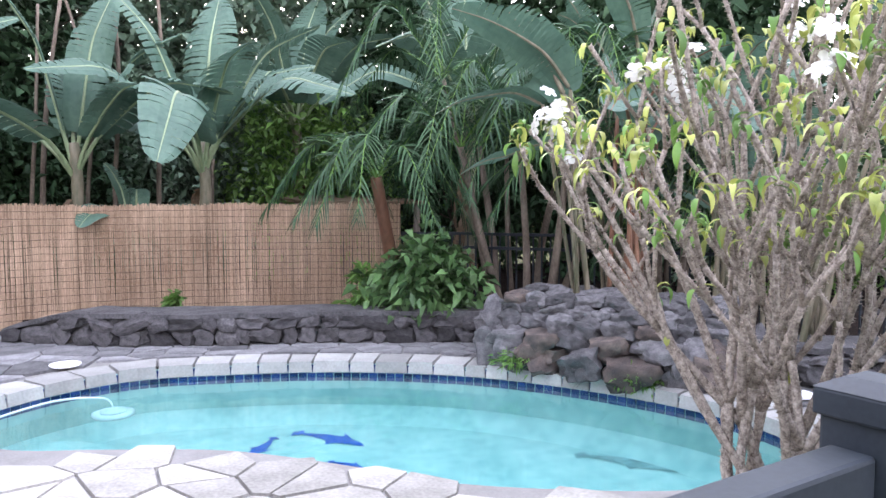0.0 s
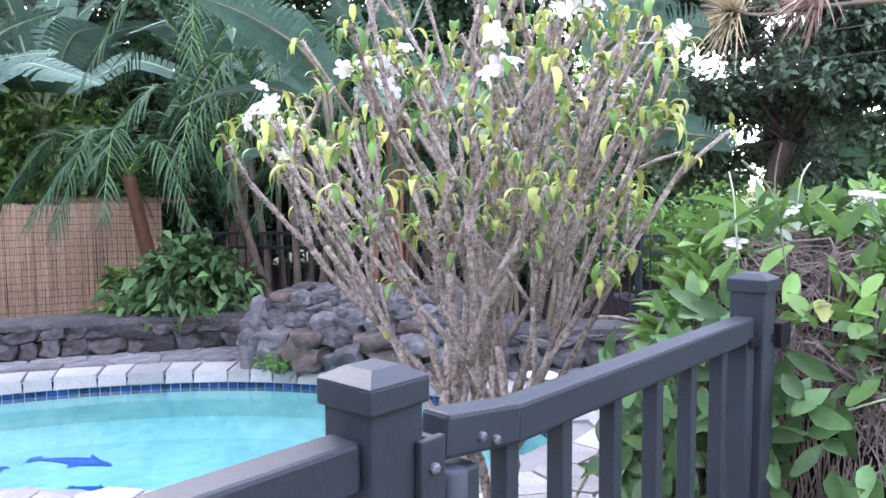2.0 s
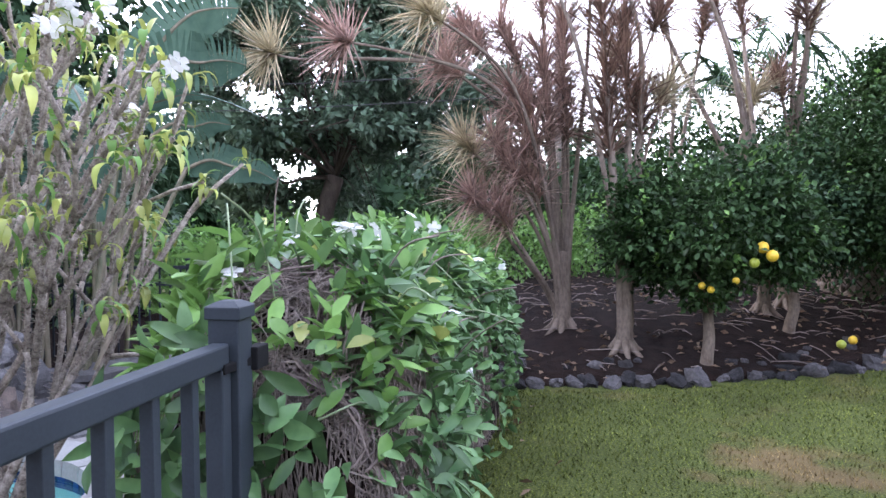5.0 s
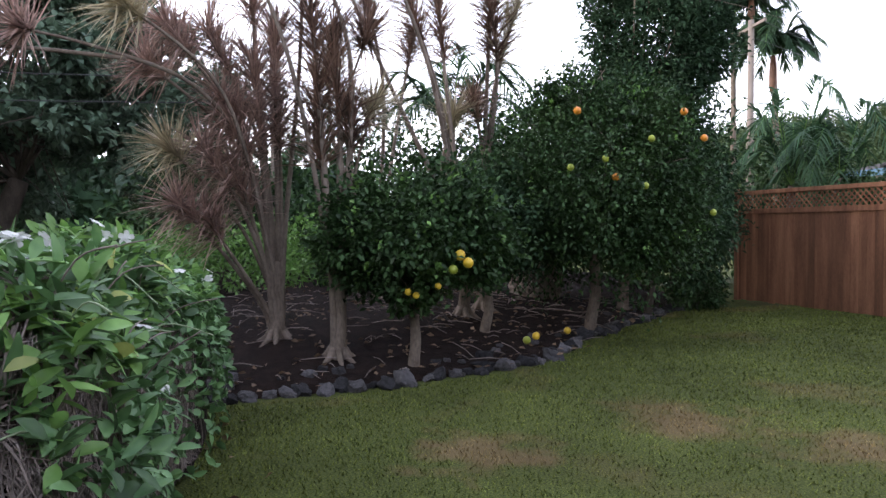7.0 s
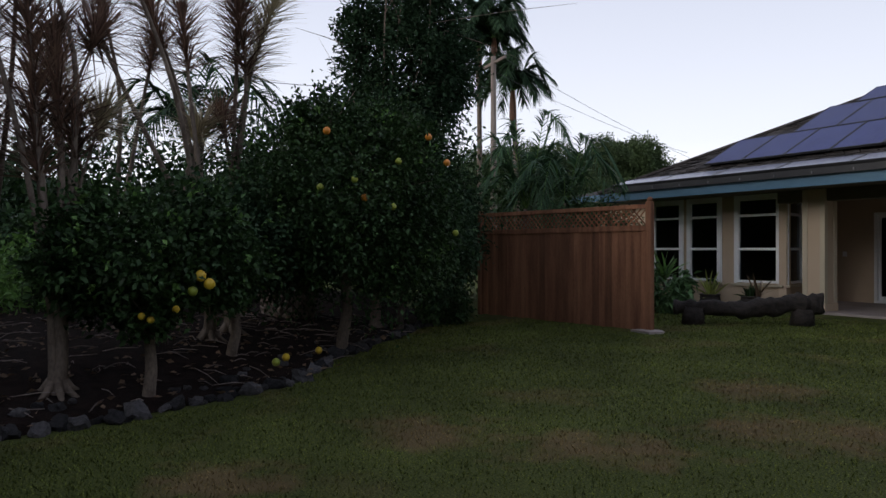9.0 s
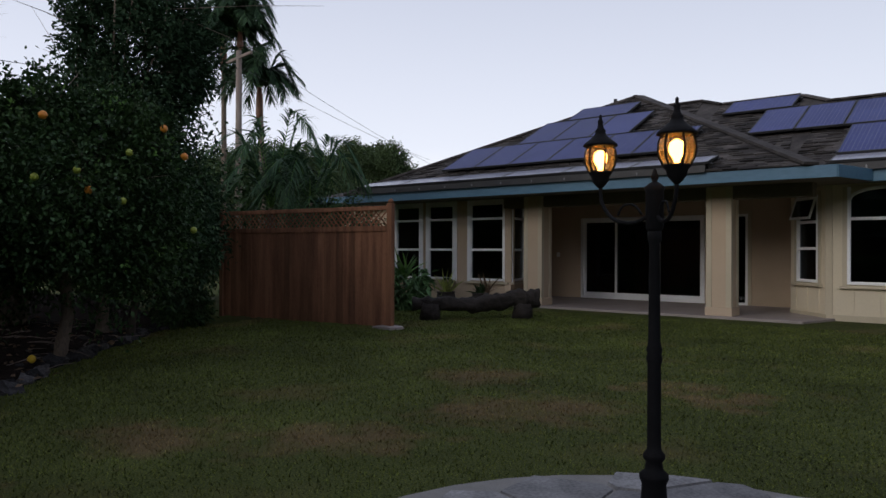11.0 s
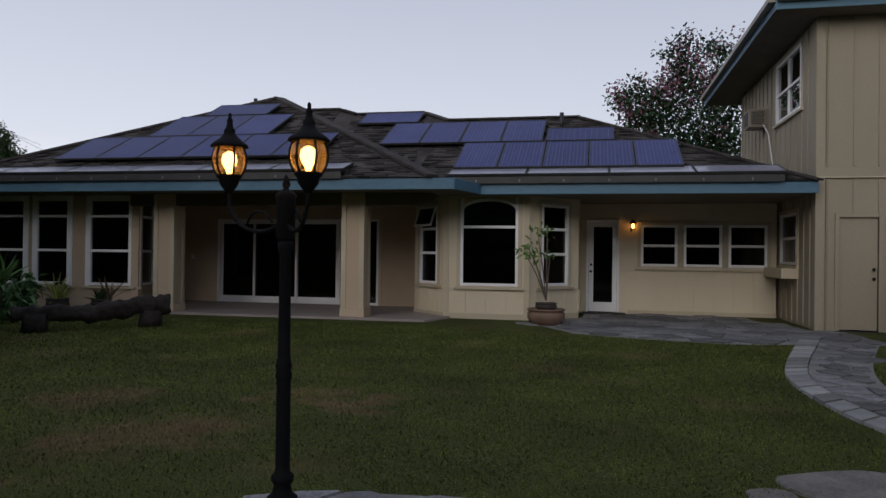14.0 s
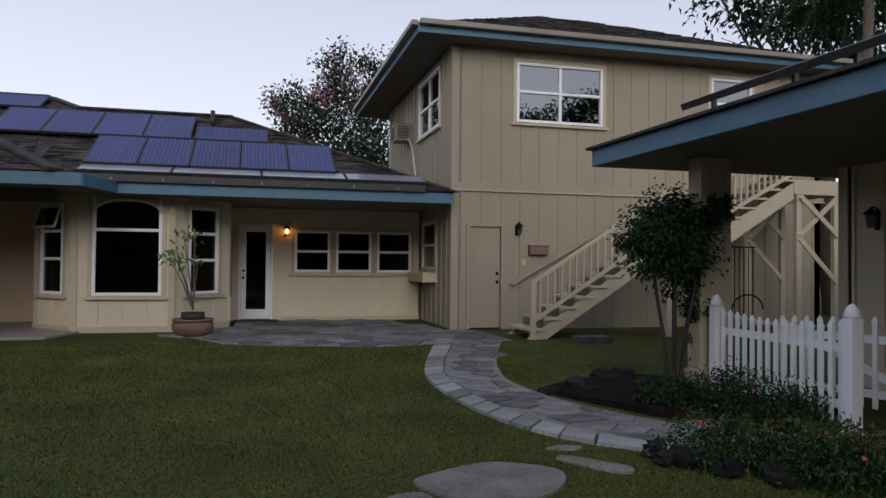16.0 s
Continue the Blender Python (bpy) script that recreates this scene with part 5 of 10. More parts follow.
for x, y in ((-0.55, -7.55), (-5.1, -3.55)):
    lid = part("skimmer_lid", Shape().lathe([(0.13, 0), (0.13, 0.014), (0.11, 0.018)], 24), M_WHITE, at=(x, y, DECK_Z + 0.012), smooth=False)
    tagged(lid, "round white skimmer lid set in the deck", "skimmer lid", "skimmer lids")

# ---- deck ----
def deck_keep(x, y):
    if inside(pool_out, x, y):
        return False
    return -6.9 < x < 2.6 and -9.9 < y < -0.95


deck = thing("deck", "pale grey crazy-paved flagstone pool deck", "pool deck", kind="structure")
outer = [(2.7, -0.95), (-7.2, -0.95), (-7.2, -10.2), (2.7, -10.2)]
ring = edge_loop(0.12, 0.0)
s = Shape()
# mortar bed: a ring of quads from the pool's edge out to the deck's border
cx0, cy0 = -2.1, -4.9
far = []
for x, y in ring:
    dx, dy = x - cx0, y - cy0
    k = min((2.7 - cx0) / dx if dx > 1e-6 else 1e9, (-7.2 - cx0) / dx if dx < -1e-6 else 1e9, (-0.95 - cy0) / dy if dy > 1e-6 else 1e9, (-10.2 - cy0) / dy if dy < -1e-6 else 1e9)
    far.append((cx0 + dx * k, cy0 + dy * k))
s.add([(x, y, DECK_Z - 0.02) for x, y in ring] + [(x, y, DECK_Z - 0.02) for x, y in far], [(i, n + i, n + (i + 1) % n, (i + 1) % n) for i in range(n)])
part("mortar_bed", s, M_MORTAR, deck)


def pave(owner, cells, z, material, thick=0.03, seed=0, most=300):
    """Paving slabs from plan polygons; past the limit they are joined."""
    r = random.Random(seed)
    extra = Shape()
    for k, poly in enumerate(cells):
        cx, cy = sum(p[0] for p in poly) / len(poly), sum(p[1] for p in poly) / len(poly)
        zz = z(cx, cy) if callable(z) else z
        t = r.uniform(-0.003, 0.006)
        local = [(p[0] - cx, p[1] - cy) for p in poly]
        if k < most:
            part("flagstone", Shape().prism(local, -thick, t, 0.008), material, owner, at=(cx, cy, zz))
        else:
            extra.prism(poly, zz - thick, zz + t, 0.008)
    if extra.v:
        ob = part("flagstone_rest", extra, material, owner)
        ob["kind"] = "stuff"


seeds = scatter(-7.2, -10.1, 2.7, -0.9, 0.29, 5)
r = random.Random(6)
seeds = [p for p in seeds if r.random() < 0.76]
cells = [c for c in flags(seeds, deck_keep, 0.75, 0.010)]
trim_line = edge_loop(0.34, -0.03)


def outside_pool(poly):
    """Cuts a slab back where it meets the coping."""
    for i in range(len(trim_line)):
        a, b = trim_line[i], trim_line[(i + 1) % len(trim_line)]
        if any(math.hypot(p[0] - a[0], p[1] - a[1]) < 0.7 for p in poly) and any(inside(trim_line, *p) for p in poly):
            nx, ny = b[1] - a[1], -(b[0] - a[0])
            if inside(trim_line, (a[0] + b[0]) / 2 + nx * 0.05, (a[1] + b[1]) / 2 + ny * 0.05):
                nx, ny = -nx, -ny
            q = clip(poly, a[0], a[1], -nx, -ny)
            if len(q) >= 3:
                poly = q
    return poly


# the deck ends in a straight line under the fence and beside the lawn
cells = [clip(clip(outside_pool(c), 0.0, -0.95, 0.0, 1.0), 2.65, 0.0, 1.0, 0.0) for c in cells]
cells = [c for c in cells if len(c) >= 3]
cells.sort(key=lambda c: math.hypot(c[0][0] + 1.0, c[0][1] + 3.0))
beyond = [c for c in cells if not near_side(*c[0])]
pave(deck, [c for c in cells if near_side(*c[0])], DECK_Z, M_DECK, 0.05, seed=3)
pave(deck, beyond, DECK_Z, M_FLAG, 0.05, seed=4)

# ---- lava stone walls ----
LAVA = [rock_mesh("stone", M_LAVA, k, 2, 0.6) for k in range(6)]
BLACKR = [rock_mesh("stone", M_BLACKROCK, k, 2, 0.6) for k in range(4)]
GREY = [rock_mesh("stone", M_GREYROCK, 20 + k, 3, 0.6, box=0.80) for k in range(6)]
RUST = [rock_mesh("stone", M_RUSTROCK, 40 + k, 3, 0.6, box=0.80) for k in range(4)]


def stone_wall(name, line, z0, height, label, meshes, seed, thick=0.32, course=0.17):
    """A low wall of fitted lava stones along a plan line, with a mortared top."""
    r = random.Random(seed)
    pts = smooth_loop([Vector(p) for p in line], False, 6)
    ob = thing(name, label, "stone wall", kind="structure")
    nn = len(pts)
    tg = [(pts[min(i + 1, nn - 1)] - pts[max(i - 1, 0)]).normalized() for i in range(nn)]
    sd = [Vector((-t.y, t.x)) for t in tg]
    hs = [height(i / (nn - 1)) if callable(height) else height for i in range(nn)]
    vs = []
    for i in range(nn):
        for o, z in ((-0.1, z0), (thick, z0), (thick, z0 + hs[i] - 0.03), (-0.1, z0 + hs[i] - 0.03)):
            q = pts[i] + sd[i] * o
            vs.append((q.x, q.y, z))
    fs = [(4 * i + a, 4 * i + (a + 1) % 4, 4 * i + 4 + (a + 1) % 4, 4 * i + 4 + a) for i in range(nn - 1) for a in range(4)] + [(0, 3, 2, 1), tuple(4 * (nn - 1) + a for a in range(4))]
    part("core", Shape().add(vs, fs), M_LAVA, ob)
    vs = []
    for i in range(nn):
        for o, z in ((-0.16, hs[i] - 0.035), (thick + 0.04, hs[i] - 0.035), (thick + 0.04, hs[i] + 0.012), (-0.16, hs[i] + 0.012)):
            q = pts[i] + sd[i] * (o + 0.02 * noise.noise(Vector((i * 0.7, o, 3.0))))
            vs.append((q.x, q.y, z0 + z + 0.012 * noise.noise(Vector((i * 0.9, o * 9, 1.0)))))
    part("wall_top", Shape().add(vs, fs), M_GREYROCK, ob, "rough grey mortared top", smooth=False)
    lens = [0.0]
    for i in range(nn - 1):
        lens.append(lens[-1] + (pts[i + 1] - pts[i]).length)
    row = 0
    z = z0
    while z < z0 + max(hs) - 0.06:
        ch = course * r.uniform(0.85, 1.2)
        d = r.uniform(-0.1, 0.0)
        while d < lens[-1]:
            w = r.uniform(0.15, 0.36)
            c = min(max(d + w / 2, 0), lens[-1] - 1e-3)
            i = max(k for k in range(nn) if lens[k] <= c)
            i = min(i, nn - 2)
            p = pts[i].lerp(pts[i + 1], (c - lens[i]) / max(lens[i + 1] - lens[i], 1e-6)) - sd[i] * 0.09
            if z + ch * 0.6 < z0 + hs[i]:
                hgt = min(ch * 1.12, z0 + hs[i] - 0.02 - z)
                m = Matrix.Translation((p.x, p.y, z + hgt / 2)) @ Matrix.Rotation(math.atan2(tg[i].y, tg[i].x) + r.uniform(-0.1, 0.1), 4, "Z") @ Matrix.Rotation(r.uniform(-0.35, 0.35), 4, "Y") @ Matrix.Diagonal((w * 1.1, 0.2, hgt * 1.12, 1))
                part("stone", r.choice(meshes), None, ob, at=m)
            d += w * 0.97
        z += ch
        row += 1
    return ob


stone_wall("wall_planter", [(-0.2, -9.25), (-0.55, -8.95), (-1.1, -8.42), (-2.05, -7.86), (-3.1, -7.36), (-4.4, -6.55), (-4.75, -6.2)], DECK_Z,
           lambda t: 0.12 + 0.19 * min(1.0, t * 4), "low curved wall of dark lava stones along the pool deck", LAVA, 21)
stone_wall("wall_planter_side", [(-4.95, -4.15), (-5.55, -3.7), (-6.3, -3.1), (-6.75, -2.3)], DECK_Z, 0.31, "low wall of grey lava stones behind the shrub", GREY + LAVA[:2], 22)
part_soil = part("planter_soil", Shape().prism([(-0.3, -9.9), (-0.3, -9.3), (-1.2, -8.7), (-2.2, -8.1), (-3.2, -7.6), (-4.5, -6.75), (-4.9, -6.2), (-5.2, -4.3), (-5.8, -3.8), (-6.6, -3.1), (-7.0, -2.3), (-11, -2.0), (-11, -12.0), (-0.3, -12.0)][::-1], DECK_Z - 0.05, 0.03), M_MULCHSHADE)
tagged(part_soil, "dark soil behind the low stone walls", "planting bed", kind="structure")

# waterfall of stacked rocks
fall = thing("rock_waterfall", "stacked lava-rock waterfall, grey with rust streaks, at the pool's edge", "rock waterfall", (0, 0, 0))
A_, B_ = Vector((-3.80, -5.62)), Vector((-4.72, -3.98))
dirn = (B_ - A_).normalized()
back = Vector((-dirn.y, dirn.x))
if back.x > 0:
    back = -back
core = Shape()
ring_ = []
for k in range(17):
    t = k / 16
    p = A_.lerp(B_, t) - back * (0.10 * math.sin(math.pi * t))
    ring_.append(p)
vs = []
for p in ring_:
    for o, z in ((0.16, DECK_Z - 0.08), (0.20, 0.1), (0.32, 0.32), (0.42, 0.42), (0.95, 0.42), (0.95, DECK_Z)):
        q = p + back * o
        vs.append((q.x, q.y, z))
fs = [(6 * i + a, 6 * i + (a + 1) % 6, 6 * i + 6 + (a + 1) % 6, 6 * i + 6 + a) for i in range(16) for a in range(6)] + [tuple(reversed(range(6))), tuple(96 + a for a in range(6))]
# The core's dark colour paints the shade in the gaps between stones.
part("core", core.add(vs, fs), M_MULCHSHADE, fall)
r = random.Random(31)
for z, hgt, off, wmin, wmax, rust in ((-0.13, 0.25, 0.02, 0.30, 0.46, 0.35), (0.07, 0.19, 0.08, 0.22, 0.36, 0.2), (0.21, 0.15, 0.15, 0.18, 0.32, 0.15), (0.325, 0.12, 0.22, 0.15, 0.28, 0.1), (0.42, 0.11, 0.30, 0.18, 0.30, 0.12), (0.43, 0.11, 0.55, 0.2, 0.34, 0.1), (0.43, 0.11, 0.8, 0.2, 0.34, 0.1)):
    d, L = 0.0, (B_ - A_).length
    while d < L - 0.04:
        w = r.uniform(wmin, wmax)
        t = min((d + w / 2) / L, 1)
        p = A_.lerp(B_, t) - back * (0.10 * math.sin(math.pi * t)) + back * (off + r.uniform(-0.03, 0.03))
        me = r.choice(RUST) if r.random() < rust else r.choice(GREY)
        m = Matrix.Translation((p.x, p.y, z + hgt / 2)) @ Matrix.Rotation(math.atan2(dirn.y, dirn.x) + r.uniform(-0.25, 0.25), 4, "Z") @ Matrix.Rotation(r.uniform(-0.2, 0.2), 4, "Y") @ Matrix.Diagonal((w * 1.06, w * 0.9, hgt * 1.14, 1))
        part("stone", me, None, fall, at=m)
        d += w * 0.98
for (x, y, z), (a, b, c), me, rz in (((-4.78, -3.93, 0.06), (0.22, 0.3, 0.42), RUST[0], 0.3), ((-3.83, -5.72, 0.03), (0.3, 0.3, 0.36), GREY[1], 0.8), ((-5.1, -4.0, 0.12), (0.35, 0.35, 0.5), GREY[2], 0.1), ((-4.2, -6.1, 0.15), (0.35, 0.4, 0.5), GREY[3], 0.4), ((-5.3, -4.4, 0.2), (0.4, 0.4, 0.5), LAVA[3], 0.9)):
    part("stone", me, None, fall, at=Matrix.Translation((x, y, z)) @ Matrix.Rotation(rz, 4, "Z") @ Matrix.Rotation(0.25, 4, "X") @ Matrix.Diagonal((a, b, c, 1)))

# ---- reed screen ----
screen = thing("reed_screen", "tan reed screen tied with wire along the pool fence", "reed fence", kind="structure")
reed = Shape()
line = smooth_loop([Vector(p) for p in ((0.05, -9.62), (-1.0, -9.62), (-2.2, -9.35), (-3.4, -8.85), (-4.35, -8.33))], False, 8)
lens = [0.0]
for i in range(len(line) - 1):
    lens.append(lens[-1] + (line[i + 1] - line[i]).length)


def on_line(line, lens, d):
    i = max(k for k in range(len(line)) if lens[k] <= d + 1e-9)
    i = min(i, len(line) - 2)
    t = (d - lens[i]) / max(lens[i + 1] - lens[i], 1e-6)
    return line[i].lerp(line[i + 1], t), (line[i + 1] - line[i]).normalized()


r = random.Random(41)
d = 0.0
while d < lens[-1]:
    p, t = on_line(line, lens, d)
    nrm = Vector((-t.y, t.x))
    w = r.uniform(0.007, 0.013)
    top = 1.30 + 0.025 * noise.noise(Vector((d * 1.3, 0, 0))) + r.uniform(-0.02, 0.015)
    bulge = 0.03 * noise.noise(Vector((d * 0.8, 5, 0)))
    lean = r.uniform(-0.012, 0.012)
    o = nrm * (bulge + r.uniform(-0.008, 0.008))
    reed.tube([(p.x + o.x, p.y + o.y, -0.12), (p.x + o.x + t.x * lean + nrm.x * bulge * 0.4, p.y + o.y + t.y * lean + nrm.y * bulge * 0.4, 0.6), (p.x + o.x, p.y + o.y, top)], w / 2, 5, False)
    d += w * 0.62
ob = part("reeds", reed, M_REED, screen, "dry tan reeds")
ob["kind"] = "stuff"
for k in range(17):
    z = -0.05 + k * 0.08
    pts = []
    for i in range(70):
        p, t = on_line(line, lens, lens[-1] * i / 69)
        nrm = Vector((-t.y, t.x))
        side = 0.016 if i % 2 else 0.013
        sgn = -1 if (nrm.y < 0) else 1
        bulge = 0.03 * noise.noise(Vector((lens[-1] * i / 69 * 0.8, 5, 0)))
        q = p + nrm * (bulge + sgn * side)
        pts.append((q.x, q.y, z + 0.012 * noise.noise(Vector((i * 0.3, z * 8, 2)))))
    part("wire", Shape().tube(pts, 0.0032, 4, False), M_WIRE, screen, "thin rusty tie wire")
shed = thing("shed", "low shed with a rusty metal roof behind the screen", "shed", (-5.2, -11.9, 0.0))
part("roof", Shape().add([(-1.1, -0.9, 1.36), (1.1, -0.9, 1.36), (1.0, 0.9, 1.26), (-1.1, 0.9, 1.26), (-1.1, -0.9, 1.41), (1.1, -0.9, 1.41), (1.0, 0.9, 1.31), (-1.1, 0.9, 1.31)], [(3, 2, 1, 0), (4, 5, 6, 7), (0, 1, 5, 4), (1, 2, 6, 5), (2, 3, 7, 6), (3, 0, 4, 7)]), M_DRYLEAF, shed, "rusty brown sheet roof")
for i in range(4):
    part("post", Shape().box((-1.0, 0.9, 0.9, -1.0)[i] - 0.04, (-0.8, -0.8, 0.75, 0.75)[i] - 0.04, -0.1, (-1.0, 0.9, 0.9, -1.0)[i] + 0.04, (-0.8, -0.8, 0.75, 0.75)[i] + 0.04, 1.3), M_POLEWOOD, shed)
part("wall", Shape().box(-1.0, -0.72, -0.1, 0.9, -0.66, 1.3), M_POLEWOOD, shed)
part("end_post", Shape().box(0.06, -9.68, -0.15, 0.12, -9.6, 1.2), M_CHARCOAL, screen, bevel=0.004)


# ---- metal picket fences ----
def picket_fence(name, line, z0, z1, step, label, posts, seed=0):
    ob = thing(name, label, "metal fence", kind="structure")
    pts = [Vector(p) for p in line]
    lens = [0.0]
    for i in range(len(pts) - 1):
        lens.append(lens[-1] + (pts[i + 1] - pts[i]).length)
    for i in range(len(pts) - 1):
        for z in (z1 - 0.03, z1 - 0.2, z0 + 0.12):
            part("rail", Shape().bar((*pts[i], z), (*pts[i + 1], z), 0.028, 0.035), M_CHARCOAL, ob)
    d = step / 2
    while d < lens[-1]:
        p, t = on_line(pts, lens, d)
        part("picket", Shape().box(p.x - 0.008, p.y - 0.008, z0 + 0.05, p.x + 0.008, p.y + 0.008, z1 - 0.03), M_CHARCOAL, ob)
        d += step
    for d in posts:
        p, t = on_line(pts, lens, min(d, lens[-1] - 0.01))
        s = Shape().box(p.x - 0.03, p.y - 0.03, z0, p.x + 0.03, p.y + 0.03, z1 + 0.04).box(p.x - 0.036, p.y - 0.036, z1 + 0.04, p.x + 0.036, p.y + 0.036, z1 + 0.06)
        part("post", s, M_CHARCOAL, ob, bevel=0.004)
    return ob


picket_fence("pool_fence", [(-2.6, -9.35), (-4.9, -8.15), (-6.9, -5.3), (-7.35, -3.6), (-7.7, -1.2), (-7.75, -0.9)], -0.15, 0.96, 0.105, "dark metal picket fence behind the pool planting", [0.02, 2.55, 4.2, 5.9, 7.6, 9.3])

# gate and near fence
def cap_of(s, x, y, z, w):
    s.box(x - w - 0.005, y - w - 0.005, z - 0.035, x + w + 0.005, y + w + 0.005, z - 0.008)
    vs = [(x - w - 0.005, y - w - 0.005, z - 0.008), (x + w + 0.005, y - w - 0.005, z - 0.008), (x + w + 0.005, y + w + 0.005, z - 0.008), (x - w - 0.005, y + w + 0.005, z - 0.008)]
    k = w * 0.55
    vs += [(x - k, y - k, z + 0.003), (x + k, y - k, z + 0.003), (x + k, y + k, z + 0.003), (x - k, y + k, z + 0.003)]
    s.add(vs, [(0, 1, 5, 4), (1, 2, 6, 5), (2, 3, 7, 6), (3, 0, 4, 7), (4, 5, 6, 7)])


GY = -0.76
fence = thing("gate_fence", "charcoal powder-coated metal fence with capped posts", "metal fence", kind="structure")
for px_, w in ((-0.735, 0.0345), (-1.775, 0.0345)):
    post = part("post", Shape().box(px_ - w, GY - w, -0.15, px_ + w, GY + w, 1.200), M_CHARCOAL, fence, "square charcoal post", bevel=0.004)
    c = Shape()
    cap_of(c, px_, GY, 1.230, w)
    part("post_cap", c, M_CHARCOAL, post, "low pyramid cap", bevel=0.003)
post = part("post", Shape().box(1.35, GY - 0.036, -0.1, 1.422, GY + 0.036, 1.215), M_CHARCOAL, fence, bevel=0.004)
for z in (1.145, 0.98, 0.12):
    part("rail", Shape().box(-0.70, GY - 0.022, z - 0.025, 1.35, GY + 0.022, z + 0.025), M_CHARCOAL, fence, bevel=0.005)
for i in range(19):
    x = -0.62 + i * 0.105
    part("picket", Shape().box(x - 0.0125, GY - 0.0125, 0.05, x + 0.0125, GY + 0.0125, 1.12), M_CHARCOAL, fence)
part("bracket", Shape().box(-0.79, GY + 0.036, 0.95, -0.755, GY + 0.045, 1.16).box(-0.788, GY - 0.01, 0.953, -0.776, GY + 0.0355, 1.157), M_CHARCOAL, fence, "flat hinge bracket", bevel=0.002)
gate = thing("pool_gate", "charcoal metal pool gate, closed, with square bars", "gate", kind="structure")
part("top_rail", Shape().bar((-0.945, GY, 1.125), (-1.73, GY, 1.125), 0.04, 0.05), M_CHARCOAL, gate, bevel=0.006)
part("hinge_arm", Shape().bar((-0.82, GY, 1.142), (-0.95, GY, 1.126), 0.042, 0.05), M_CHARCOAL, gate, bevel=0.006)
part("bottom_rail", Shape().bar((-0.83, GY, 0.12), (-1.73, GY, 0.12), 0.04, 0.05), M_CHARCOAL, gate, bevel=0.004)
for x in (-0.855, -1.715):
    part("stile", Shape().box(x - 0.02, GY - 0.02, 0.1, x + 0.02, GY + 0.02, 1.1), M_CHARCOAL, gate, bevel=0.004)
for x in (-0.945, -1.065, -1.2, -1.335, -1.465, -1.6):
    part("bar", Shape().box(x - 0.0125, GY - 0.0125, 0.12, x + 0.0125, GY + 0.0125, 1.11), M_CHARCOAL, gate, bevel=0.002)
part("hinge", Shape().tube([(-0.815, GY + 0.03, 0.98), (-0.815, GY + 0.03, 1.112)], 0.017, 16), M_CHARCOAL, gate, "round hinge barrel", smooth=True)
part("hinge_band", Shape().tube([(-0.815, GY + 0.03, 1.055), (-0.815, GY + 0.03, 1.058)], 0.0185, 16), M_WHITE, gate, smooth=True)
for x, z in ((-0.772, 1.13), (-0.772, 1.0), (-0.875, 1.13), (-0.9, 1.12)):
    part("screw", Shape().lathe([(0.006, 0), (0.006, 0.004), (0.003, 0.006)], 8, Matrix.Translation((x, GY + 0.021 + (0.024 if x > -0.8 else 0), z)) @ Matrix.Rotation(radians(-90), 4, "X")), M_SCREW, gate)
part("latch", Shape().bar((-1.70, GY + 0.015, 1.10), (-1.83, GY + 0.03, 1.10), 0.02, 0.02).box(-1.86, GY + 0.02, 1.08, -1.80, GY + 0.05, 1.13), M_BLACK, gate, "black gate latch", bevel=0.003)

# ---- red wooden fence ----
wf = thing("wooden_fence", "reddish stained board fence with a lattice top", "wooden fence", kind="structure")
Fa, Fb = Vector((-8.50, 8.99)), Vector((-12.72, 8.50))
L = (Fb - Fa).length
fd = (Fb - Fa).normalized()
fm = Matrix(((fd.x, -fd.y, 0, Fa.x), (fd.y, fd.x, 0, Fa.y), (0, 0, 1, 0.06), (0, 0, 0, 1)))
r = random.Random(51)
u = 0.09
while u < L - 0.05:
    w = r.uniform(0.135, 0.15)
    part("board", Shape().box(u, -0.01 + r.uniform(-0.003, 0.003), 0.0 + r.uniform(0, 0.02), u + w - 0.005, 0.012, 1.64, fm), M_REDWOOD, wf)
    u += w
for z0_, z1_ in ((1.62, 1.71), (1.98, 2.05)):
    part("rail", Shape().box(0.02, -0.035, z0_, L, 0.03, z1_, fm), M_REDWOOD, wf, bevel=0.004)
for u, w in ((0.0, 0.10), (L - 0.1, 0.09)):
    p = part("post", Shape().box(u, -0.045, -0.05, u + w, 0.055, 2.09, fm), M_REDWOOD, wf, bevel=0.006)
part("post_cap", Shape().lathe([(0.035, 0), (0.05, 0.02), (0.045, 0.05), (0.015, 0.075)], 12, fm @ Matrix.Translation((0.05, 0, 2.09))), M_REDWOOD, wf, smooth=True)
k = -0.3
while k < L:
    for sgn in (1, -1):
        a = (k, 0.0 + 0.006 * sgn, 1.71) if sgn > 0 else (k + 0.27, 0.0 + 0.006 * sgn, 1.71)
        b = (k + 0.27, 0.0 + 0.006 * sgn, 1.98) if sgn > 0 else (k, 0.0 + 0.006 * sgn, 1.98)
        if min(a[0], b[0]) > 0.05 and max(a[0], b[0]) < L - 0.05:
            part("lattice_slat", Shape().bar(fm @ Vector(a), fm @ Vector(b), 0.007, 0.024, (0, 0, 1)), M_REDWOOD, wf)
    k += 0.105
slab = part("footing", Shape().prism([(-8.75, 8.75), (-8.3, 8.7), (-8.2, 8.95), (-8.4, 9.1), (-8.7, 9.05)], 0.0, 0.1, 0.01), M_CONCRETE)
tagged(slab, "small grey concrete slab at the fence post", "concrete slab")

# ---- lamp post ----
LX, LY = -1.62, 3.60
lamp = thing("lamp_post", "black cast lamp post with two lit lanterns", "lamp post", (LX, LY, 0.0))
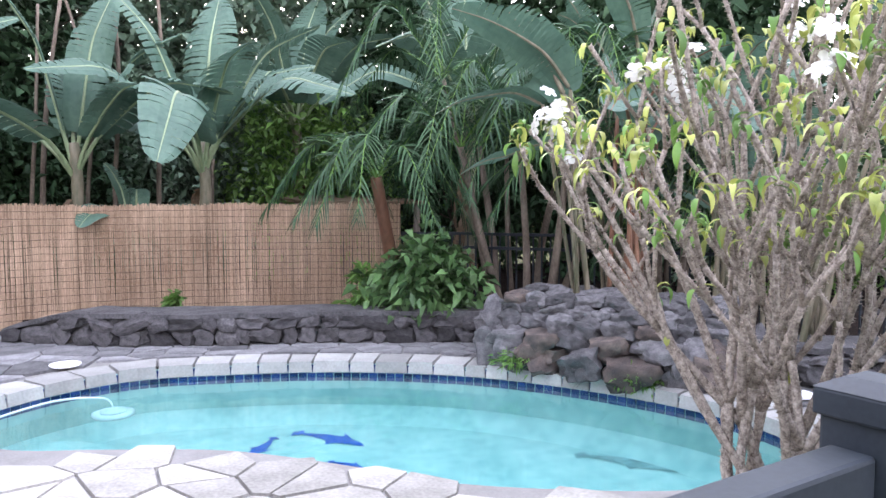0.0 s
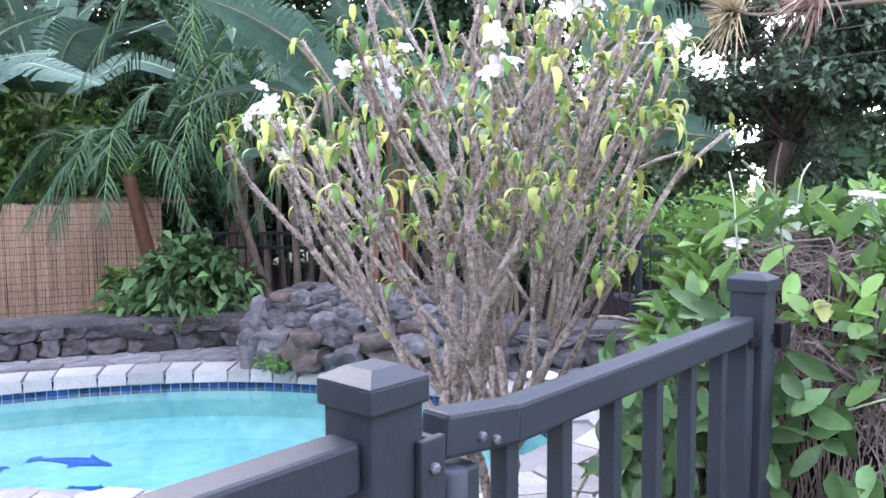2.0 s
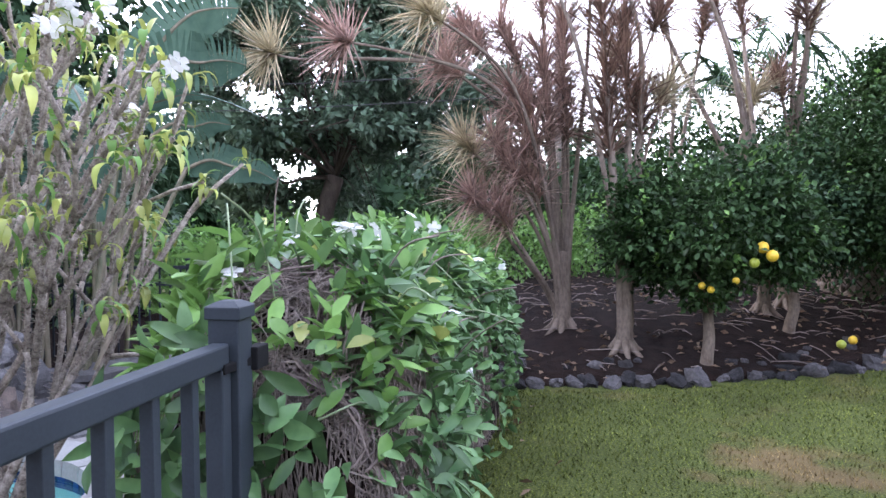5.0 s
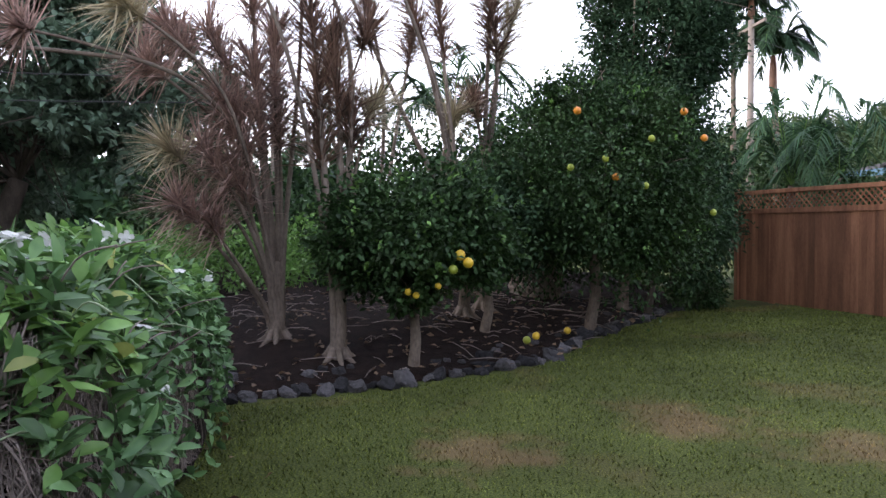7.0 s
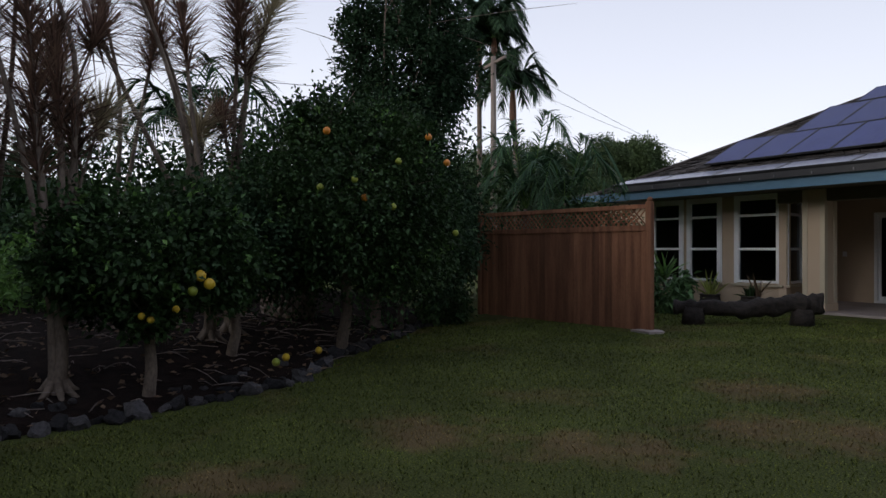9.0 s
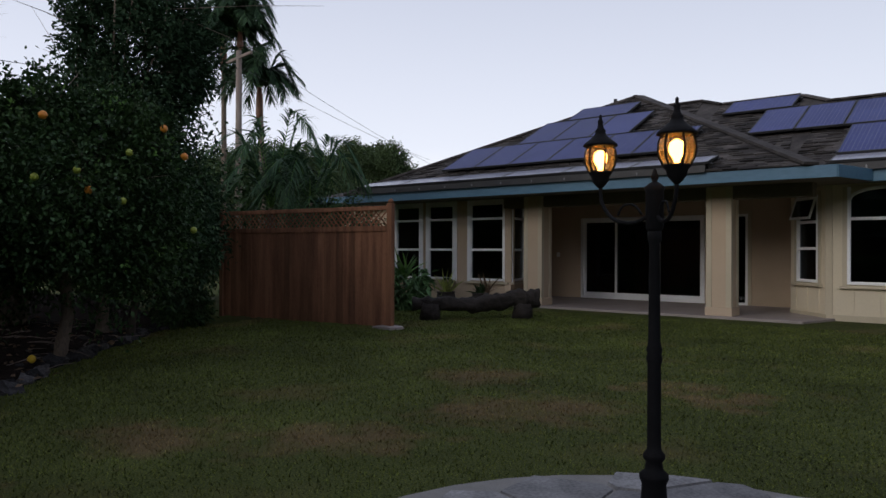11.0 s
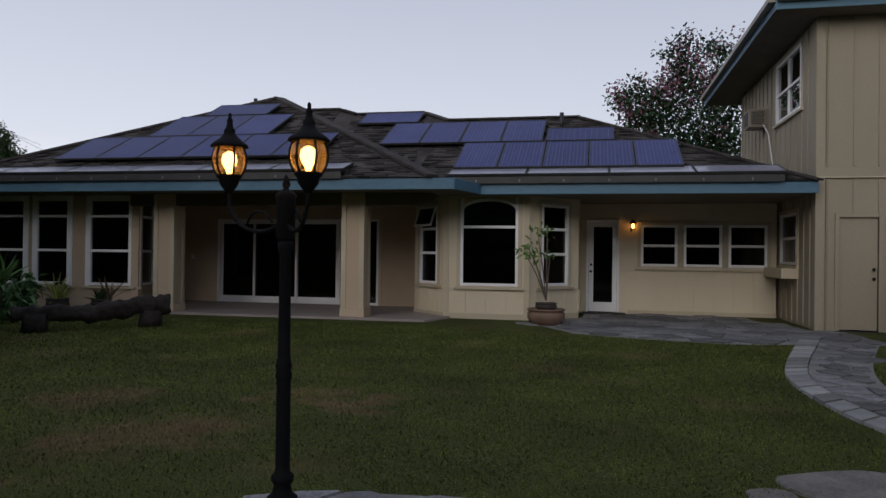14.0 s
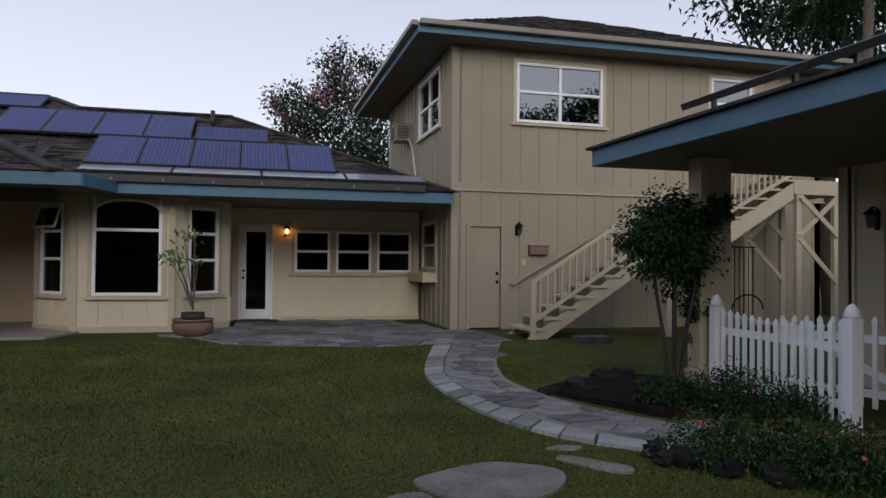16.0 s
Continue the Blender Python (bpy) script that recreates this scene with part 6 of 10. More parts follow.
prof = [(0.105, 0.0), (0.105, 0.05), (0.085, 0.07), (0.075, 0.2), (0.09, 0.23), (0.09, 0.25), (0.06, 0.27), (0.055, 0.31), (0.075, 0.33), (0.075, 0.35), (0.05, 0.37), (0.048, 0.40), (0.046, 0.78), (0.047, 0.80), (0.055, 0.82), (0.055, 0.83), (0.048, 0.85), (0.055, 0.87), (0.048, 0.89), (0.042, 0.91), (0.036, 1.4), (0.05, 1.42), (0.05, 1.45), (0.04, 1.47)]
part("pole", Shape().lathe([(a * 0.72 if b > 0.3 else a * 0.8, b) for a, b in prof], 24), M_BLACK, lamp, "tapered black pole with moulded rings", smooth=True)
part("hub", Shape().lathe([(0.03, 1.46), (0.045, 1.48), (0.045, 1.66), (0.052, 1.68), (0.03, 1.70), (0.012, 1.71), (0.02, 1.73), (0.012, 1.76), (0.003, 1.78)], 20), M_BLACK, lamp, smooth=True)
for hx, hy, hz in ((-0.373, 0.143, 1.726), (0.187, -0.186, 1.695)):
    o = Vector((hx, hy, 0))
    arm = [Vector((0, 0, 1.56)), o * 0.35 + Vector((0, 0, 1.51)), o * 0.72 + Vector((0, 0, 1.53)), o * 0.96 + Vector((0, 0, 1.62)), o + Vector((0, 0, hz))]
    part("arm", Shape().tube(smooth_loop(arm, False, 8), 0.010, 10), M_BLACK, lamp, "curved black arm", smooth=True)
    scroll = [o * 0.22 + Vector((0, 0, 1.55)), o * 0.36 + Vector((0, 0, 1.60)), o * 0.55 + Vector((0, 0, 1.60)), o * 0.66 + Vector((0, 0, 1.55))]
    part("scroll", Shape().tube(smooth_loop(scroll, False, 6), 0.006, 8), M_BLACK, lamp, smooth=True)
    lm = Matrix.Translation((hx, hy, hz))
    lant = part("lantern_base", Shape().lathe([(0.012, -0.02), (0.03, 0.0), (0.045, 0.02), (0.05, 0.045), (0.064, 0.06), (0.064, 0.07)], 20, lm), M_BLACK, lamp, smooth=True)
    part("glass", Shape().lathe([(0.056, 0.07), (0.076, 0.105), (0.082, 0.14), (0.079, 0.175), (0.068, 0.205)], 24, lm), M_LANTERN, lant, "amber glass lantern body", smooth=True)
    for j in range(6):
        a = j * math.pi / 3 + 0.25
        pts = [lm @ Vector((rr * math.cos(a), rr * math.sin(a), zz)) for rr, zz in ((0.060, 0.065), (0.080, 0.105), (0.086, 0.14), (0.083, 0.175), (0.070, 0.21))]
        part("rib", Shape().tube(pts, 0.0055, 6), M_BLACK, lant, smooth=True)
    part("hood", Shape().lathe([(0.074, 0.205), (0.094, 0.21), (0.090, 0.222), (0.06, 0.245), (0.034, 0.27), (0.026, 0.285), (0.03, 0.292), (0.018, 0.31), (0.013, 0.335), (0.017, 0.342), (0.008, 0.36), (0.009, 0.375), (0.002, 0.385)], 24, lm), M_BLACK, lant, "black bell-shaped hood with a finial", smooth=True)
    part("bulb", Shape().lathe([(0.012, 0.075), (0.016, 0.095), (0.032, 0.12), (0.038, 0.145), (0.032, 0.172), (0.008, 0.188)], 16, lm), M_BULB, lant, "glowing warm bulb", smooth=True)

# ---- wall lights ----
def sconce(m, u, z, lit):
    ob = thing("wall_lantern", "small black wall lantern, lit" if lit else "small black wall lantern, unlit", "wall light", m @ Matrix.Translation((u, 0, z)))
    part("backplate", Shape().box(-0.05, -0.02, -0.12, 0.05, 0.0, 0.1), M_BLACK, ob, bevel=0.004)
    part("arm", Shape().tube([(0, -0.01, 0.1), (0, -0.07, 0.14), (0, -0.12, 0.12)], 0.01, 8), M_BLACK, ob)
    part("hood", Shape().lathe([(0.085, 0.06), (0.07, 0.08), (0.02, 0.12), (0.005, 0.14)], 16, Matrix.Translation((0, -0.12, 0))), M_BLACK, ob, smooth=True)
    part("glass", Shape().lathe([(0.04, -0.1), (0.065, 0.06)], 8, Matrix.Translation((0, -0.12, 0))), M_LANTERN if lit else M_GLASS, ob, "amber glass" if lit else "clear glass")
    if lit:
        part("bulb", Shape().lathe([(0.012, -0.05), (0.035, -0.01), (0.03, 0.03), (0.01, 0.05)], 12, Matrix.Translation((0, -0.12, 0))), M_BULB, ob, "glowing bulb", smooth=True)
    return ob


sconce(m_door, 1.15, 2.07, True)
sconce(m_two, 1.36, 2.1, False)
sconce(m_third, 0.55, 1.95, False)
mail = thing("mailbox", "dark brown wall mailbox", "mailbox", m_two @ Matrix.Translation((1.79, 0, 1.7)))
part("box", Shape().box(-0.2, -0.12, -0.1, 0.2, 0.0, 0.07), M_CLAY, mail, bevel=0.008)
part("lid", Shape().box(-0.21, -0.135, 0.07, 0.21, 0.0, 0.09), M_CLAY, mail, bevel=0.004)
bell = part("doorbell", Shape().box(1.46, -0.02, 1.38, 1.53, 0.0, 1.5, m_two), M_CREAM, bevel=0.004)
tagged(bell, "small cream doorbell box beside the door", "doorbell")

# ---- picket gate by the porch ----
pg = thing("picket_fence", "white painted picket fence with a stepped top", "picket fence", kind="structure")
def picket_post(owner, x, y, h, w=0.055):
    s = Shape().box(x - w, y - w, 0.0, x + w, y + w, h)
    post = part("post", s, M_WHITE, owner, "square white post", bevel=0.004)
    part("post_cap", Shape().lathe([(0.062, h), (0.068, h + 0.02), (0.06, h + 0.06), (0.035, h + 0.1), (0.008, h + 0.12)], 16, Matrix.Translation((x, y, 0))), M_WHITE, post, smooth=True)
    part("plinth", Shape().box(x - w - 0.03, y - w - 0.03, 0.0, x + w + 0.03, y + w + 0.03, 0.04), M_WHITE, post, bevel=0.004)


def pickets(owner, a, b, n_, top, z0):
    for i in range(n_):
        t = (i + 0.5) / n_
        x, y = a[0] + (b[0] - a[0]) * t, a[1] + (b[1] - a[1]) * t
        h = top(t)
        d = (Vector(b) - Vector(a)).normalized()
        m = Matrix(((d.x, -d.y, 0, x), (d.y, d.x, 0, y), (0, 0, 1, 0), (0, 0, 0, 1)))
        s = Shape().box(-0.022, -0.012, z0, 0.022, 0.012, h, m)
        s.add([m @ Vector(p) for p in ((-0.03, -0.018, h), (0.03, -0.018, h), (0.03, 0.018, h), (-0.03, 0.018, h), (-0.012, 0, h + 0.055), (0.012, 0, h + 0.055))], [(0, 1, 5, 4), (2, 3, 4, 5), (1, 2, 5), (3, 0, 4), (3, 2, 1, 0)])
        part("picket", s, M_WHITE, owner)
    d = (Vector(b) - Vector(a)).normalized()
    back = Vector((-d.y, d.x)) * 0.028
    for z in (0.25, z0 + 0.63):
        part("rail", Shape().bar((a[0] + back.x, a[1] + back.y, z), (b[0] + back.x, b[1] + back.y, z), 0.032, 0.075), M_WHITE, owner, bevel=0.003)


picket_post(pg, 4.74, 7.52, 0.99)
picket_post(pg, 4.76, 5.72, 0.99)
pickets(pg, (4.74, 7.46), (4.76, 5.78), 15, lambda t: 0.92 - 0.06 * math.sin(math.pi * t), 0.1)
gate2 = thing("picket_gate", "white picket gate standing open behind the fence", "picket gate", kind="structure")
pickets(gate2, (5.15, 7.1), (5.6, 5.75), 11, lambda t: 0.86 + 0.07 * t, 0.12)
part("brace", Shape().bar((5.19, 7.08, 0.85), (5.6, 5.8, 0.25), 0.03, 0.07), M_WHITE, gate2)
picket_post(gate2, 5.64, 5.62, 0.98)
trellis = thing("plant_stand", "black metal rack with bars against the stair wall", "metal rack", (6.42, 9.6, 0.06))
for i in range(6):
    part("bar", Shape().tube([(i * 0.075, 0, 0), (i * 0.075, 0, 1.62)], 0.008, 6), M_BLACK, trellis)
part("top_bar", Shape().tube([(-0.04, 0, 1.62), (0.42, 0, 1.62)], 0.01, 6), M_BLACK, trellis)
part("hoop", Shape().tube([(0.25 + 0.25 * math.cos(a * 0.2), -0.05, 0.75 + 0.2 * math.sin(a * 0.2)) for a in range(17)], 0.012, 6), M_BLACK, trellis)
rug = part("porch_mat", Shape().box(4.75, 4.6, 0.014, 5.9, 5.35, 0.032), M_LOG, bevel=0.005)
tagged(rug, "dark brown mat on the porch floor", "mat")

# ---- pots and log bench ----
def pot(x, y, z, r_, h, label, mat=M_CLAY):
    ob = thing("plant_pot", label, "plant pot", (x, y, z))
    part("bowl", Shape().lathe([(r_ * 0.62, 0), (r_ * 0.78, 0.02), (r_, h * 0.45), (r_ * 0.98, h * 0.75), (r_ * 0.9, h * 0.88), (r_ * 1.0, h * 0.9), (r_ * 1.0, h), (r_ * 0.88, h), (r_ * 0.8, h * 0.8)], 28), mat, ob, smooth=True)
    part("soil", Shape().lathe([(0.01, h * 0.82), (r_ * 0.84, h * 0.82), (r_ * 0.84, h * 0.86), (0.01, h * 0.88)], 20), M_MULCHSHADE, ob)
    return ob


pot(-1.05, 14.0, 0.11, 0.35, 0.30, "wide terracotta bowl pot on the flagstones")
pot(-1.05, 14.0, 0.37, 0.2, 0.15, "small dark pot set in the wide bowl", M_LOG)
pot(-10.05, 13.55, 0.1, 0.2, 0.3, "dark pot under the windows", M_LOG)
pot(-10.95, 13.4, 0.1, 0.22, 0.3, "dark pot with spiky leaves under the windows", M_LOG)
bench = thing("log_bench", "long weathered dark log bench on two log feet", "log bench", (-8.35, 10.9, 0.09))
path = [Vector((-0.75, -0.75, 0.28)), Vector((-0.4, -0.45, 0.30)), Vector((0.0, -0.1, 0.28)), Vector((0.4, 0.3, 0.33)), Vector((0.7, 0.65, 0.37)), Vector((0.95, 0.9, 0.37))]
bp_ = smooth_loop(path, False, 6)
s = Shape().tube(bp_, [0.115 + 0.06 * noise.noise(Vector((i * 0.9, 0, 0))) + 0.06 * (i / len(bp_)) for i in range(len(bp_))], 18)
s.v = [(p[0] + 0.05 * noise.noise(Vector(p) * 6), p[1] + 0.06 * noise.noise(Vector(p) * 6 + Vector((9, 0, 0))), p[2] + 0.06 * noise.noise(Vector(p) * 4 + Vector((0, 9, 0)))) for p in s.v]
part("log", s, M_DARKLOG, bench, smooth=True)
for x, y in ((-0.5, -0.55), (0.72, 0.68)):
    part("foot", Shape().tube([(x, y, -0.02), (x + 0.03, y, 0.30)], [0.2, 0.17], 12), M_DARKLOG, bench, smooth=True)
hose = thing("hose_reel", "dark green garden hose hung by the windows", "garden hose", (-11.4, 14.1, 0.55))
part("coil", Shape().tube([(0.14 * math.cos(a * 0.35), -0.05 - 0.002 * a, 0.14 * math.sin(a * 0.35)) for a in range(60)], 0.014, 6), M_LEAFDARK, hose, smooth=True)
part("bracket", Shape().box(-0.05, -0.06, -0.03, 0.05, 0.08, 0.03), M_BLACK, hose)

# ---- paths ----
LEFT = smooth_loop([Vector(p) for p in ((2.95, 12.6), (2.25, 10.4), (1.95, 9.25), (1.88, 8.4), (1.96, 7.3), (2.2, 6.4), (2.65, 5.78), (3.2, 5.4), (3.9, 5.0), (4.6, 4.8))], False, 4)
RIGHT = smooth_loop([Vector(p) for p in ((4.1, 12.6), (3.25, 10.4), (2.9, 9.2), (2.83, 8.5), (2.97, 7.55), (3.4, 6.65), (3.8, 6.15), (4.2, 5.95), (4.55, 5.82), (4.7, 5.75))], False, 4)
path_poly = [(p.x, p.y) for p in LEFT] + [(p.x, p.y) for p in reversed(RIGHT)]
patio_poly = [(-1.2, 13.9), (-0.5, 12.6), (0.2, 12.28), (1.0, 12.05), (1.9, 11.85), (2.95, 12.1), (4.2, 12.4), (4.1, 14.3), (3.5, 14.4), (3.45, 15.6), (3.0, 15.9), (3.0, 17.05), (-0.4, 17.05), (-0.4, 15.7), (-1.3, 14.7)]
lamp_poly = [(-1.15 + 1.72 * math.cos(a * math.pi / 16), 2.75 + 1.72 * math.sin(a * math.pi / 16)) for a in range(32)]


def paved(name, poly, d, seed, label, category):
    ob = thing(name, label, category, kind="structure")
    xs, ys = [p[0] for p in poly], [p[1] for p in poly]
    gx = scatter(min(xs) - d, min(ys) - d, max(xs) + d, max(ys) + d, d, seed)
    cells = flags(gx, lambda x, y: inside(poly, x, y), d * 1.1, 0.02)
    out = []
    for c in cells:
        for i in range(len(poly)):
            a, b = poly[i], poly[(i + 1) % len(poly)]
            mx_, my_ = (a[0] + b[0]) / 2, (a[1] + b[1]) / 2
            if min(math.hypot(p[0] - mx_, p[1] - my_) for p in c) > 1.2 * d + math.dist(a, b):
                continue
            nx, ny = b[1] - a[1], a[0] - b[0]
            l_ = math.hypot(nx, ny) or 1
            if inside(poly, mx_ + nx / l_ * 0.03, my_ + ny / l_ * 0.03):
                nx, ny = -nx, -ny
            ccx, ccy = sum(p[0] for p in c) / len(c), sum(p[1] for p in c) / len(c)
            if (ccx - a[0]) * nx + (ccy - a[1]) * ny < 0:
                q = clip(c, a[0], a[1], nx, ny)
                if len(q) >= 3:
                    c = q
        out.append(c)
    vs = [(p[0], p[1]) for p in poly]
    area = sum(vs[i - 1][0] * vs[i][1] - vs[i][0] * vs[i - 1][1] for i in range(len(vs)))
    flat = Shape().prism(vs if area > 0 else vs[::-1], lambda x, y: ground_z(x, y) - 0.05, lambda x, y: ground_z(x, y) + 0.010)
    part("mortar_bed", flat, M_MORTAR, ob)
    pave(ob, out, lambda x, y: ground_z(x, y) + 0.026, M_FLAG, 0.04, seed)
    return ob


inner = [(a.lerp(b, 0.27).x, a.lerp(b, 0.27).y) for a, b in zip(LEFT, RIGHT)] + [(p.x, p.y) for p in reversed(RIGHT)]
walkway = paved("path", inner, 0.36, 61, "curved grey flagstone path through the lawn", "path")
r = random.Random(64)
# pale border stones along the path's lawn side
acc = [0.0]
for i in range(len(LEFT) - 1):
    acc.append(acc[-1] + (LEFT[i + 1] - LEFT[i]).length)
border = [a.lerp(b, 0.263) for a, b in zip(LEFT, RIGHT)]
acc2 = [0.0]
for i in range(len(border) - 1):
    acc2.append(acc2[-1] + (border[i + 1] - border[i]).length)
t = 0.0
while t < 0.985:
    t1 = min(1.0, t + r.uniform(0.26, 0.46) / acc[-1])
    quad = [on_line(LEFT, acc, acc[-1] * (t + 0.0008))[0], on_line(LEFT, acc, acc[-1] * (t1 - 0.0008))[0], on_line(border, acc2, acc2[-1] * (t1 - 0.0008))[0], on_line(border, acc2, acc2[-1] * (t + 0.0008))[0]]
    c = sum(quad, Vector((0, 0))) / 4
    loc_ = [(q.x - c.x, q.y - c.y) for q in quad]
    area = sum(loc_[i - 1][0] * loc_[i][1] - loc_[i][0] * loc_[i - 1][1] for i in range(4))
    part("border_stone", Shape().prism(loc_ if area > 0 else loc_[::-1], -0.05, r.uniform(-0.004, 0.006), 0.008), M_BORDER, walkway, at=(c.x, c.y, ground_z(c.x, c.y) + 0.032))
    t = t1

paved("patio", patio_poly, 0.50, 62, "grey flagstone patio before the back door", "patio")
paved("lamp_paving", lamp_poly, 0.48, 63, "round of grey flagstones under the lamp post", "paving")
for poly, lab in (([(0.93, 5.28), (1.12, 5.46), (1.55, 5.64), (1.86, 5.5), (2.0, 5.28), (1.83, 4.95), (1.55, 4.8), (1.1, 4.93)], "large flat grey stepping stone"),
                  ([(2.08, 5.86), (2.25, 5.95), (2.42, 5.88), (2.3, 5.78)], "small grey stepping stone"), ([(2.06, 5.62), (2.2, 5.66), (2.5, 5.3), (2.4, 5.15), (2.2, 5.35)], "narrow grey stepping stone"),
                  ([(0.7, 5.0), (0.85, 5.1), (1.0, 5.05), (0.98, 4.8), (0.75, 4.75)], "small grey stepping stone")):
    cx, cy = sum(p[0] for p in poly) / len(poly), sum(p[1] for p in poly) / len(poly)
    lp = [(p.x - cx, p.y - cy) for p in smooth_loop([Vector(q) for q in poly], True, 4)]
    area = sum(lp[i - 1][0] * lp[i][1] - lp[i][0] * lp[i - 1][1] for i in range(len(lp)))
    st = part("stepping_stone", Shape().prism(lp if area > 0 else lp[::-1], -0.04, 0.014, 0.02), M_STEP, at=(cx, cy, ground_z(cx, cy)))
    tagged(st, lab + " set in the lawn", "stepping stone", "stepping stones")

# ---- mulch bed with its rock edge ----
EDGE = smooth_loop([Vector(p) for p in ((-8.6, -5.5), (-8.3, -3.0), (-7.6, -1.35), (-6.5, -0.75), (-6.42, -0.2), (-6.62, 0.7), (-7.15, 2.05), (-7.75, 2.9), (-9.1, 3.95), (-11.3, 6.3), (-12.6, 7.4), (-14.0, 8.0))], False, 6)


def bed_height(x, y):
    d = min(math.hypot(x - p.x, y - p.y) for p in EDGE)
    s = min(1.0, d / 2.2)
    return 0.05 + 0.33 * s * s * (3 - 2 * s) + 0.02 * noise.noise(Vector((x * 1.7, y * 1.7, 0))) + min(0.6, max(0, d - 3) * 0.08)


nn = len(EDGE)
vs, fs = [], []
K = 26
for p in EDGE:
    for k in range(K):
        t = (k / (K - 1)) ** 1.4
        q = Vector(p).lerp(Vector((-22.0 + 0.1 * p.y, p.y * 0.9 - 1.5)), t)
        vs.append((q.x, q.y, bed_height(q.x, q.y) if k else -0.05))
fs = [(i * K + k, i * K + k + 1, (i + 1) * K + k + 1, (i + 1) * K + k) for i in range(nn - 1) for k in range(K - 1)]
mulch = part("mulch_bed", Shape().add(vs, [tuple(reversed(q)) for q in fs]), M_MULCHSHADE, smooth=True)
tagged(mulch, "raised bed of dark mulch under the trees", "mulch bed", kind="structure")
r = random.Random(71)
lens = [0.0]
for i in range(nn - 1):
    lens.append(lens[-1] + (EDGE[i + 1] - EDGE[i]).length)
d = 0.3
while d < lens[-1] - 0.5:
    p, t = on_line(EDGE, lens, d)
    w = r.uniform(0.10, 0.25) * (0.8 if d > 7 else 1)
    nrm = Vector((-t.y, t.x))
    if nrm.x > 0:
        nrm = -nrm
    q = p + nrm * r.uniform(-0.06, 0.12)
    rk = part("rock", r.choice(BLACKR + BLACKR + LAVA), None, at=Matrix.Translation((q.x, q.y, ground_z(q.x, q.y) + w * 0.2)) @ Matrix.Rotation(r.uniform(0, 6), 4, "Z") @ Matrix.Rotation(r.uniform(-0.5, 0.5), 4, "X") @ Matrix.Rotation(r.uniform(-0.5, 0.5), 4, "Y") @ Matrix.Diagonal((w * 1.25, w, w * 0.75, 1)))
    tagged(rk, "rough lava rock edging the mulch bed", "rock", "bed edging rocks")
    if r.random() < 0.5:
        q = q + nrm * r.uniform(0.2, 0.5)
        w *= r.uniform(0.4, 0.8)
        rk = part("rock", r.choice(BLACKR + LAVA), None, at=Matrix.Translation((q.x, q.y, bed_height(q.x, q.y) + w * 0.15)) @ Matrix.Rotation(r.uniform(0, 6), 4, "Z") @ Matrix.Diagonal((w * 1.2, w, w * 0.8, 1)))
        tagged(rk, "small lava rock lying in the mulch", "rock", "bed edging rocks")
    d += w * 1.0 + 0.05
bed2 = part("shrub_bed", Shape().prism([(2.85, 8.1), (3.05, 7.55), (3.45, 6.75), (3.85, 6.25), (4.5, 5.95), (4.8, 6.0), (4.85, 8.6), (4.4, 8.85), (3.5, 8.6)], -0.05, 0.09, 0.1), M_MULCHSHADE)
tagged(bed2, "dark soil bed beside the path", "planting bed", kind="structure")
for x, y, w in ((3.35, 8.1, 0.3), (3.6, 8.35, 0.24), (3.45, 7.85, 0.2), (4.0, 8.6, 0.34), (3.0, 7.9, 0.2), (4.3, 8.75, 0.3), (2.8, 5.5, 0.2), (2.9, 5.25, 0.24), (3.05, 5.0, 0.22), (2.75, 5.3, 0.16), (3.25, 4.75, 0.22)):
    w *= 0.72
    rk = part("rock", r.choice(BLACKR), None, at=Matrix.Translation((x, y, 0.04 + w * 0.2)) @ Matrix.Rotation(r.uniform(0, 6), 4, "Z") @ Matrix.Diagonal((w * 1.3, w, w * 0.8, 1)))
    tagged(rk, "black lava rock edging the shrub bed", "rock", "shrub bed rocks")
# ---- planting helpers ----
def quick_mesh(name, V, F, material, smooth=False):
    """A mesh from arrays of vertices and triangles."""
    me = bpy.data.meshes.new(name)
    V, F = np.asarray(V, np.float32), np.asarray(F, np.int32)
    me.vertices.add(len(V))
    me.vertices.foreach_set("co", V.ravel())
    me.loops.add(F.size)
    me.loops.foreach_set("vertex_index", F.ravel())
    me.polygons.add(len(F))
    me.polygons.foreach_set("loop_start", np.arange(0, F.size, F.shape[1], dtype=np.int32))
    me.polygons.foreach_set("loop_total", np.full(len(F), F.shape[1], np.int32))
    if smooth:
        me.polygons.foreach_set("use_smooth", np.ones(len(F), bool))
    me.materials.append(material)
    me.update()
    me.validate()
    return me


def unit(a):
    return a / np.maximum(np.linalg.norm(a, axis=1, keepdims=True), 1e-9)


def leaf_arrays(P, D, length, width, g, fold=0.25, droop=0.2):
    """Folded pointed leaves at P along D: arrays of vertices and triangles."""
    n = len(P)
    up = unit(g.normal(size=(n, 3)) * 0.6 + np.array([0, 0, 1.0]))
    S = unit(np.cross(D, up))
    U = np.cross(S, D)
    L = (length * g.uniform(0.7, 1.25, n))[:, None]
    W = (width * g.uniform(0.75, 1.2, n))[:, None]
    mid = P + D * L * 0.5
    V = np.stack([P, mid + S * W / 2 + U * W * fold, P + D * L - np.array([0, 0, 1.0]) * L * droop, mid - S * W / 2 + U * W * fold], 1).reshape(-1, 3)
    i = np.arange(n)[:, None] * 4
    F = np.concatenate([i + np.array([[0, 1, 2]]), i + np.array([[0, 2, 3]])])
    return V, F


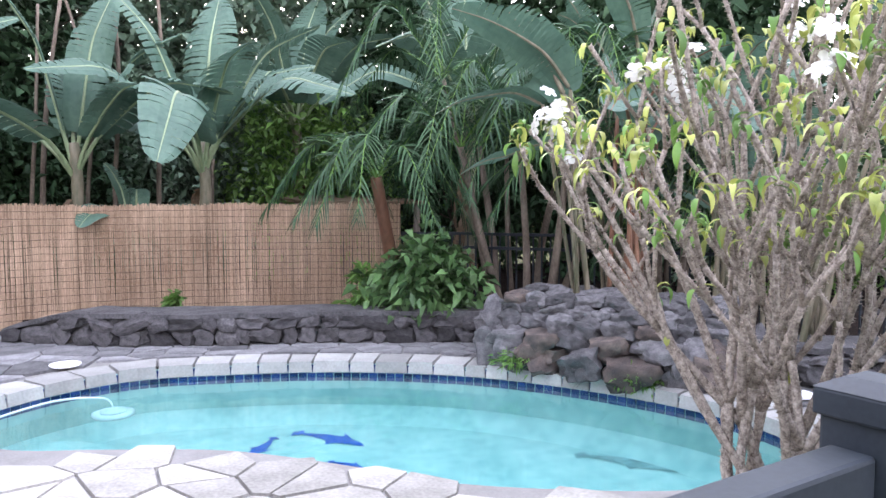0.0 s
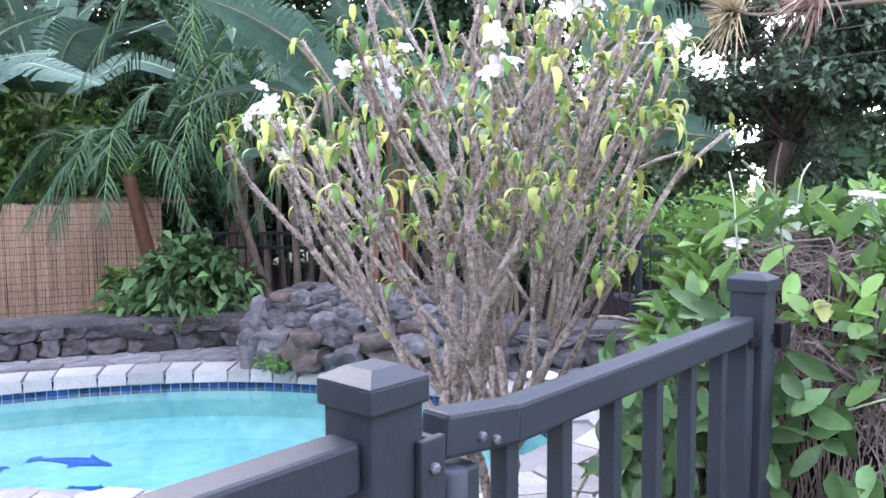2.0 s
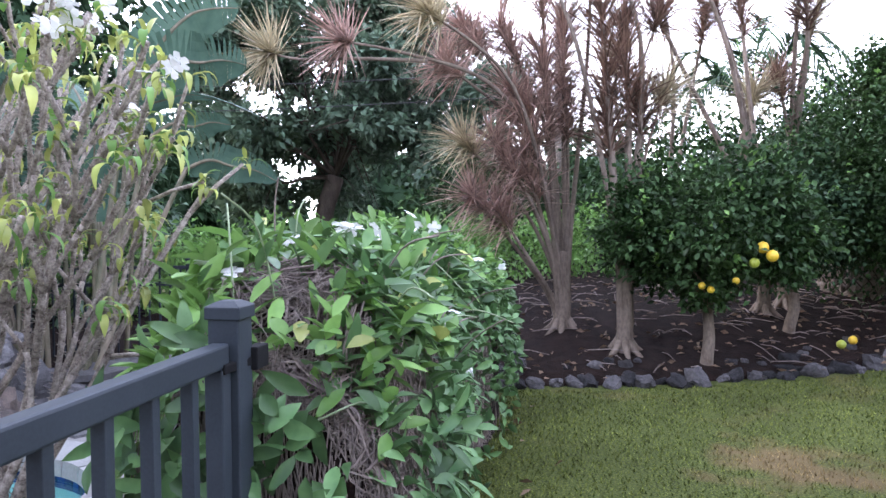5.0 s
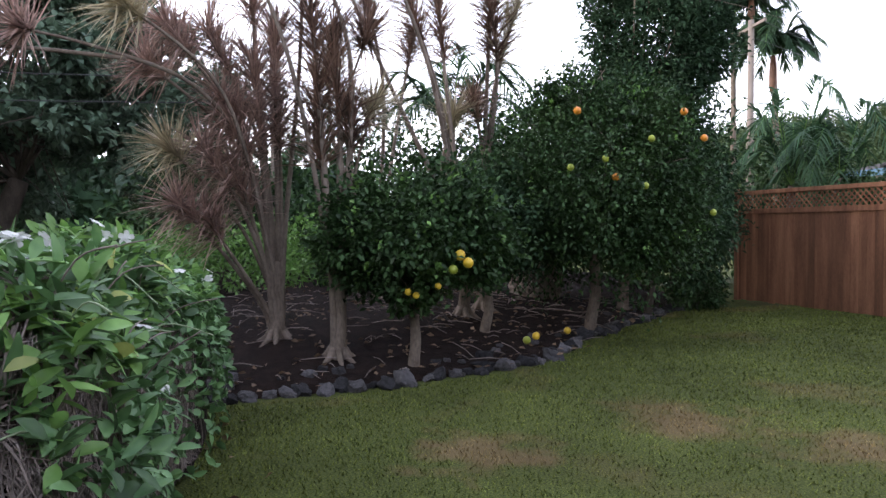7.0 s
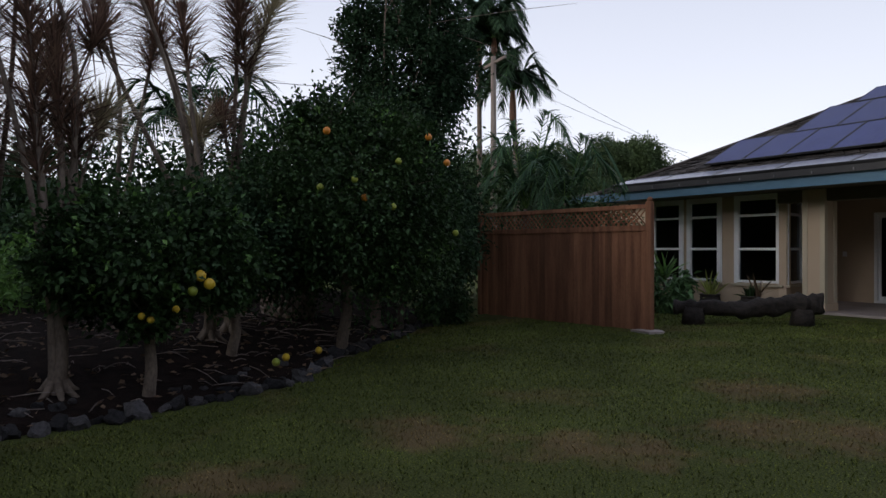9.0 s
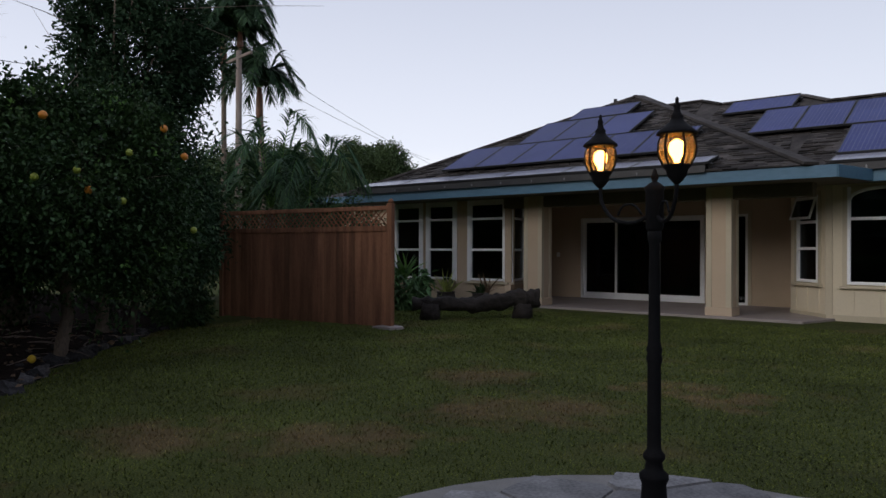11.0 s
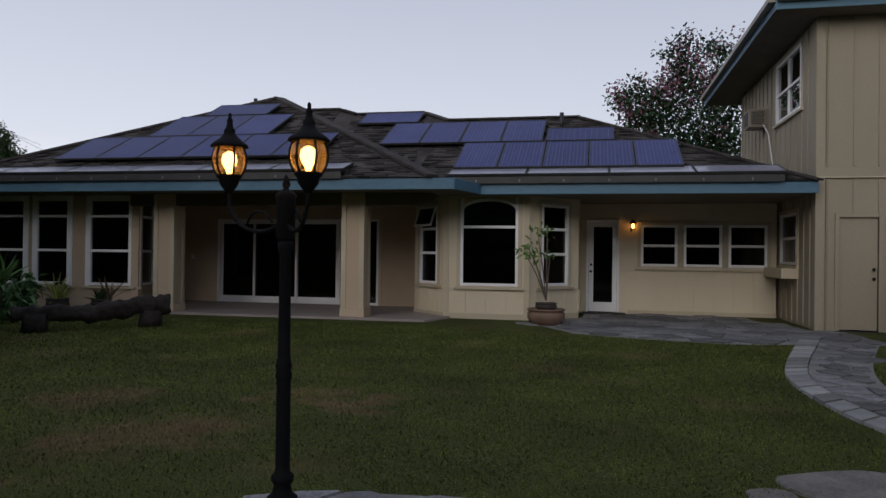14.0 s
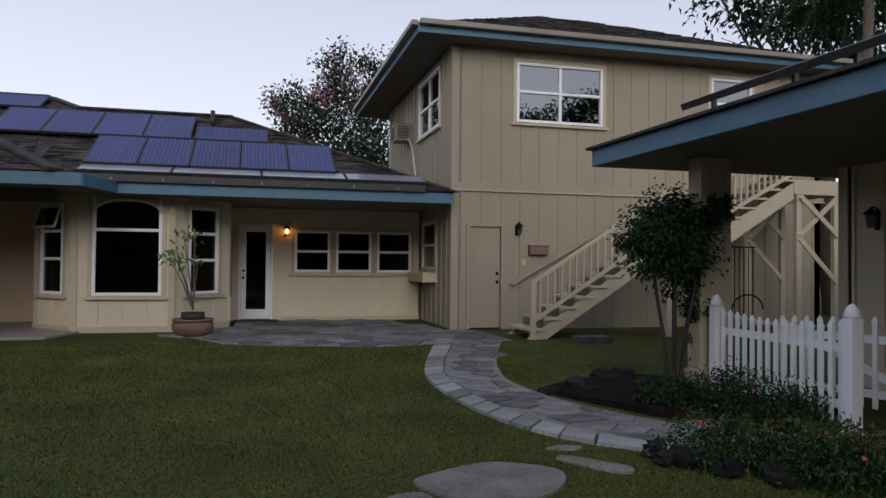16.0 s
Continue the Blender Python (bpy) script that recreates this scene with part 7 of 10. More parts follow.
def long_leaf_arrays(P, D, length, width, g, droop=0.35, k=4):
    """Strap leaves in k lengths that bend over with their own weight."""
    n = len(P)
    S = unit(np.cross(D, g.normal(size=(n, 3)) * 0.3 + np.array([0, 0, 1.0])))
    L = (length * g.uniform(0.7, 1.2, n))[:, None]
    W = (width * g.uniform(0.8, 1.2, n))[:, None]
    V = []
    for j in range(k + 1):
        t = j / k
        c = P + D * L * t - np.array([0, 0, 1.0]) * L * droop * t * t
        w = W * (1 - t) ** 0.6 * 0.5 + 0.0004
        V += [c - S * w, c + S * w]
    V = np.stack(V, 1)
    m = 2 * (k + 1)
    i = np.arange(n)[:, None] * m
    F = []
    for j in range(k):
        a = 2 * j
        F += [i + np.array([[a, a + 1, a + 3]]), i + np.array([[a, a + 3, a + 2]])]
    return V.reshape(-1, 3), np.concatenate(F)


def crown_points(blobs, per, g, shell=0.55, clump=0.16):
    """Leaf places in clumps over a set of ellipsoids (centre, radii), thinner inside, with uneven outlines."""
    Ps, Ds = [], []
    for c, r_, share in blobs:
        c, r_ = np.array(c, float), np.array(r_, float)
        m = max(4, int(per * share / 26))
        d = unit(g.normal(size=(m, 3)))
        rad = shell + (1 - shell) * g.random(m) ** 0.6
        rad *= 1 + 0.22 * np.sin(d[:, 0] * 5.1 + c[0]) * np.sin(d[:, 1] * 4.3 + c[1]) + 0.12 * g.normal(size=m)
        centers = c + d * rad[:, None] * r_
        q = np.repeat(centers, 26, 0)
        dd = np.repeat(d, 26, 0)
        q = q + g.normal(size=q.shape) * (r_.mean() * clump)
        Ps.append(q)
        Ds.append(unit(dd * 0.7 + g.normal(size=q.shape) * 0.8 + np.array([0, 0, -0.1])))
    return np.concatenate(Ps), np.concatenate(Ds)


def limbs(shape, base, tips, r0, g, sag=0.0, n_=8, fork=0.45):
    """A tapered trunk that forks to the given tips."""
    base = Vector(base)
    mean = sum((Vector(t) for t in tips), Vector()) / len(tips)
    split = base.lerp(Vector((base.x * 0.6 + mean.x * 0.4, base.y * 0.6 + mean.y * 0.4, mean.z)), fork)
    pts = [base - Vector((0, 0, 0.1)), base.lerp(split, 0.12), base.lerp(split, 0.5) + Vector((g.normal() * r0 * 0.5, g.normal() * r0 * 0.5, 0)), split]
    shape.tube(smooth_loop(pts, False, 4), [r0 * k for k in np.linspace(1.0, 0.72, 13)], 10)
    shape.v[:10] = [(base.x + (p[0] - base.x) * 1.5, base.y + (p[1] - base.y) * 1.5, p[2]) for p in shape.v[:10]] if len(shape.v) == 130 else shape.v[:10]
    for t in tips:
        t = Vector(t)
        m = split.lerp(t, 0.5) + Vector((g.normal(), g.normal(), g.normal() + 0.3)) * (t - split).length * 0.10
        q = smooth_loop([split, split.lerp(m, 0.5), m, t], False, 4)
        rr = r0 * 0.62 / max(1.0, len(tips) ** 0.35)
        shape.tube(q, [rr * (1 - 0.8 * i / (len(q) - 1)) for i in range(len(q))], 7)
        for _ in range(3):
            k = g.integers(4, len(q) - 1)
            e = q[k] + Vector(g.normal(size=3)) * (t - split).length * 0.28
            shape.tube([q[k], q[k].lerp(e, 0.5) + Vector((0, 0, 0.03)), e], [rr * 0.35, rr * 0.25, rr * 0.08], 5)


def tree(name, label, base, blobs, r0, leaves, leaf_len, leaf_w, leaf_mat, bark, seed, tips=6, group="", shell=0.5, clump=0.16, droop=0.2, fork=0.45, young=0):
    g = np.random.default_rng(seed)
    ob = thing(name, label, "tree", base, group)
    b = Vector(base)
    loc = [((c[0] - b.x, c[1] - b.y, c[2] - b.z), r_, s_) for c, r_, s_ in blobs]
    ends = []
    for k in range(tips):
        c, r_, _ = loc[k % len(loc)]
        d = unit(g.normal(size=(1, 3)))[0]
        ends.append((c[0] + d[0] * r_[0] * 0.55, c[1] + d[1] * r_[1] * 0.55, c[2] + abs(d[2]) * r_[2] * 0.5))
    s = Shape()
    limbs(s, (0, 0, 0), ends, r0, g, fork=fork)
    part("trunk", s, bark, ob, smooth=True)
    P, D = crown_points(loc, leaves, g, shell, clump)
    V, F = leaf_arrays(P, D, leaf_len, leaf_w, g, droop=droop)
    part("crown", quick_mesh("crown", V, F, leaf_mat), None, ob)
    if young:
        d0 = unit(g.normal(size=(young, 3)) + np.array([0.2, -0.1, 0.5]))
        c0, r0_, _ = loc[0]
        P = np.repeat(np.array(c0) + d0 * np.array(r0_) * 1.04, 7, 0) + g.normal(size=(young * 7, 3)) * 0.035
        V, F = leaf_arrays(P, unit(np.repeat(d0, 7, 0) + g.normal(size=P.shape) * 0.6), leaf_len * 0.9, leaf_w * 0.9, g, droop=0.0)
        yl = part("young_foliage", quick_mesh("young_foliage", V, F, M_LEAFBRIGHT), None, ob, "bright yellow-green young leaves")
        yl["kind"] = "stuff"
    return ob


def blade(path, width, g, torn=0.5, fold=0.35, segs=22, roll=0.0):
    """A long paddle leaf over a midrib path, its edges torn into strips."""
    pts = smooth_loop([Vector(p) for p in path], False, segs // (len(path) - 1) + 1)
    n_ = len(pts)
    V, F = [], []
    for side in (-1, 1):
        run = 0.0
        for i in range(n_ - 1):
            t0, t1 = i / (n_ - 1), (i + 1) / (n_ - 1)
            w0, w1 = [width * 0.5 * max(0.02, math.sin(math.pi * min(1, 0.06 + 0.94 * t) ** 0.85)) ** 0.55 for t in (t0, t1)]
            tg = (pts[i + 1] - pts[i]).normalized()
            s = tg.cross(Vector((0, 0, 1)))
            s = s.normalized() * side if s.length > 1e-3 else Vector((side, 0, 0))
            if roll:
                s = Matrix.Rotation(roll, 3, tg) @ s
            u = s.cross(tg) * side
            if u.z < 0 and not roll:
                u = -u
            if g.random() < torn * 0.5:
                run = g.uniform(0.1, 0.6) * torn
            hang = run * (0.6 + 0.4 * g.random())
            gap = 0.06 if run > 0.1 * torn and g.random() < 0.5 else 0.0
            cols = 3
            base = len(V)
            for j in range(cols + 1):
                e = j / cols
                up = fold * math.sin(e * 1.6) * 0.5 - hang * e * e - 0.25 * e * e * fold
                a = pts[i] + s * w0 * e * (1 - 0.15 * hang) + u * w0 * up + tg * gap * e * w0
                b = pts[i + 1] + s * w1 * e * (1 - 0.15 * hang) + u * w1 * up - tg * gap * e * w1
                V += [a, b]
            for j in range(cols):
                F.append((base + 2 * j, base + 2 * j + 1, base + 2 * j + 3, base + 2 * j + 2) if side > 0 else (base + 2 * j, base + 2 * j + 2, base + 2 * j + 3, base + 2 * j + 1))
    return V, F, pts


def paddle_plant(name, label, base, stems, seed, leaf_mat=M_BANANA, stalk=M_STALK, trunk=None, torn=0.22, kind="plant"):
    """A banana-like plant: each stem is (foot, blade start, blade middle, blade end, width)."""
    g = np.random.default_rng(seed)
    ob = thing(name, label, kind, base)
    if trunk:
        h, r0 = trunk
        pts = [Vector((0, 0, -0.1)), Vector((0.02, 0.01, h * 0.35)), Vector((-0.02, 0.02, h * 0.7)), Vector((0, 0, h))]
        q = smooth_loop(pts, False, 6)
        part("stalk", Shape().tube(q, [r0 * (1.25 - 0.45 * i / len(q)) * (1 + 0.06 * g.normal()) for i in range(len(q))], 14), stalk, ob, smooth=True)
        for k in range(9):
            a, z = g.uniform(0, 6.28), g.uniform(0.15, 0.75) * h
            e = Vector((math.cos(a), math.sin(a), 0))
            v, f, _ = blade([e * r0 + Vector((0, 0, z)), e * (r0 + 0.10) + Vector((0, 0, z - 0.15)), e * (r0 + 0.08) + Vector((0, 0, z - 0.5))], 0.16, g, 0.8, segs=8)
            part("dry_sheath", Shape().add(v, f), M_DRYLEAF, ob, "hanging dry brown leaf sheath")
    for foot, a, m, e, w, *turn in stems:
        v, f, pts = blade([a, Vector(a).lerp(Vector(m), 0.5) + Vector((0, 0, 0.06)), m, Vector(m).lerp(Vector(e), 0.5) + Vector((0, 0, 0.03)), e], w, g, torn, roll=turn[0] if turn else g.uniform(-0.5, 0.5))
        lf = part("leaf", Shape().add(v, f), leaf_mat, ob, smooth=False)
        rib = [Vector(foot), Vector(foot).lerp(Vector(a), 0.5) + Vector((0, 0, 0.04)), Vector(a)]
        rp_ = smooth_loop(rib, False, 4) + pts[1:]
        part("midrib", Shape().tube(rp_, [0.028 * (1 - 0.88 * i / (len(rp_) - 1)) * (w / 0.5) ** 0.5 for i in range(len(rp_))], 6), stalk if trunk is None else M_MIDRIB, lf, smooth=True)
    return ob


def frond_arrays(path, n_, llen, lw, g, droop=0.45, vee=0.5):
    """A feather palm leaf: leaflets along both sides of a curved rib."""
    pts = smooth_loop([Vector(p) for p in path], False, 10)
    m = len(pts) - 1
    P, D = [], []
    for i in range(n_):
        t = 0.12 + 0.88 * i / (n_ - 1)
        f = t * m
        k = min(int(f), m - 1)
        c = pts[k].lerp(pts[k + 1], f - k)
        tg = (pts[k + 1] - pts[k]).normalized()
        s = tg.cross(Vector((0, 0, 1)))
        s = s.normalized() if s.length > 1e-3 else Vector((1, 0, 0))
        for sd in (-1, 1):
            d = (s * sd * (1 - 0.55 * t) + tg * (0.45 + 0.55 * t) + Vector((0, 0, vee * (1 - t) * 0.6))).normalized()
            P.append(c)
            D.append(d + Vector(g.normal(size=3)) * 0.05)
    scale = np.array([math.sin(math.pi * (0.14 + 0.8 * (i // 2) / n_)) ** 0.6 for i in range(2 * n_)])
    V, F = long_leaf_arrays(np.array(P), unit(np.array(D)), llen * 1.0, lw, g, droop, 3)
    V = V.reshape(2 * n_, -1, 3)
    c = np.array(P)[:, None, :]
    V = c + (V - c) * scale[:, None, None]
    return V.reshape(-1, 3), F, pts


def palm(name, label, base, stems, seed, llen=0.42, lw=0.028, n_=34, mat=M_PALM, bark=M_BARK, r0=0.05, droop=0.45):
    """A feather palm: each stem is (foot, top, [frond (mid, end), ...]); one stem or a clump."""
    g = np.random.default_rng(seed)
    ob = thing(name, label, "palm", base)
    for foot, top, fronds, rs in stems:
        foot, top = Vector(foot), Vector(top)
        q = smooth_loop([foot, foot.lerp(top, 0.4) + Vector((g.normal(), g.normal(), 0)) * 0.06 * (top - foot).length * 0.3, top], False, 7)
        part("trunk", Shape().tube(q, [rs * (1.2 - 0.4 * i / len(q)) * (1 + 0.05 * (i % 2)) for i in range(len(q))], 10), bark, ob, smooth=True)
        for mid, end in fronds:
            V, F, pts = frond_arrays([top, top + (Vector(mid) - top) * 0.5 + Vector((0, 0, 0.08)), mid, end], n_, llen, lw, g, droop)
            fr = part("frond", quick_mesh("frond", V, F, mat), None, ob)
            part("rib", Shape().tube(pts, [0.012 * (rs / 0.05) ** 0.4 * (1 - 0.85 * i / len(pts)) for i in range(len(pts))], 5), M_LEAFBRIGHT, fr)
    return ob


def fan_fronds(top, n_, reach, rise, drop, g, a0=0.0, a1=6.283):
    """Fronds that spring from a palm's top, rise and hang over."""
    out = []
    for k in range(n_):
        a = a0 + (a1 - a0) * (k + g.uniform(-0.3, 0.3)) / n_
        e = g.uniform(0.7, 1.1)
        up = rise * g.uniform(0.3, 1.2)
        d = Vector((math.cos(a), math.sin(a), 0))
        out.append((Vector(top) + d * reach * 0.55 * e + Vector((0, 0, up)), Vector(top) + d * reach * e + Vector((0, 0, up - drop * g.uniform(0.5, 1.3)))))
    return out


# ---- behind the reed screen ----


def banana_stems(n_, h, length, width, seed, tilt=1.0):
    g = np.random.default_rng(seed)
    out = []
    for k in range(n_):
        a = 2.4 * k + g.uniform(-0.3, 0.3)
        d = Vector((math.cos(a), math.sin(a), 0))
        steep = (0.12, 0.75, 0.45, 1.0, 0.3, 0.9, 0.6)[k % 7] * tilt + g.uniform(-0.08, 0.08)
        l_ = length * g.uniform(0.8, 1.15)
        st = Vector((0, 0, h)) + d * (0.10 + 0.30 * steep) + Vector((0, 0, 0.35 + 0.15 * (1 - steep)))
        mid = st + d * l_ * (0.10 + 0.40 * steep) + Vector((0, 0, l_ * (0.52 - 0.38 * steep)))
        end = mid + d * l_ * (0.20 + 0.22 * steep) + Vector((0, 0, l_ * (0.38 - 0.66 * steep)))
        out.append((Vector((0, 0, h - 0.1)), st, mid, end, width * g.uniform(0.85, 1.2)))
    return out


paddle_plant("banana_plant", "banana plant with large torn green leaves behind the screen", (-0.95, -10.4, 0.0), banana_stems(8, 1.7, 2.2, 0.60, 111, 0.95), 111, trunk=(2.05, 0.075), torn=0.6)
paddle_plant("banana_plant", "tall banana plant with broad upright green leaves", (-2.45, -10.25, 0.0), banana_stems(10, 1.75, 2.5, 0.74, 112, 0.95), 112, trunk=(2.1, 0.08), torn=0.5)
paddle_plant("banana_plant", "young banana plant with low green leaves", (-1.6, -10.2, 0.0), banana_stems(4, 0.75, 0.8, 0.32, 113), 113, trunk=(0.8, 0.05))
paddle_plant("banana_plant", "banana plant with dark green leaves in shade", (-4.7, -12.8, 0.0), banana_stems(10, 2.6, 2.5, 0.8, 114), 114, trunk=(2.8, 0.10), leaf_mat=M_BANANA)
paddle_plant("banana_plant", "banana plant with torn green leaves in shade", (0.9, -11.0, 0.0), banana_stems(9, 2.0, 2.1, 0.55, 115), 115, trunk=(2.2, 0.10))
paddle_plant("banana_plant", "banana plant with torn dark leaves in shade", (-6.2, -9.6, 0.0), banana_stems(10, 2.5, 2.4, 0.75, 116), 116, trunk=(2.7, 0.10))
r = random.Random(120)
for x, y, h, rad, lab in ((-1.55, -11.2, 4.6, 0.035, "pale bare slender trunk"), (-1.25, -11.6, 4.2, 0.03, "pale bare slender trunk"), (-2.15, -11.4, 4.8, 0.035, "pale bare slender trunk"), (-0.7, -11.5, 4.0, 0.04, "grey bare slender trunk"), (-3.1, -12.2, 4.5, 0.03, "grey bare slender trunk"), (-0.55, -11.1, 3.8, 0.03, "grey bare slender trunk")):
    st = part("stem", Shape().tube(smooth_loop([Vector((0, 0, -0.1)), Vector((0.05, 0.02, h * 0.3)), Vector((-0.04, 0.05, h * 0.65)), Vector((r.uniform(-0.3, 0.3), r.uniform(-0.2, 0.2), h))], False, 6), [rad * (1.2 - 0.6 * i / 18) for i in range(19)], 8), M_BARK, at=(x, y, 0.0), smooth=True)
    tagged(st, lab + " among the banana plants", "trunk", "slender trunks")

# dark wood behind everything on the pool's side
# The last two trees stand out of view, added to darken window reflections.
for k, (x, y, h, w, lv) in enumerate(((1.5, -16.0, 6.2, 3.4, 5200), (-2.2, -17.5, 6.8, 3.6, 5600), (-6.0, -16.5, 6.5, 3.6, 5600), (-9.5, -14.0, 6.8, 3.4, 5600), (-11.5, -10.0, 6.2, 3.0, 5000), (5.5, -14.0, 6.0, 3.2, 4200), (9.5, -10.0, 6.0, 3.2, 3600))):
    tree("shade_tree", "tall dark-leaved tree behind the pool garden", (x, y, -0.1),
         [((x, y, h), (w, w, h * 0.33), 1.0), ((x + 1.0, y + 0.6, h * 0.62), (w * 0.8, w * 0.7, h * 0.25), 0.7), ((x - 1.2, y + 0.3, h * 0.42), (w * 0.85, w * 0.7, h * 0.22), 0.7), ((x + 0.3, y + 0.8, h * 0.22), (w * 0.9, w * 0.6, h * 0.16), 0.6)],
         0.22, int(lv * 1.15), 0.27, 0.13, M_FICUS if k in (1, 2) else M_LEAFDARK, M_DARKBARK, 130 + k, 8, "shade trees", shell=0.45, clump=0.17)
for k, (x, y, w, h) in enumerate(((-0.5, -13.2, 1.6, 1.6), (-3.0, -13.6, 1.8, 1.9), (-5.2, -13.0, 1.7, 1.8), (-7.4, -11.8, 1.7, 2.0), (-8.9, -9.6, 1.6, 1.9), (-9.6, -7.2, 1.5, 1.8), (2.2, -13.0, 1.6, 1.8))):
    tree("understorey_shrub", "dense green understorey shrub in shade", (x, y, -0.1), [((x, y, h * 0.75), (w, w * 0.8, h * 0.75), 1.0), ((x + 0.4, y, h * 1.3), (w * 0.7, w * 0.6, h * 0.5), 0.5)], 0.06, 3400, 0.17, 0.08, (M_LEAFDARK, M_FICUS, M_LEAFBRIGHT, M_LEAFDARK)[k % 4], M_DARKBARK, 150 + k, 5, "understorey shrubs", shell=0.4, clump=0.2)

# feather palms behind the waterfall
g1 = np.random.default_rng(160)
stems = []
for k in range(9):
    a = k * 0.7
    fx, fy = 0.35 * math.cos(a) * (0.5 + 0.5 * g1.random()), 0.45 * math.sin(a)
    lean = Vector((math.cos(a), math.sin(a), 0)) * g1.uniform(0.2, 0.9)
    h = g1.uniform(1.3, 2.8)
    top = Vector((fx, fy, 0)) + lean + Vector((0, 0, h))
    stems.append(((fx, fy, -0.1), tuple(top), fan_fronds(top, 6, 1.55, 0.75, 1.0, g1), g1.uniform(0.03, 0.045)))
palm("areca_palm", "clump of green feather palms behind the rock waterfall", (-5.35, -7.15, 0.1), stems, 161, n_=38)
top = Vector((0.55, 0.35, 1.55))
palm("leaning_palm", "leaning palm with a rusty fibrous trunk and drooping fronds", (-4.15, -7.85, 0.05), [((0, 0, -0.1), tuple(top), fan_fronds(top, 12, 1.2, 0.6, 0.95, g1), 0.075)], 162, n_=38, llen=0.36, bark=M_REDSTALK)
stems = []
for k in range(5):
    a = k * 1.3
    h = g1.uniform(1.0, 2.2)
    top = Vector((0.3 * math.cos(a), 0.3 * math.sin(a), h))
    stems.append(((0.15 * math.cos(a), 0.15 * math.sin(a), -0.1), tuple(top), fan_fronds(top, 6, 1.3, 0.7, 0.9, g1), 0.035))
palm("areca_palm", "clump of green feather palms in the planting bed", (-6.4, -5.9, 0.1), stems, 163, n_=34)

# large-leaved heliconia clump with rusty stalks
def heliconia(base, n_, seed, label, hmin=0.9, hmax=2.0, a0=0.0, a1=6.28, ll=1.25, w=0.42, stalk=M_STALK):
    g = np.random.default_rng(seed)
    st = []
    for k in range(n_):
        a = a0 + (a1 - a0) * g.random()
        d = Vector((math.cos(a), math.sin(a), 0))
        h = g.uniform(hmin, hmax)
        f = Vector((g.normal() * 0.15, g.normal() * 0.15, -0.1))
        s0 = f + d * 0.25 + Vector((0, 0, h))
        steep = g.uniform(0.2, 1.0)
        l_ = ll * g.uniform(0.8, 1.2)
        mid = s0 + d * l_ * 0.5 * steep + Vector((0, 0, l_ * 0.42 * (1.1 - steep)))
        e = mid + d * l_ * 0.5 * steep + Vector((0, 0, l_ * (0.4 - 0.6 * steep)))
        st.append((f, s0, mid, e, w * g.uniform(0.8, 1.15)))
    return paddle_plant("heliconia", label, base, st, seed, stalk=stalk, torn=0.25)


heliconia((-5.05, -5.15, 0.1), 8, 171, "heliconia clump with rusty stalks and big paddle leaves", 1.2, 2.3, stalk=M_REDSTALK)
def placed_leaves(name, label, base, leaves, seed, stalk):
    """A paddle-leaved plant whose leaves are given in the world: start, middle, tip, width."""
    b = Vector(base)
    st = []
    for j, (s0, m, e, w, turn) in enumerate(leaves):
        st.append((Vector((0.08 * math.cos(j * 2.2), 0.08 * math.sin(j * 2.2), -0.1)), Vector(s0) - b, Vector(m) - b, Vector(e) - b, w, turn))
    return paddle_plant(name, label, base, st, seed, stalk=stalk, torn=0.2)


placed_leaves("heliconia", "heliconia with long pale green leaves over the waterfall", (-4.75, -5.45, 0.1), (
    ((-4.29, -5.18, 2.30), (-3.81, -5.19, 2.67), (-3.21, -5.37, 2.88), 0.42, 0.7), ((-4.25, -5.21, 2.25), (-4.01, -5.29, 2.57), (-3.74, -5.37, 2.95), 0.55, 1.0), ((-4.11, -5.33, 2.18), (-3.49, -5.30, 2.21), (-2.98, -5.28, 2.02), 0.26, 0.25), ((-4.26, -5.20, 1.80), (-3.64, -5.19, 1.73), (-3.15, -5.17, 1.56), 0.28, 0.4)), 175, M_STALK)
placed_leaves("heliconia", "heliconia with broad arching leaves behind the shrub", (-5.65, -3.85, 0.1), (
    ((-5.74, -3.48, 2.45), (-5.97, -3.10, 3.08), (-6.15, -2.74, 3.18), 0.5, -1.1), ((-5.70, -3.36, 2.58), (-5.92, -2.98, 2.69), (-5.99, -2.60, 2.67), 0.5, -1.1), ((-5.74, -3.29, 2.09), (-5.89, -3.03, 2.17), (-5.94, -2.72, 2.18), 0.36, -0.7), ((-5.78, -3.03, 1.82), (-5.94, -2.72, 1.85), (-6.08, -2.39, 1.73), 0.36, -0.9)), 176, M_STALK)
heliconia((-5.9, -4.7, 0.1), 11, 172, "heliconia clump with broad green leaves behind the rocks", 1.2, 2.4)
heliconia((-6.6, -4.4, 0.1), 10, 173, "heliconia clump with broad green leaves by the fence", 1.3, 2.6)
heliconia((-6.1, -6.4, 0.1), 9, 174, "tall heliconia clump with broad green leaves", 1.8, 3.0, ll=1.4, w=0.42)

# leafy shrub before the reed screen
def shrub(name, label, base, blobs, leaves, ll, lw, mat, seed, bark=M_DARKBARK, group="", shell=0.45, clump=0.2, droop=0.25, r0=0.02):
    ob = tree(name, label, base, blobs, r0, leaves, ll, lw, mat, bark, seed, 7, group, shell, clump, droop, 0.2)
    ob["category"] = "shrub"
    return ob


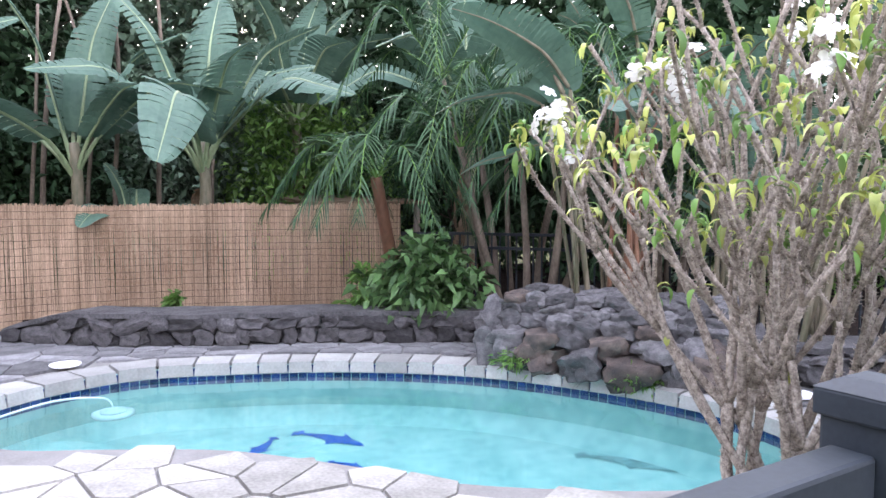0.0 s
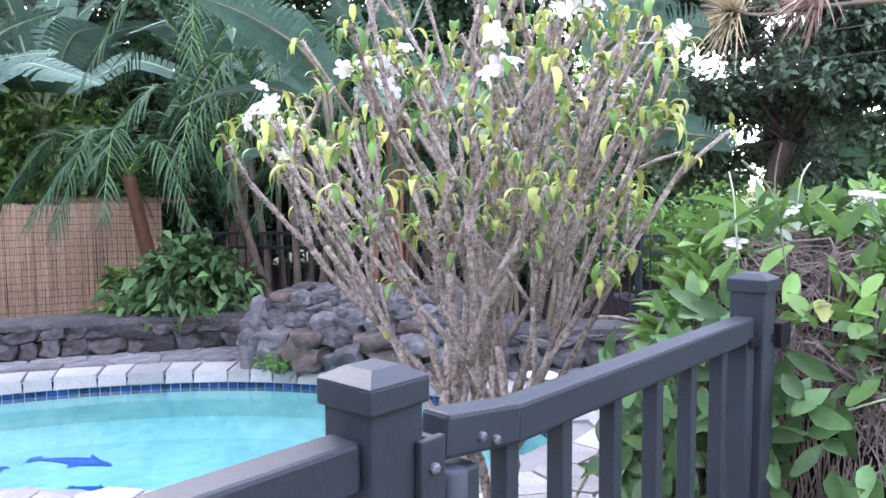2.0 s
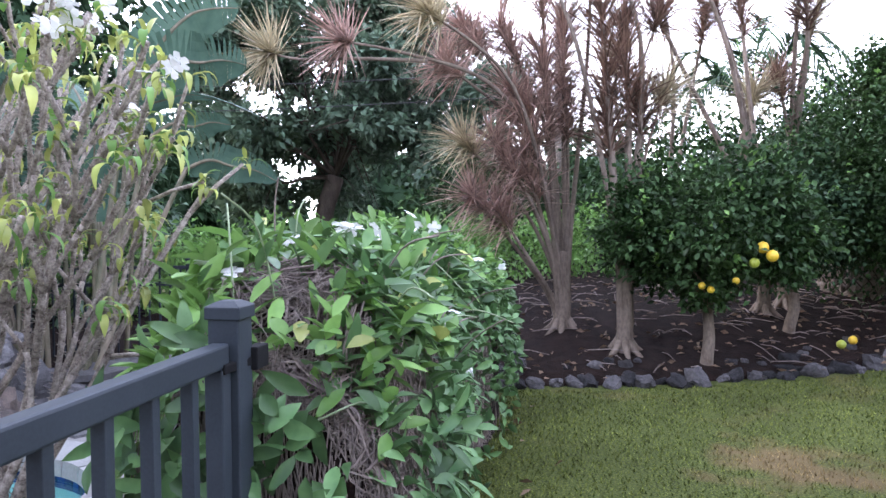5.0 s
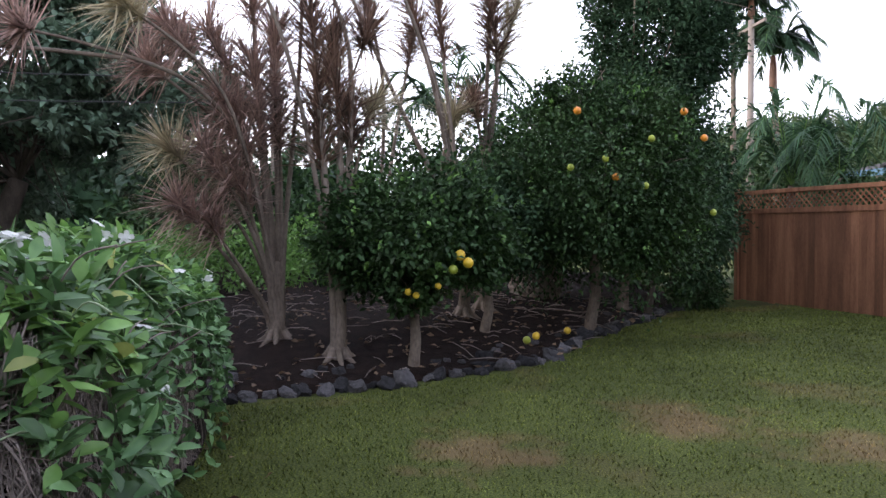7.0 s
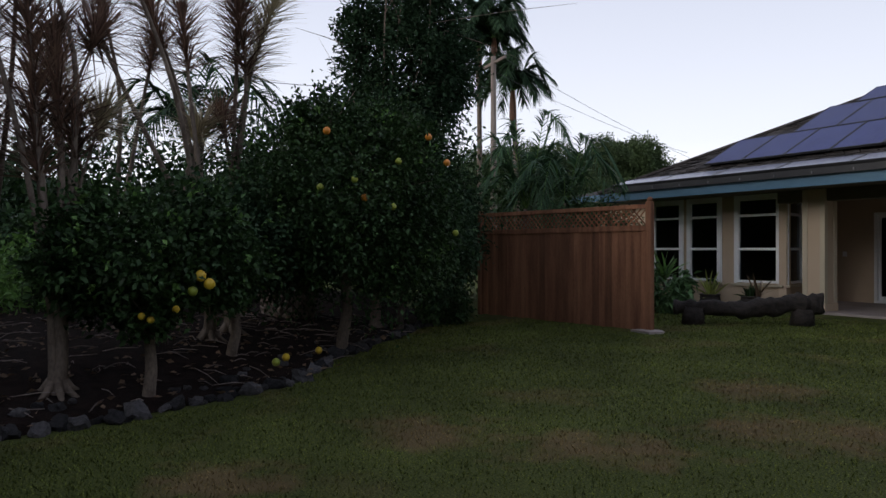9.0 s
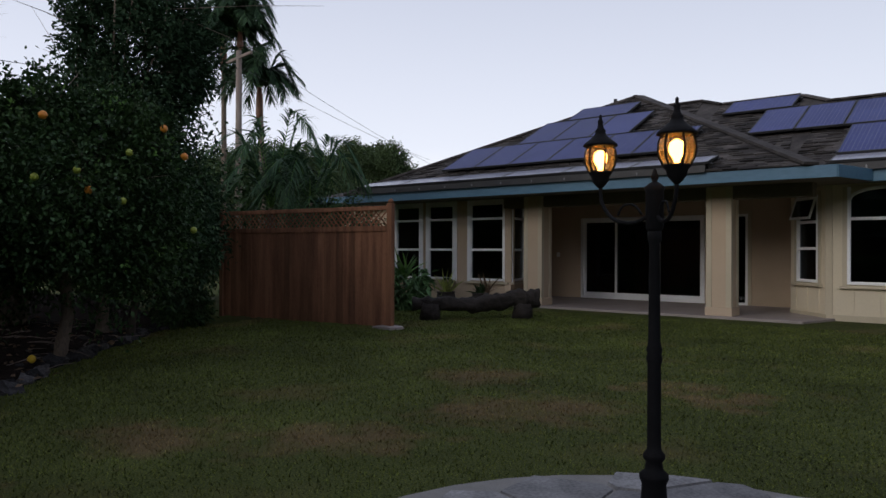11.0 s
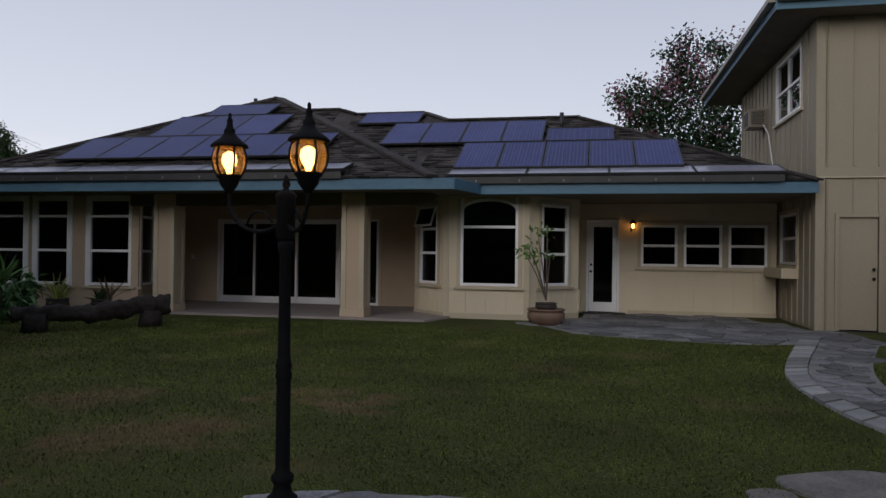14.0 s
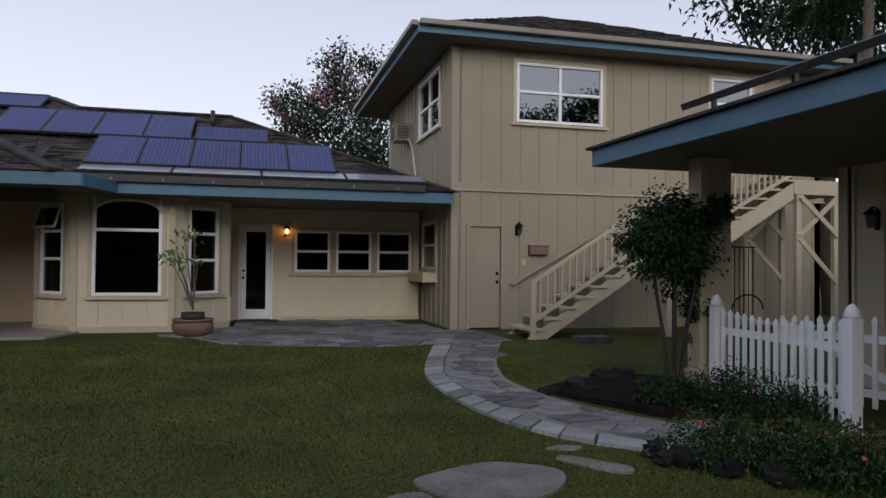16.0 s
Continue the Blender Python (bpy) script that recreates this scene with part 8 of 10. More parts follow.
shrub("hibiscus_shrub", "leafy bright green shrub before the reed screen", (-4.1, -7.05, 0.1), [((-4.1, -7.05, 0.5), (0.5, 0.36, 0.36), 1.0), ((-3.9, -7.2, 0.72), (0.25, 0.2, 0.2), 0.3)], 950, 0.16, 0.085, M_LEAFHEDGE, 181, clump=0.3)
shrub("ginger_shrub", "small bright green shrub before the reed screen", (-3.55, -7.65, 0.1), [((-3.55, -7.65, 0.38), (0.22, 0.2, 0.3), 1.0)], 300, 0.2, 0.05, M_LEAFBRIGHT, 182)
shrub("weed", "small green weed at the foot of the reed screen", (-1.75, -8.7, 0.1), [((-1.75, -8.7, 0.2), (0.12, 0.1, 0.1), 1.0)], 60, 0.12, 0.05, M_LEAFBRIGHT, 183)
shrub("moss_fern", "small ferns growing between the waterfall stones", (-4.1, -5.0, -0.05), [((-3.9, -5.35, -0.02), (0.2, 0.2, 0.06), 1.0), ((-4.35, -4.5, -0.04), (0.2, 0.25, 0.06), 1.0)], 420, 0.07, 0.02, M_LEAFBRIGHT, 184, r0=0.006)

# ---- the bare thorny shrub by the gate ----
g2 = np.random.default_rng(200)
bush = thing("thorny_shrub", "half-bare shrub of thorny grey stems with white flowers", "shrub", (-2.36, -1.93, -0.12))
thorn_P, thorn_D, tipsl = [], [], []


fan_u = Vector((-0.73, 0.68, 0))
fan_v = Vector((-0.68, -0.73, 0))


def stem_run(shape, a, d, length, r0, depth):
    """One stout stem that climbs and forks inside an upturned cone with a domed top."""
    pts = [Vector(a)]
    d = Vector(d).normalized()
    k = max(4, int(length / 0.06))
    for i in range(k):
        p = pts[-1]
        out = Vector((p.x, p.y, 0))
        lim = 0.11 + 0.57 * max(0.0, p.z - 0.55)
        pull = -out.normalized() * 0.30 * (out.length / lim - 1) if out.length > lim else Vector()
        d = (d + Vector(g2.normal(size=3)) * 0.055 + Vector((0, 0, 0.004)) + pull).normalized()
        if d.z < 0.72:
            d = Vector((d.x, d.y, 0)).normalized() * 0.69 + Vector((0, 0, 0.72))
        pts.append(p + d * length / k)
        if pts[-1].z > 2.5 - 0.85 * (out.length / 0.88) ** 2:
            break
    k = len(pts) - 1
    r1 = max(0.0076, r0 * 0.79)
    rr = [(r0 + (r1 - r0) * i / k) * (1 + 0.09 * g2.normal()) for i in range(k + 1)]
    rr[-1] *= 1.18
    shape.tube(pts, rr, 8 if r0 > 0.012 else 6)
    for i in range(k):
        for _ in range(int(210 * length / k)):
            t = g2.random()
            n_ = Vector(g2.normal(size=3))
            tg = (pts[i + 1] - pts[i]).normalized()
            n_ = (n_ - tg * n_.dot(tg)).normalized()
            thorn_P.append(pts[i].lerp(pts[i + 1], t) + n_ * rr[i] * 0.9)
            thorn_D.append(n_ + tg * 0.4)
    end = pts[-1]
    if depth == 0 or end.z > 2.42 - 0.85 * (Vector((end.x, end.y, 0)).length / 0.88) ** 2:
        tipsl.append((end, d, k))
        return
    turn = g2.uniform(0, 6.28)
    ax0 = d.orthogonal().normalized()
    ax1 = d.cross(ax0)
    forks = 3 if depth == 4 or g2.random() < 0.2 else 2
    for j in range(forks):
        an = turn + 6.283 * j / forks + g2.uniform(-0.4, 0.4)
        nd = (d + (ax0 * math.cos(an) + ax1 * math.sin(an)) * g2.uniform(0.32, 0.54) + Vector((0, 0, 0.06))).normalized()
        stem_run(shape, end, nd, length * g2.uniform(0.60, 0.95), r1 * 0.88, depth - 1)


for k in range(7):
    an = k * 2.4
    foot = (fan_u * math.cos(an) + fan_v * math.sin(an)) * (0.03 + 0.02 * math.sqrt(k))
    s = Shape()
    stem_run(s, foot, foot * 1.6 + Vector((0, 0, 1)), (0.62, 0.78, 0.55, 0.70, 0.85, 0.6, 0.74, 0.66, 0.8)[k], (0.027, 0.024, 0.023, 0.026, 0.022, 0.024, 0.022)[k], 4)
    part("stem", s, M_TWIG, bush, "thorny grey stem", smooth=True)
for a, b, rad in ((fan_u * 0.12, fan_u * 0.55 + Vector((0, 0, 0.75)), 0.007), (fan_u * 0.14, fan_u * 0.72 + Vector((0, 0, 0.55)), 0.006), (fan_u * 0.1, fan_u * 0.85 + Vector((0, 0, 0.72)), 0.006)):
    q = smooth_loop([a, a.lerp(b, 0.5) + Vector((0.03, 0.02, -0.04)), b], False, 5)
    part("shoot", Shape().tube(q, rad, 6), M_TWIG, bush, smooth=True)
    tipsl.append((b, Vector((0, 0, 1)), 3))
for e_, r_ in ((Vector((0.53, -0.57, 1.80)), 0.017), (Vector((-0.56, 0.53, 1.64)), 0.016), (Vector((0.30, -0.62, 1.45)), 0.014), (Vector((-0.62, 0.42, 1.95)), 0.015)):
    a_ = e_ * 0.06
    a_.z = 0.45
    s = Shape()
    q = smooth_loop([a_, a_.lerp(e_, 0.33) + Vector((0, 0, -0.03)), a_.lerp(e_, 0.68) + Vector((0, 0, 0.02)), e_], False, 6)
    s.tube(q, [r_ * (1 - 0.5 * i / (len(q) - 1)) * (1 + 0.08 * g2.normal()) for i in range(len(q))], 8)
    for i in range(len(q) - 1):
        for _ in range(16):
            n_ = Vector(g2.normal(size=3)).normalized()
            thorn_P.append(q[i].lerp(q[i + 1], g2.random()) + n_ * r_ * 0.6)
            thorn_D.append(n_)
    for k in (9, 13, 16):
        k = min(k, len(q) - 2)
        f_ = q[k] + (Vector(g2.normal(size=3)) * 0.10 + Vector((0, 0, 0.22)))
        s.tube([q[k], q[k].lerp(f_, 0.5) + Vector((0, 0, 0.01)), f_], [r_ * 0.6, r_ * 0.52, r_ * 0.46], 6)
        tipsl.append((f_, Vector((0, 0, 1)), 3))
    tipsl.append((e_, (e_ - q[-3]).normalized(), 4))
    part("stem", s, M_TWIG, bush, "thorny grey stem", smooth=True)
TP, TD = np.array(thorn_P), unit(np.array(thorn_D))
nT = len(TP)
S_ = unit(np.cross(TD, g2.normal(size=(nT, 3))))
U_ = np.cross(S_, TD)
w_ = 0.0028
V = np.stack([TP + S_ * w_, TP - S_ * w_ * 0.5 + U_ * w_, TP - S_ * w_ * 0.5 - U_ * w_, TP + TD * g2.uniform(0.007, 0.015, nT)[:, None]], 1).reshape(-1, 3)
i_ = np.arange(nT)[:, None] * 4
F = np.concatenate([i_ + np.array([q]) for q in ([0, 1, 3], [1, 2, 3], [2, 0, 3])])
ob = part("thorn_cover", quick_mesh("thorn_cover", V, F, M_TWIG), None, bush, "cover of short grey thorns")
ob["kind"] = "stuff"
# curled leaves at the tips and a few along the stems
LP, LD, GP, GD = [], [], [], []
for e, d, _ in tipsl:
    for j in range(g2.integers(4, 9)):
        dd = (Vector(d) * 0.5 + Vector(g2.normal(size=3)) * 0.6 + Vector((0, 0, 0.45))).normalized()
        (LP if g2.random() < 0.6 else GP).append(e + Vector(g2.normal(size=3)) * 0.012)
        (LD if len(LP) > len(LD) else GD).append(dd)
for j in range(150):
    i = int(g2.integers(0, len(thorn_P)))
    if thorn_P[i].z < 0.9 + 0.7 * g2.random() and g2.random() < 0.85:
        continue
    dd = (Vector(thorn_D[i]) * Vector((1, 1, 0.3)) + Vector(g2.normal(size=3)) * 0.3 + Vector((0, 0, 0.35))).normalized()
    (LP if g2.random() < 0.55 else GP).append(thorn_P[i])
    (LD if len(LP) > len(LD) else GD).append(dd)


def curled(P, D, length, width, g, k=6):
    """Strap leaves that curl right over."""
    V, F = [], []
    for p, d in zip(P, D):
        p, d = Vector(p), Vector(d)
        s = d.cross(Vector((0, 0, 1)))
        s = s.normalized() if s.length > 1e-3 else Vector((1, 0, 0))
        L, W = length * g.uniform(0.5, 1.35), width * g.uniform(0.7, 1.25)
        curl = g.uniform(0.25, 0.6)
        bend = Vector((d.x, d.y, 0)).normalized() * -0.5 + Vector((0, 0, -1)) if abs(d.z) < 0.98 else Vector((0, 0, -1))
        b = len(V)
        c = p.copy()
        dirv = d.copy()
        for j in range(k + 1):
            t = j / k
            w = W * (math.sin(math.pi * (0.06 + 0.92 * t)) ** 1.15) * 0.5
            u = s.cross(dirv)
            V += [c - s * w + u * w * 0.35, c, c + s * w + u * w * 0.35]
            dirv = (dirv + (bend if j > 2 else Vector((0, 0, -0.6))) * curl * 1.4).normalized()
            c = c + dirv * L / k
        for j in range(k):
            a = b + 3 * j
            F += [(a, a + 3, a + 4), (a, a + 4, a + 1), (a + 1, a + 4, a + 5), (a + 1, a + 5, a + 2)]
    return [tuple(v) for v in V], F


for P, D, mt, lab in ((LP, LD, M_LEAFYELLOW, "curled yellow-green leaves"), (GP, GD, M_LEAFBRIGHT, "curled green leaves")):
    V, F = curled(P, D, 0.086, 0.023, g2)
    ob = part("foliage", quick_mesh("foliage", V, F, mt, True), None, bush, lab)
    ob["kind"] = "stuff"


def flower(s, c, d, size, g):
    """Five round petals."""
    d = Vector(d).normalized()
    a = d.orthogonal().normalized()
    b = d.cross(a)
    for j in range(5):
        an = j * 1.2566 + g.uniform(-0.1, 0.1)
        e = a * math.cos(an) + b * math.sin(an)
        f_ = d.cross(e)
        pts = [c, c + e * size * 0.5 + f_ * size * 0.34 + d * size * 0.12, c + e * size + d * size * 0.02, c + e * size * 0.5 - f_ * size * 0.34 + d * size * 0.12]
        pts.insert(2, c + e * size * 0.88 + f_ * size * 0.30)
        pts.insert(4, c + e * size * 0.88 - f_ * size * 0.30)
        s.add(pts, [tuple(range(6))])


tops = sorted(tipsl, key=lambda q: -q[0].z)
front = [q for q in tops if 1.8 < q[0].z < 2.2 and Vector((q[0].x, q[0].y)).dot(Vector((0.78, 0.62))) > -0.1]
picks = front[::max(1, len(front) // 8)] + [q for q in tipsl if (q[0] - Vector((0.53, -0.57, 1.80))).length < 0.12]
for e, d, _ in picks:
    for j in range(g2.integers(4, 7)):
        s = Shape()
        flower(s, e + Vector(g2.normal(size=3)) * 0.04 + Vector((0, 0, 0.02)), Vector(g2.normal(size=3)) * 0.6 + Vector((0.5, 0.4, 0.5)), 0.036, g2)
        part("flower", s, M_PETAL, bush, "white five-petalled flower")

# ---- hedge of climbers over the fence ----
g3 = np.random.default_rng(300)
hedge = thing("climber_hedge", "thick hedge of glossy climber over dead vine stems", "hedge", (0, 0, 0))
HX0, HX1 = -1.95, -6.1


def hedge_surface(u, a):
    """A point on the hedge: u along it, a from its lawn foot (0) over the top to its pool foot (1)."""
    x = HX0 + (HX1 - HX0) * u
    h = 1.20 + 0.12 * math.sin(u * 5) + 0.06 * math.sin(u * 17) - 0.10 * (u < 0.04)
    half = 0.38 + 0.06 * math.sin(u * 9 + 1)
    ang = math.pi * a
    half *= 0.55 + 0.45 * min(1.0, u * 4) if a > 0.5 else 1.0
    y = -0.86 + half * math.copysign(abs(math.cos(ang)) ** 0.6, math.cos(ang))
    z = h * (math.sin(ang) ** 0.5 if 0 < a < 1 else 0)
    return Vector((x, y, z - 0.05))


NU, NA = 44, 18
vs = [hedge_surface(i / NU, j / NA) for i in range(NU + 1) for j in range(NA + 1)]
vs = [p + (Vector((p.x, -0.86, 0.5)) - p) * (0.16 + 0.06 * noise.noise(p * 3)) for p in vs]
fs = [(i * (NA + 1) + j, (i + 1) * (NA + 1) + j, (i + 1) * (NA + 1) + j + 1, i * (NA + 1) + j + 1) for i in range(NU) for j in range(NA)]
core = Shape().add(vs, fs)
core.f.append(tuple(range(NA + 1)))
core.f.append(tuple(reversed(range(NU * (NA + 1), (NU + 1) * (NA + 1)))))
# Solid core, coloured dark in place of the shade inside the hedge.
part("core", core, M_MULCHSHADE, hedge)
E0 = [Vector((HX0 + 0.02 + g3.uniform(-0.04, 0.03), -0.86 + 0.40 * g3.uniform(-0.55, 1), 0)) for _ in range(520)]
vines = Shape()
for k in range(2900):
    u = g3.random() ** 1.3 * 0.62
    a = g3.uniform(0.10, 0.66)
    p = hedge_surface(u, a)
    pts = [p]
    uu, aa = u, a
    for j in range(6):
        uu = min(max(uu + g3.normal() * 0.012, 0.0), 1)
        aa = min(max(aa + g3.uniform(-0.075, 0.01), 0.01), 0.98)
        q = hedge_surface(uu, aa)
        pts.append(q + (Vector((q.x, -0.86, 0.5)) - q) * g3.uniform(-0.04, 0.17))
    pts[0] = pts[0] + (Vector((pts[0].x, -0.86, 0.5)) - pts[0]) * 0.05
    vines.tube(smooth_loop(pts, False, 2), g3.uniform(0.0009, 0.0022) if k % 9 else 0.0034, 4, False)
for e in E0:
    z1 = 1.15 * math.sqrt(max(0.05, 1 - ((e.y + 0.86) / 0.44) ** 2)) * g3.uniform(0.6, 1.0)
    vines.tube(smooth_loop([Vector((e.x, e.y, z1)), Vector((e.x + g3.normal() * 0.02, e.y + g3.normal() * 0.05, z1 * 0.6)), Vector((e.x + g3.normal() * 0.02, e.y + g3.normal() * 0.06, z1 * 0.25)), Vector((e.x, e.y + g3.normal() * 0.06, 0))], False, 3), g3.uniform(0.001, 0.0024), 4, False)
ob = part("vines", vines, M_DEADVINE, hedge, "tangle of dead grey-brown vine stems")
ob["kind"] = "stuff"


for k in range(26):
    u, a = g3.uniform(0.0, 0.45), g3.uniform(0.15, 0.55)
    p = hedge_surface(u, a)
    nrm = (p - Vector((p.x, -0.86, 0.45))).normalized()
    d = (nrm * 0.5 + Vector(g3.normal(size=3)) * 0.6).normalized()
    l_ = g3.uniform(0.15, 0.4)
    q = smooth_loop([p - nrm * 0.05, p + nrm * 0.05 + d * l_ * 0.4, p + nrm * 0.05 + d * l_ + Vector((0, 0, -0.08))], False, 5)
    part("runner", Shape().tube(q, 0.0028, 5), M_MIDRIB if k % 2 else M_DEADVINE, hedge, "long trailing runner", smooth=True)


def oval_leaves(P, D, N, length, width, g):
    """Broad oval leaves with a folded midrib, six points a side."""
    prof = [(0.0, 0.03), (0.15, 0.50), (0.38, 0.98), (0.62, 0.92), (0.85, 0.46), (1.0, 0.0)]
    n_ = len(P)
    S = unit(np.cross(D, N))
    U = np.cross(S, D)
    L = (length * g.uniform(0.65, 1.25, n_))[:, None]
    W = (width * g.uniform(0.8, 1.2, n_))[:, None]
    bend = g.uniform(0.0, 0.35, n_)[:, None]
    V = []
    for t, w in prof:
        c = P + D * L * t - U * L * bend * t * t
        V += [c - S * W * w / 2 + U * W * w * 0.20, c, c + S * W * w / 2 + U * W * w * 0.20]
    V = np.stack(V, 1)
    m = V.shape[1]
    i = np.arange(n_)[:, None] * m
    F = []
    for j in range(len(prof) - 1):
        a = 3 * j
        F += [i + np.array([q]) for q in ([a, a + 3, a + 4], [a, a + 4, a + 1], [a + 1, a + 4, a + 5], [a + 1, a + 5, a + 2])]
    return V.reshape(-1, 3), np.concatenate(F)


def hedge_leaves(count, u0, u1, a_of, length, width, off, mat, lab):
    P, D, N = [], [], []
    while len(P) < count:
        u, a = u0 + (u1 - u0) * g3.random(), a_of()
        p = hedge_surface(u, a)
        nrm = (p - Vector((p.x, -0.86, 0.45))).normalized()
        if noise.noise(Vector((u * 16, a * 7, 2.0))) < -0.12 and u < 0.6 and g3.random() < 0.85:
            continue
        P.append(p + nrm * (g3.uniform(-0.06, 0.06) + off))
        D.append(nrm * 0.5 + Vector(g3.normal(size=3)) * 0.7 + Vector((0, 0, -0.15)))
        N.append(nrm + Vector(g3.normal(size=3)) * 0.35 + Vector((0, 0, 0.3)))
    V, F = oval_leaves(np.array(P), unit(np.array(D)), unit(np.array(N)), length, width, g3)
    ob = part("foliage", quick_mesh("foliage", V, F, mat, True), None, hedge, lab)
    ob["kind"] = "stuff"


hedge_leaves(900, 0.0, 0.5, lambda: g3.beta(1.1, 2.6), 0.105, 0.04, 0.03, M_LEAFHEDGE, "large glossy dark green leaves")
hedge_leaves(560, 0.0, 0.5, lambda: g3.uniform(0.2, 0.8), 0.105, 0.04, 0.05, M_LEAFBRIGHT, "large glossy bright green leaves")
hedge_leaves(3600, 0.38, 1.0, lambda: g3.beta(1.4, 1.6), 0.075, 0.042, 0.03, M_LEAFHEDGE, "dense smaller green leaves")
hedge_leaves(1500, 0.42, 1.0, lambda: g3.uniform(0.25, 0.8), 0.07, 0.04, 0.05, M_LEAFBRIGHT, "bright green young leaves")
hedge_leaves(300, 0.0, 0.12, lambda: g3.uniform(0.45, 1.0), 0.12, 0.045, 0.04, M_LEAFBRIGHT, "large bright leaves behind the gate post")
P, D, N = [], [], []
for k in range(420):
    y = -0.86 + 0.46 * g3.uniform(-0.6, 1)
    z = 1.15 * math.sqrt(max(0.05, 1 - ((y + 0.86) / 0.5) ** 2)) * g3.random() ** 0.8
    P.append((HX0 + 0.08 + g3.uniform(-0.03, 0.06), y, z))
    D.append((0.45 + 0.3 * g3.normal(), g3.normal() * 0.7, g3.normal() * 0.6 - 0.2))
    N.append((1.0, 0.3 * g3.normal(), 0.4 + 0.3 * g3.normal()))
V, F = oval_leaves(np.array(P), unit(np.array(D)), unit(np.array(N)), 0.10, 0.038, g3)
ob = part("foliage", quick_mesh("foliage", V, F, M_LEAFHEDGE, True), None, hedge, "large glossy leaves at the hedge's end")
ob["kind"] = "stuff"
hedge_leaves(420, 0.02, 0.5, lambda: g3.uniform(0.1, 0.5), 0.095, 0.04, 0.03, M_LEAFHEDGE, "glossy green leaves over the dead vines")
hedge_leaves(380, 0.0, 0.45, lambda: g3.uniform(0.0, 0.4), 0.085, 0.038, 0.02, M_LEAFHEDGE, "small dark green leaves low on the hedge")
hedge_leaves(26, 0.0, 0.6, lambda: g3.uniform(0.1, 0.6), 0.11, 0.05, 0.08, M_LEAFYELLOW, "a few yellow leaves")
for u, a in ((0.12, 0.42), (0.16, 0.5), (0.13, 0.45), (0.45, 0.4), (0.22, 0.2), (0.30, 0.14), (0.55, 0.3), (0.8, 0.3), (0.9, 0.35), (0.06, 0.55), (0.38, 0.45)):
    s = Shape()
    p = hedge_surface(u, a)
    nrm = (p - Vector((p.x, -0.86, 0.45))).normalized()
    for j in range(g3.integers(2, 6)):
        s = Shape()
        flower(s, p + nrm * 0.09 + Vector(g3.normal(size=3)) * 0.04, nrm + Vector(g3.normal(size=3)) * 0.4, 0.035, g3)
        part("flower", s, M_PETAL, hedge, "white waxy flower")

# ---- trees in the mulch bed ----
def dracaena(name, label, base, stems, seed, group="dracaenas", leaf_mat=M_DRAC):
    """Bare pale stems with long plumes of narrow leaves: each stem is (points, plume length)."""
    g = np.random.default_rng(seed)
    ob = thing(name, label, "dracaena", base, group)
    for pts, plume, rad, pale in stems:
        q = smooth_loop([Vector(p) for p in pts], False, 7)
        part("stem", Shape().tube(q, [rad * (1.25 - 0.75 * i / len(q)) for i in range(len(q))], 9), M_BARK, ob, smooth=True)
        L = [0.0]
        for i in range(len(q) - 1):
            L.append(L[-1] + (q[i + 1] - q[i]).length)
        m = int(190 + 250 * plume)
        P, D = [], []
        for j in range(m):
            d = max(0.0, L[-1] - plume * g.random() ** 1.2)
            p, t = on_line(q, L, d)
            a = Vector(g.normal(size=3))
            a = (a - t * a.dot(t)).normalized()
            back = (L[-1] - d) / max(plume, 0.1)
            P.append(p)
            D.append(a * g.uniform(0.6, 1.0) + t * ((1.15 - 0.75 * back) * g.uniform(0.5, 1.2) if plume > 0.6 else g.uniform(-0.25, 1.3)))
        V, F = long_leaf_arrays(np.array(P), unit(np.array(D)), 0.50, 0.0155, g, 0.12, 3)
        part("plume", quick_mesh("plume", V, F, M_DRACPALE if pale else leaf_mat), None, ob, "spiky plume of straw-coloured leaves" if pale else "spiky plume of pinkish-brown leaves" if leaf_mat is M_DRAC else "spiky plume of dark brown leaves")
    part("trunk", Shape().tube(smooth_loop([Vector((0, 0, -0.1)), Vector((0.01, 0, 0.12)), Vector((0, 0.02, 0.4)), Vector((0.01, 0.01, 0.85))], False, 5), [0.12, 0.115, 0.105, 0.095, 0.088, 0.084, 0.08, 0.078, 0.075, 0.072, 0.07, 0.068, 0.065, 0.06, 0.055, 0.045], 12), M_BARK, ob, "stout pale trunk", smooth=True)
    for k in range(7):
        roots = Shape()
        a = k * 0.9 + g.uniform(-0.2, 0.2)
        d = Vector((math.cos(a), math.sin(a), 0))
        roots.tube([Vector((0, 0, 0.2)), d * 0.12 + Vector((0, 0, 0.05)), d * 0.3 + Vector((0, 0, -0.06))], [0.05, 0.035, 0.012], 6)
        part("root", roots, M_BARK, ob, smooth=True)
    return ob


def at_z(x, y):
    return bed_height(x, y) - 0.04


def stem_to(base, top, lean, plume, rad, pale=False, low=0.0):
    """A stem from its foot to a head given in the world, bowed out by lean."""
    b, t = Vector(base), Vector(top)
    d = t - b
    flat = Vector((d.x, d.y, 0))
    p1 = flat * 0.12 + Vector((0, 0, d.z * 0.26)) + lean * 0.15
    p2 = flat * 0.66 + Vector((0, 0, d.z * 0.68)) + lean
    side = Vector((0.045 * math.sin(t.x * 37 + t.z * 11), 0.045 * math.cos(t.x * 29 + t.z * 17), 0))
    return ([side, p1 + side, p2, d], plume, rad, pale)


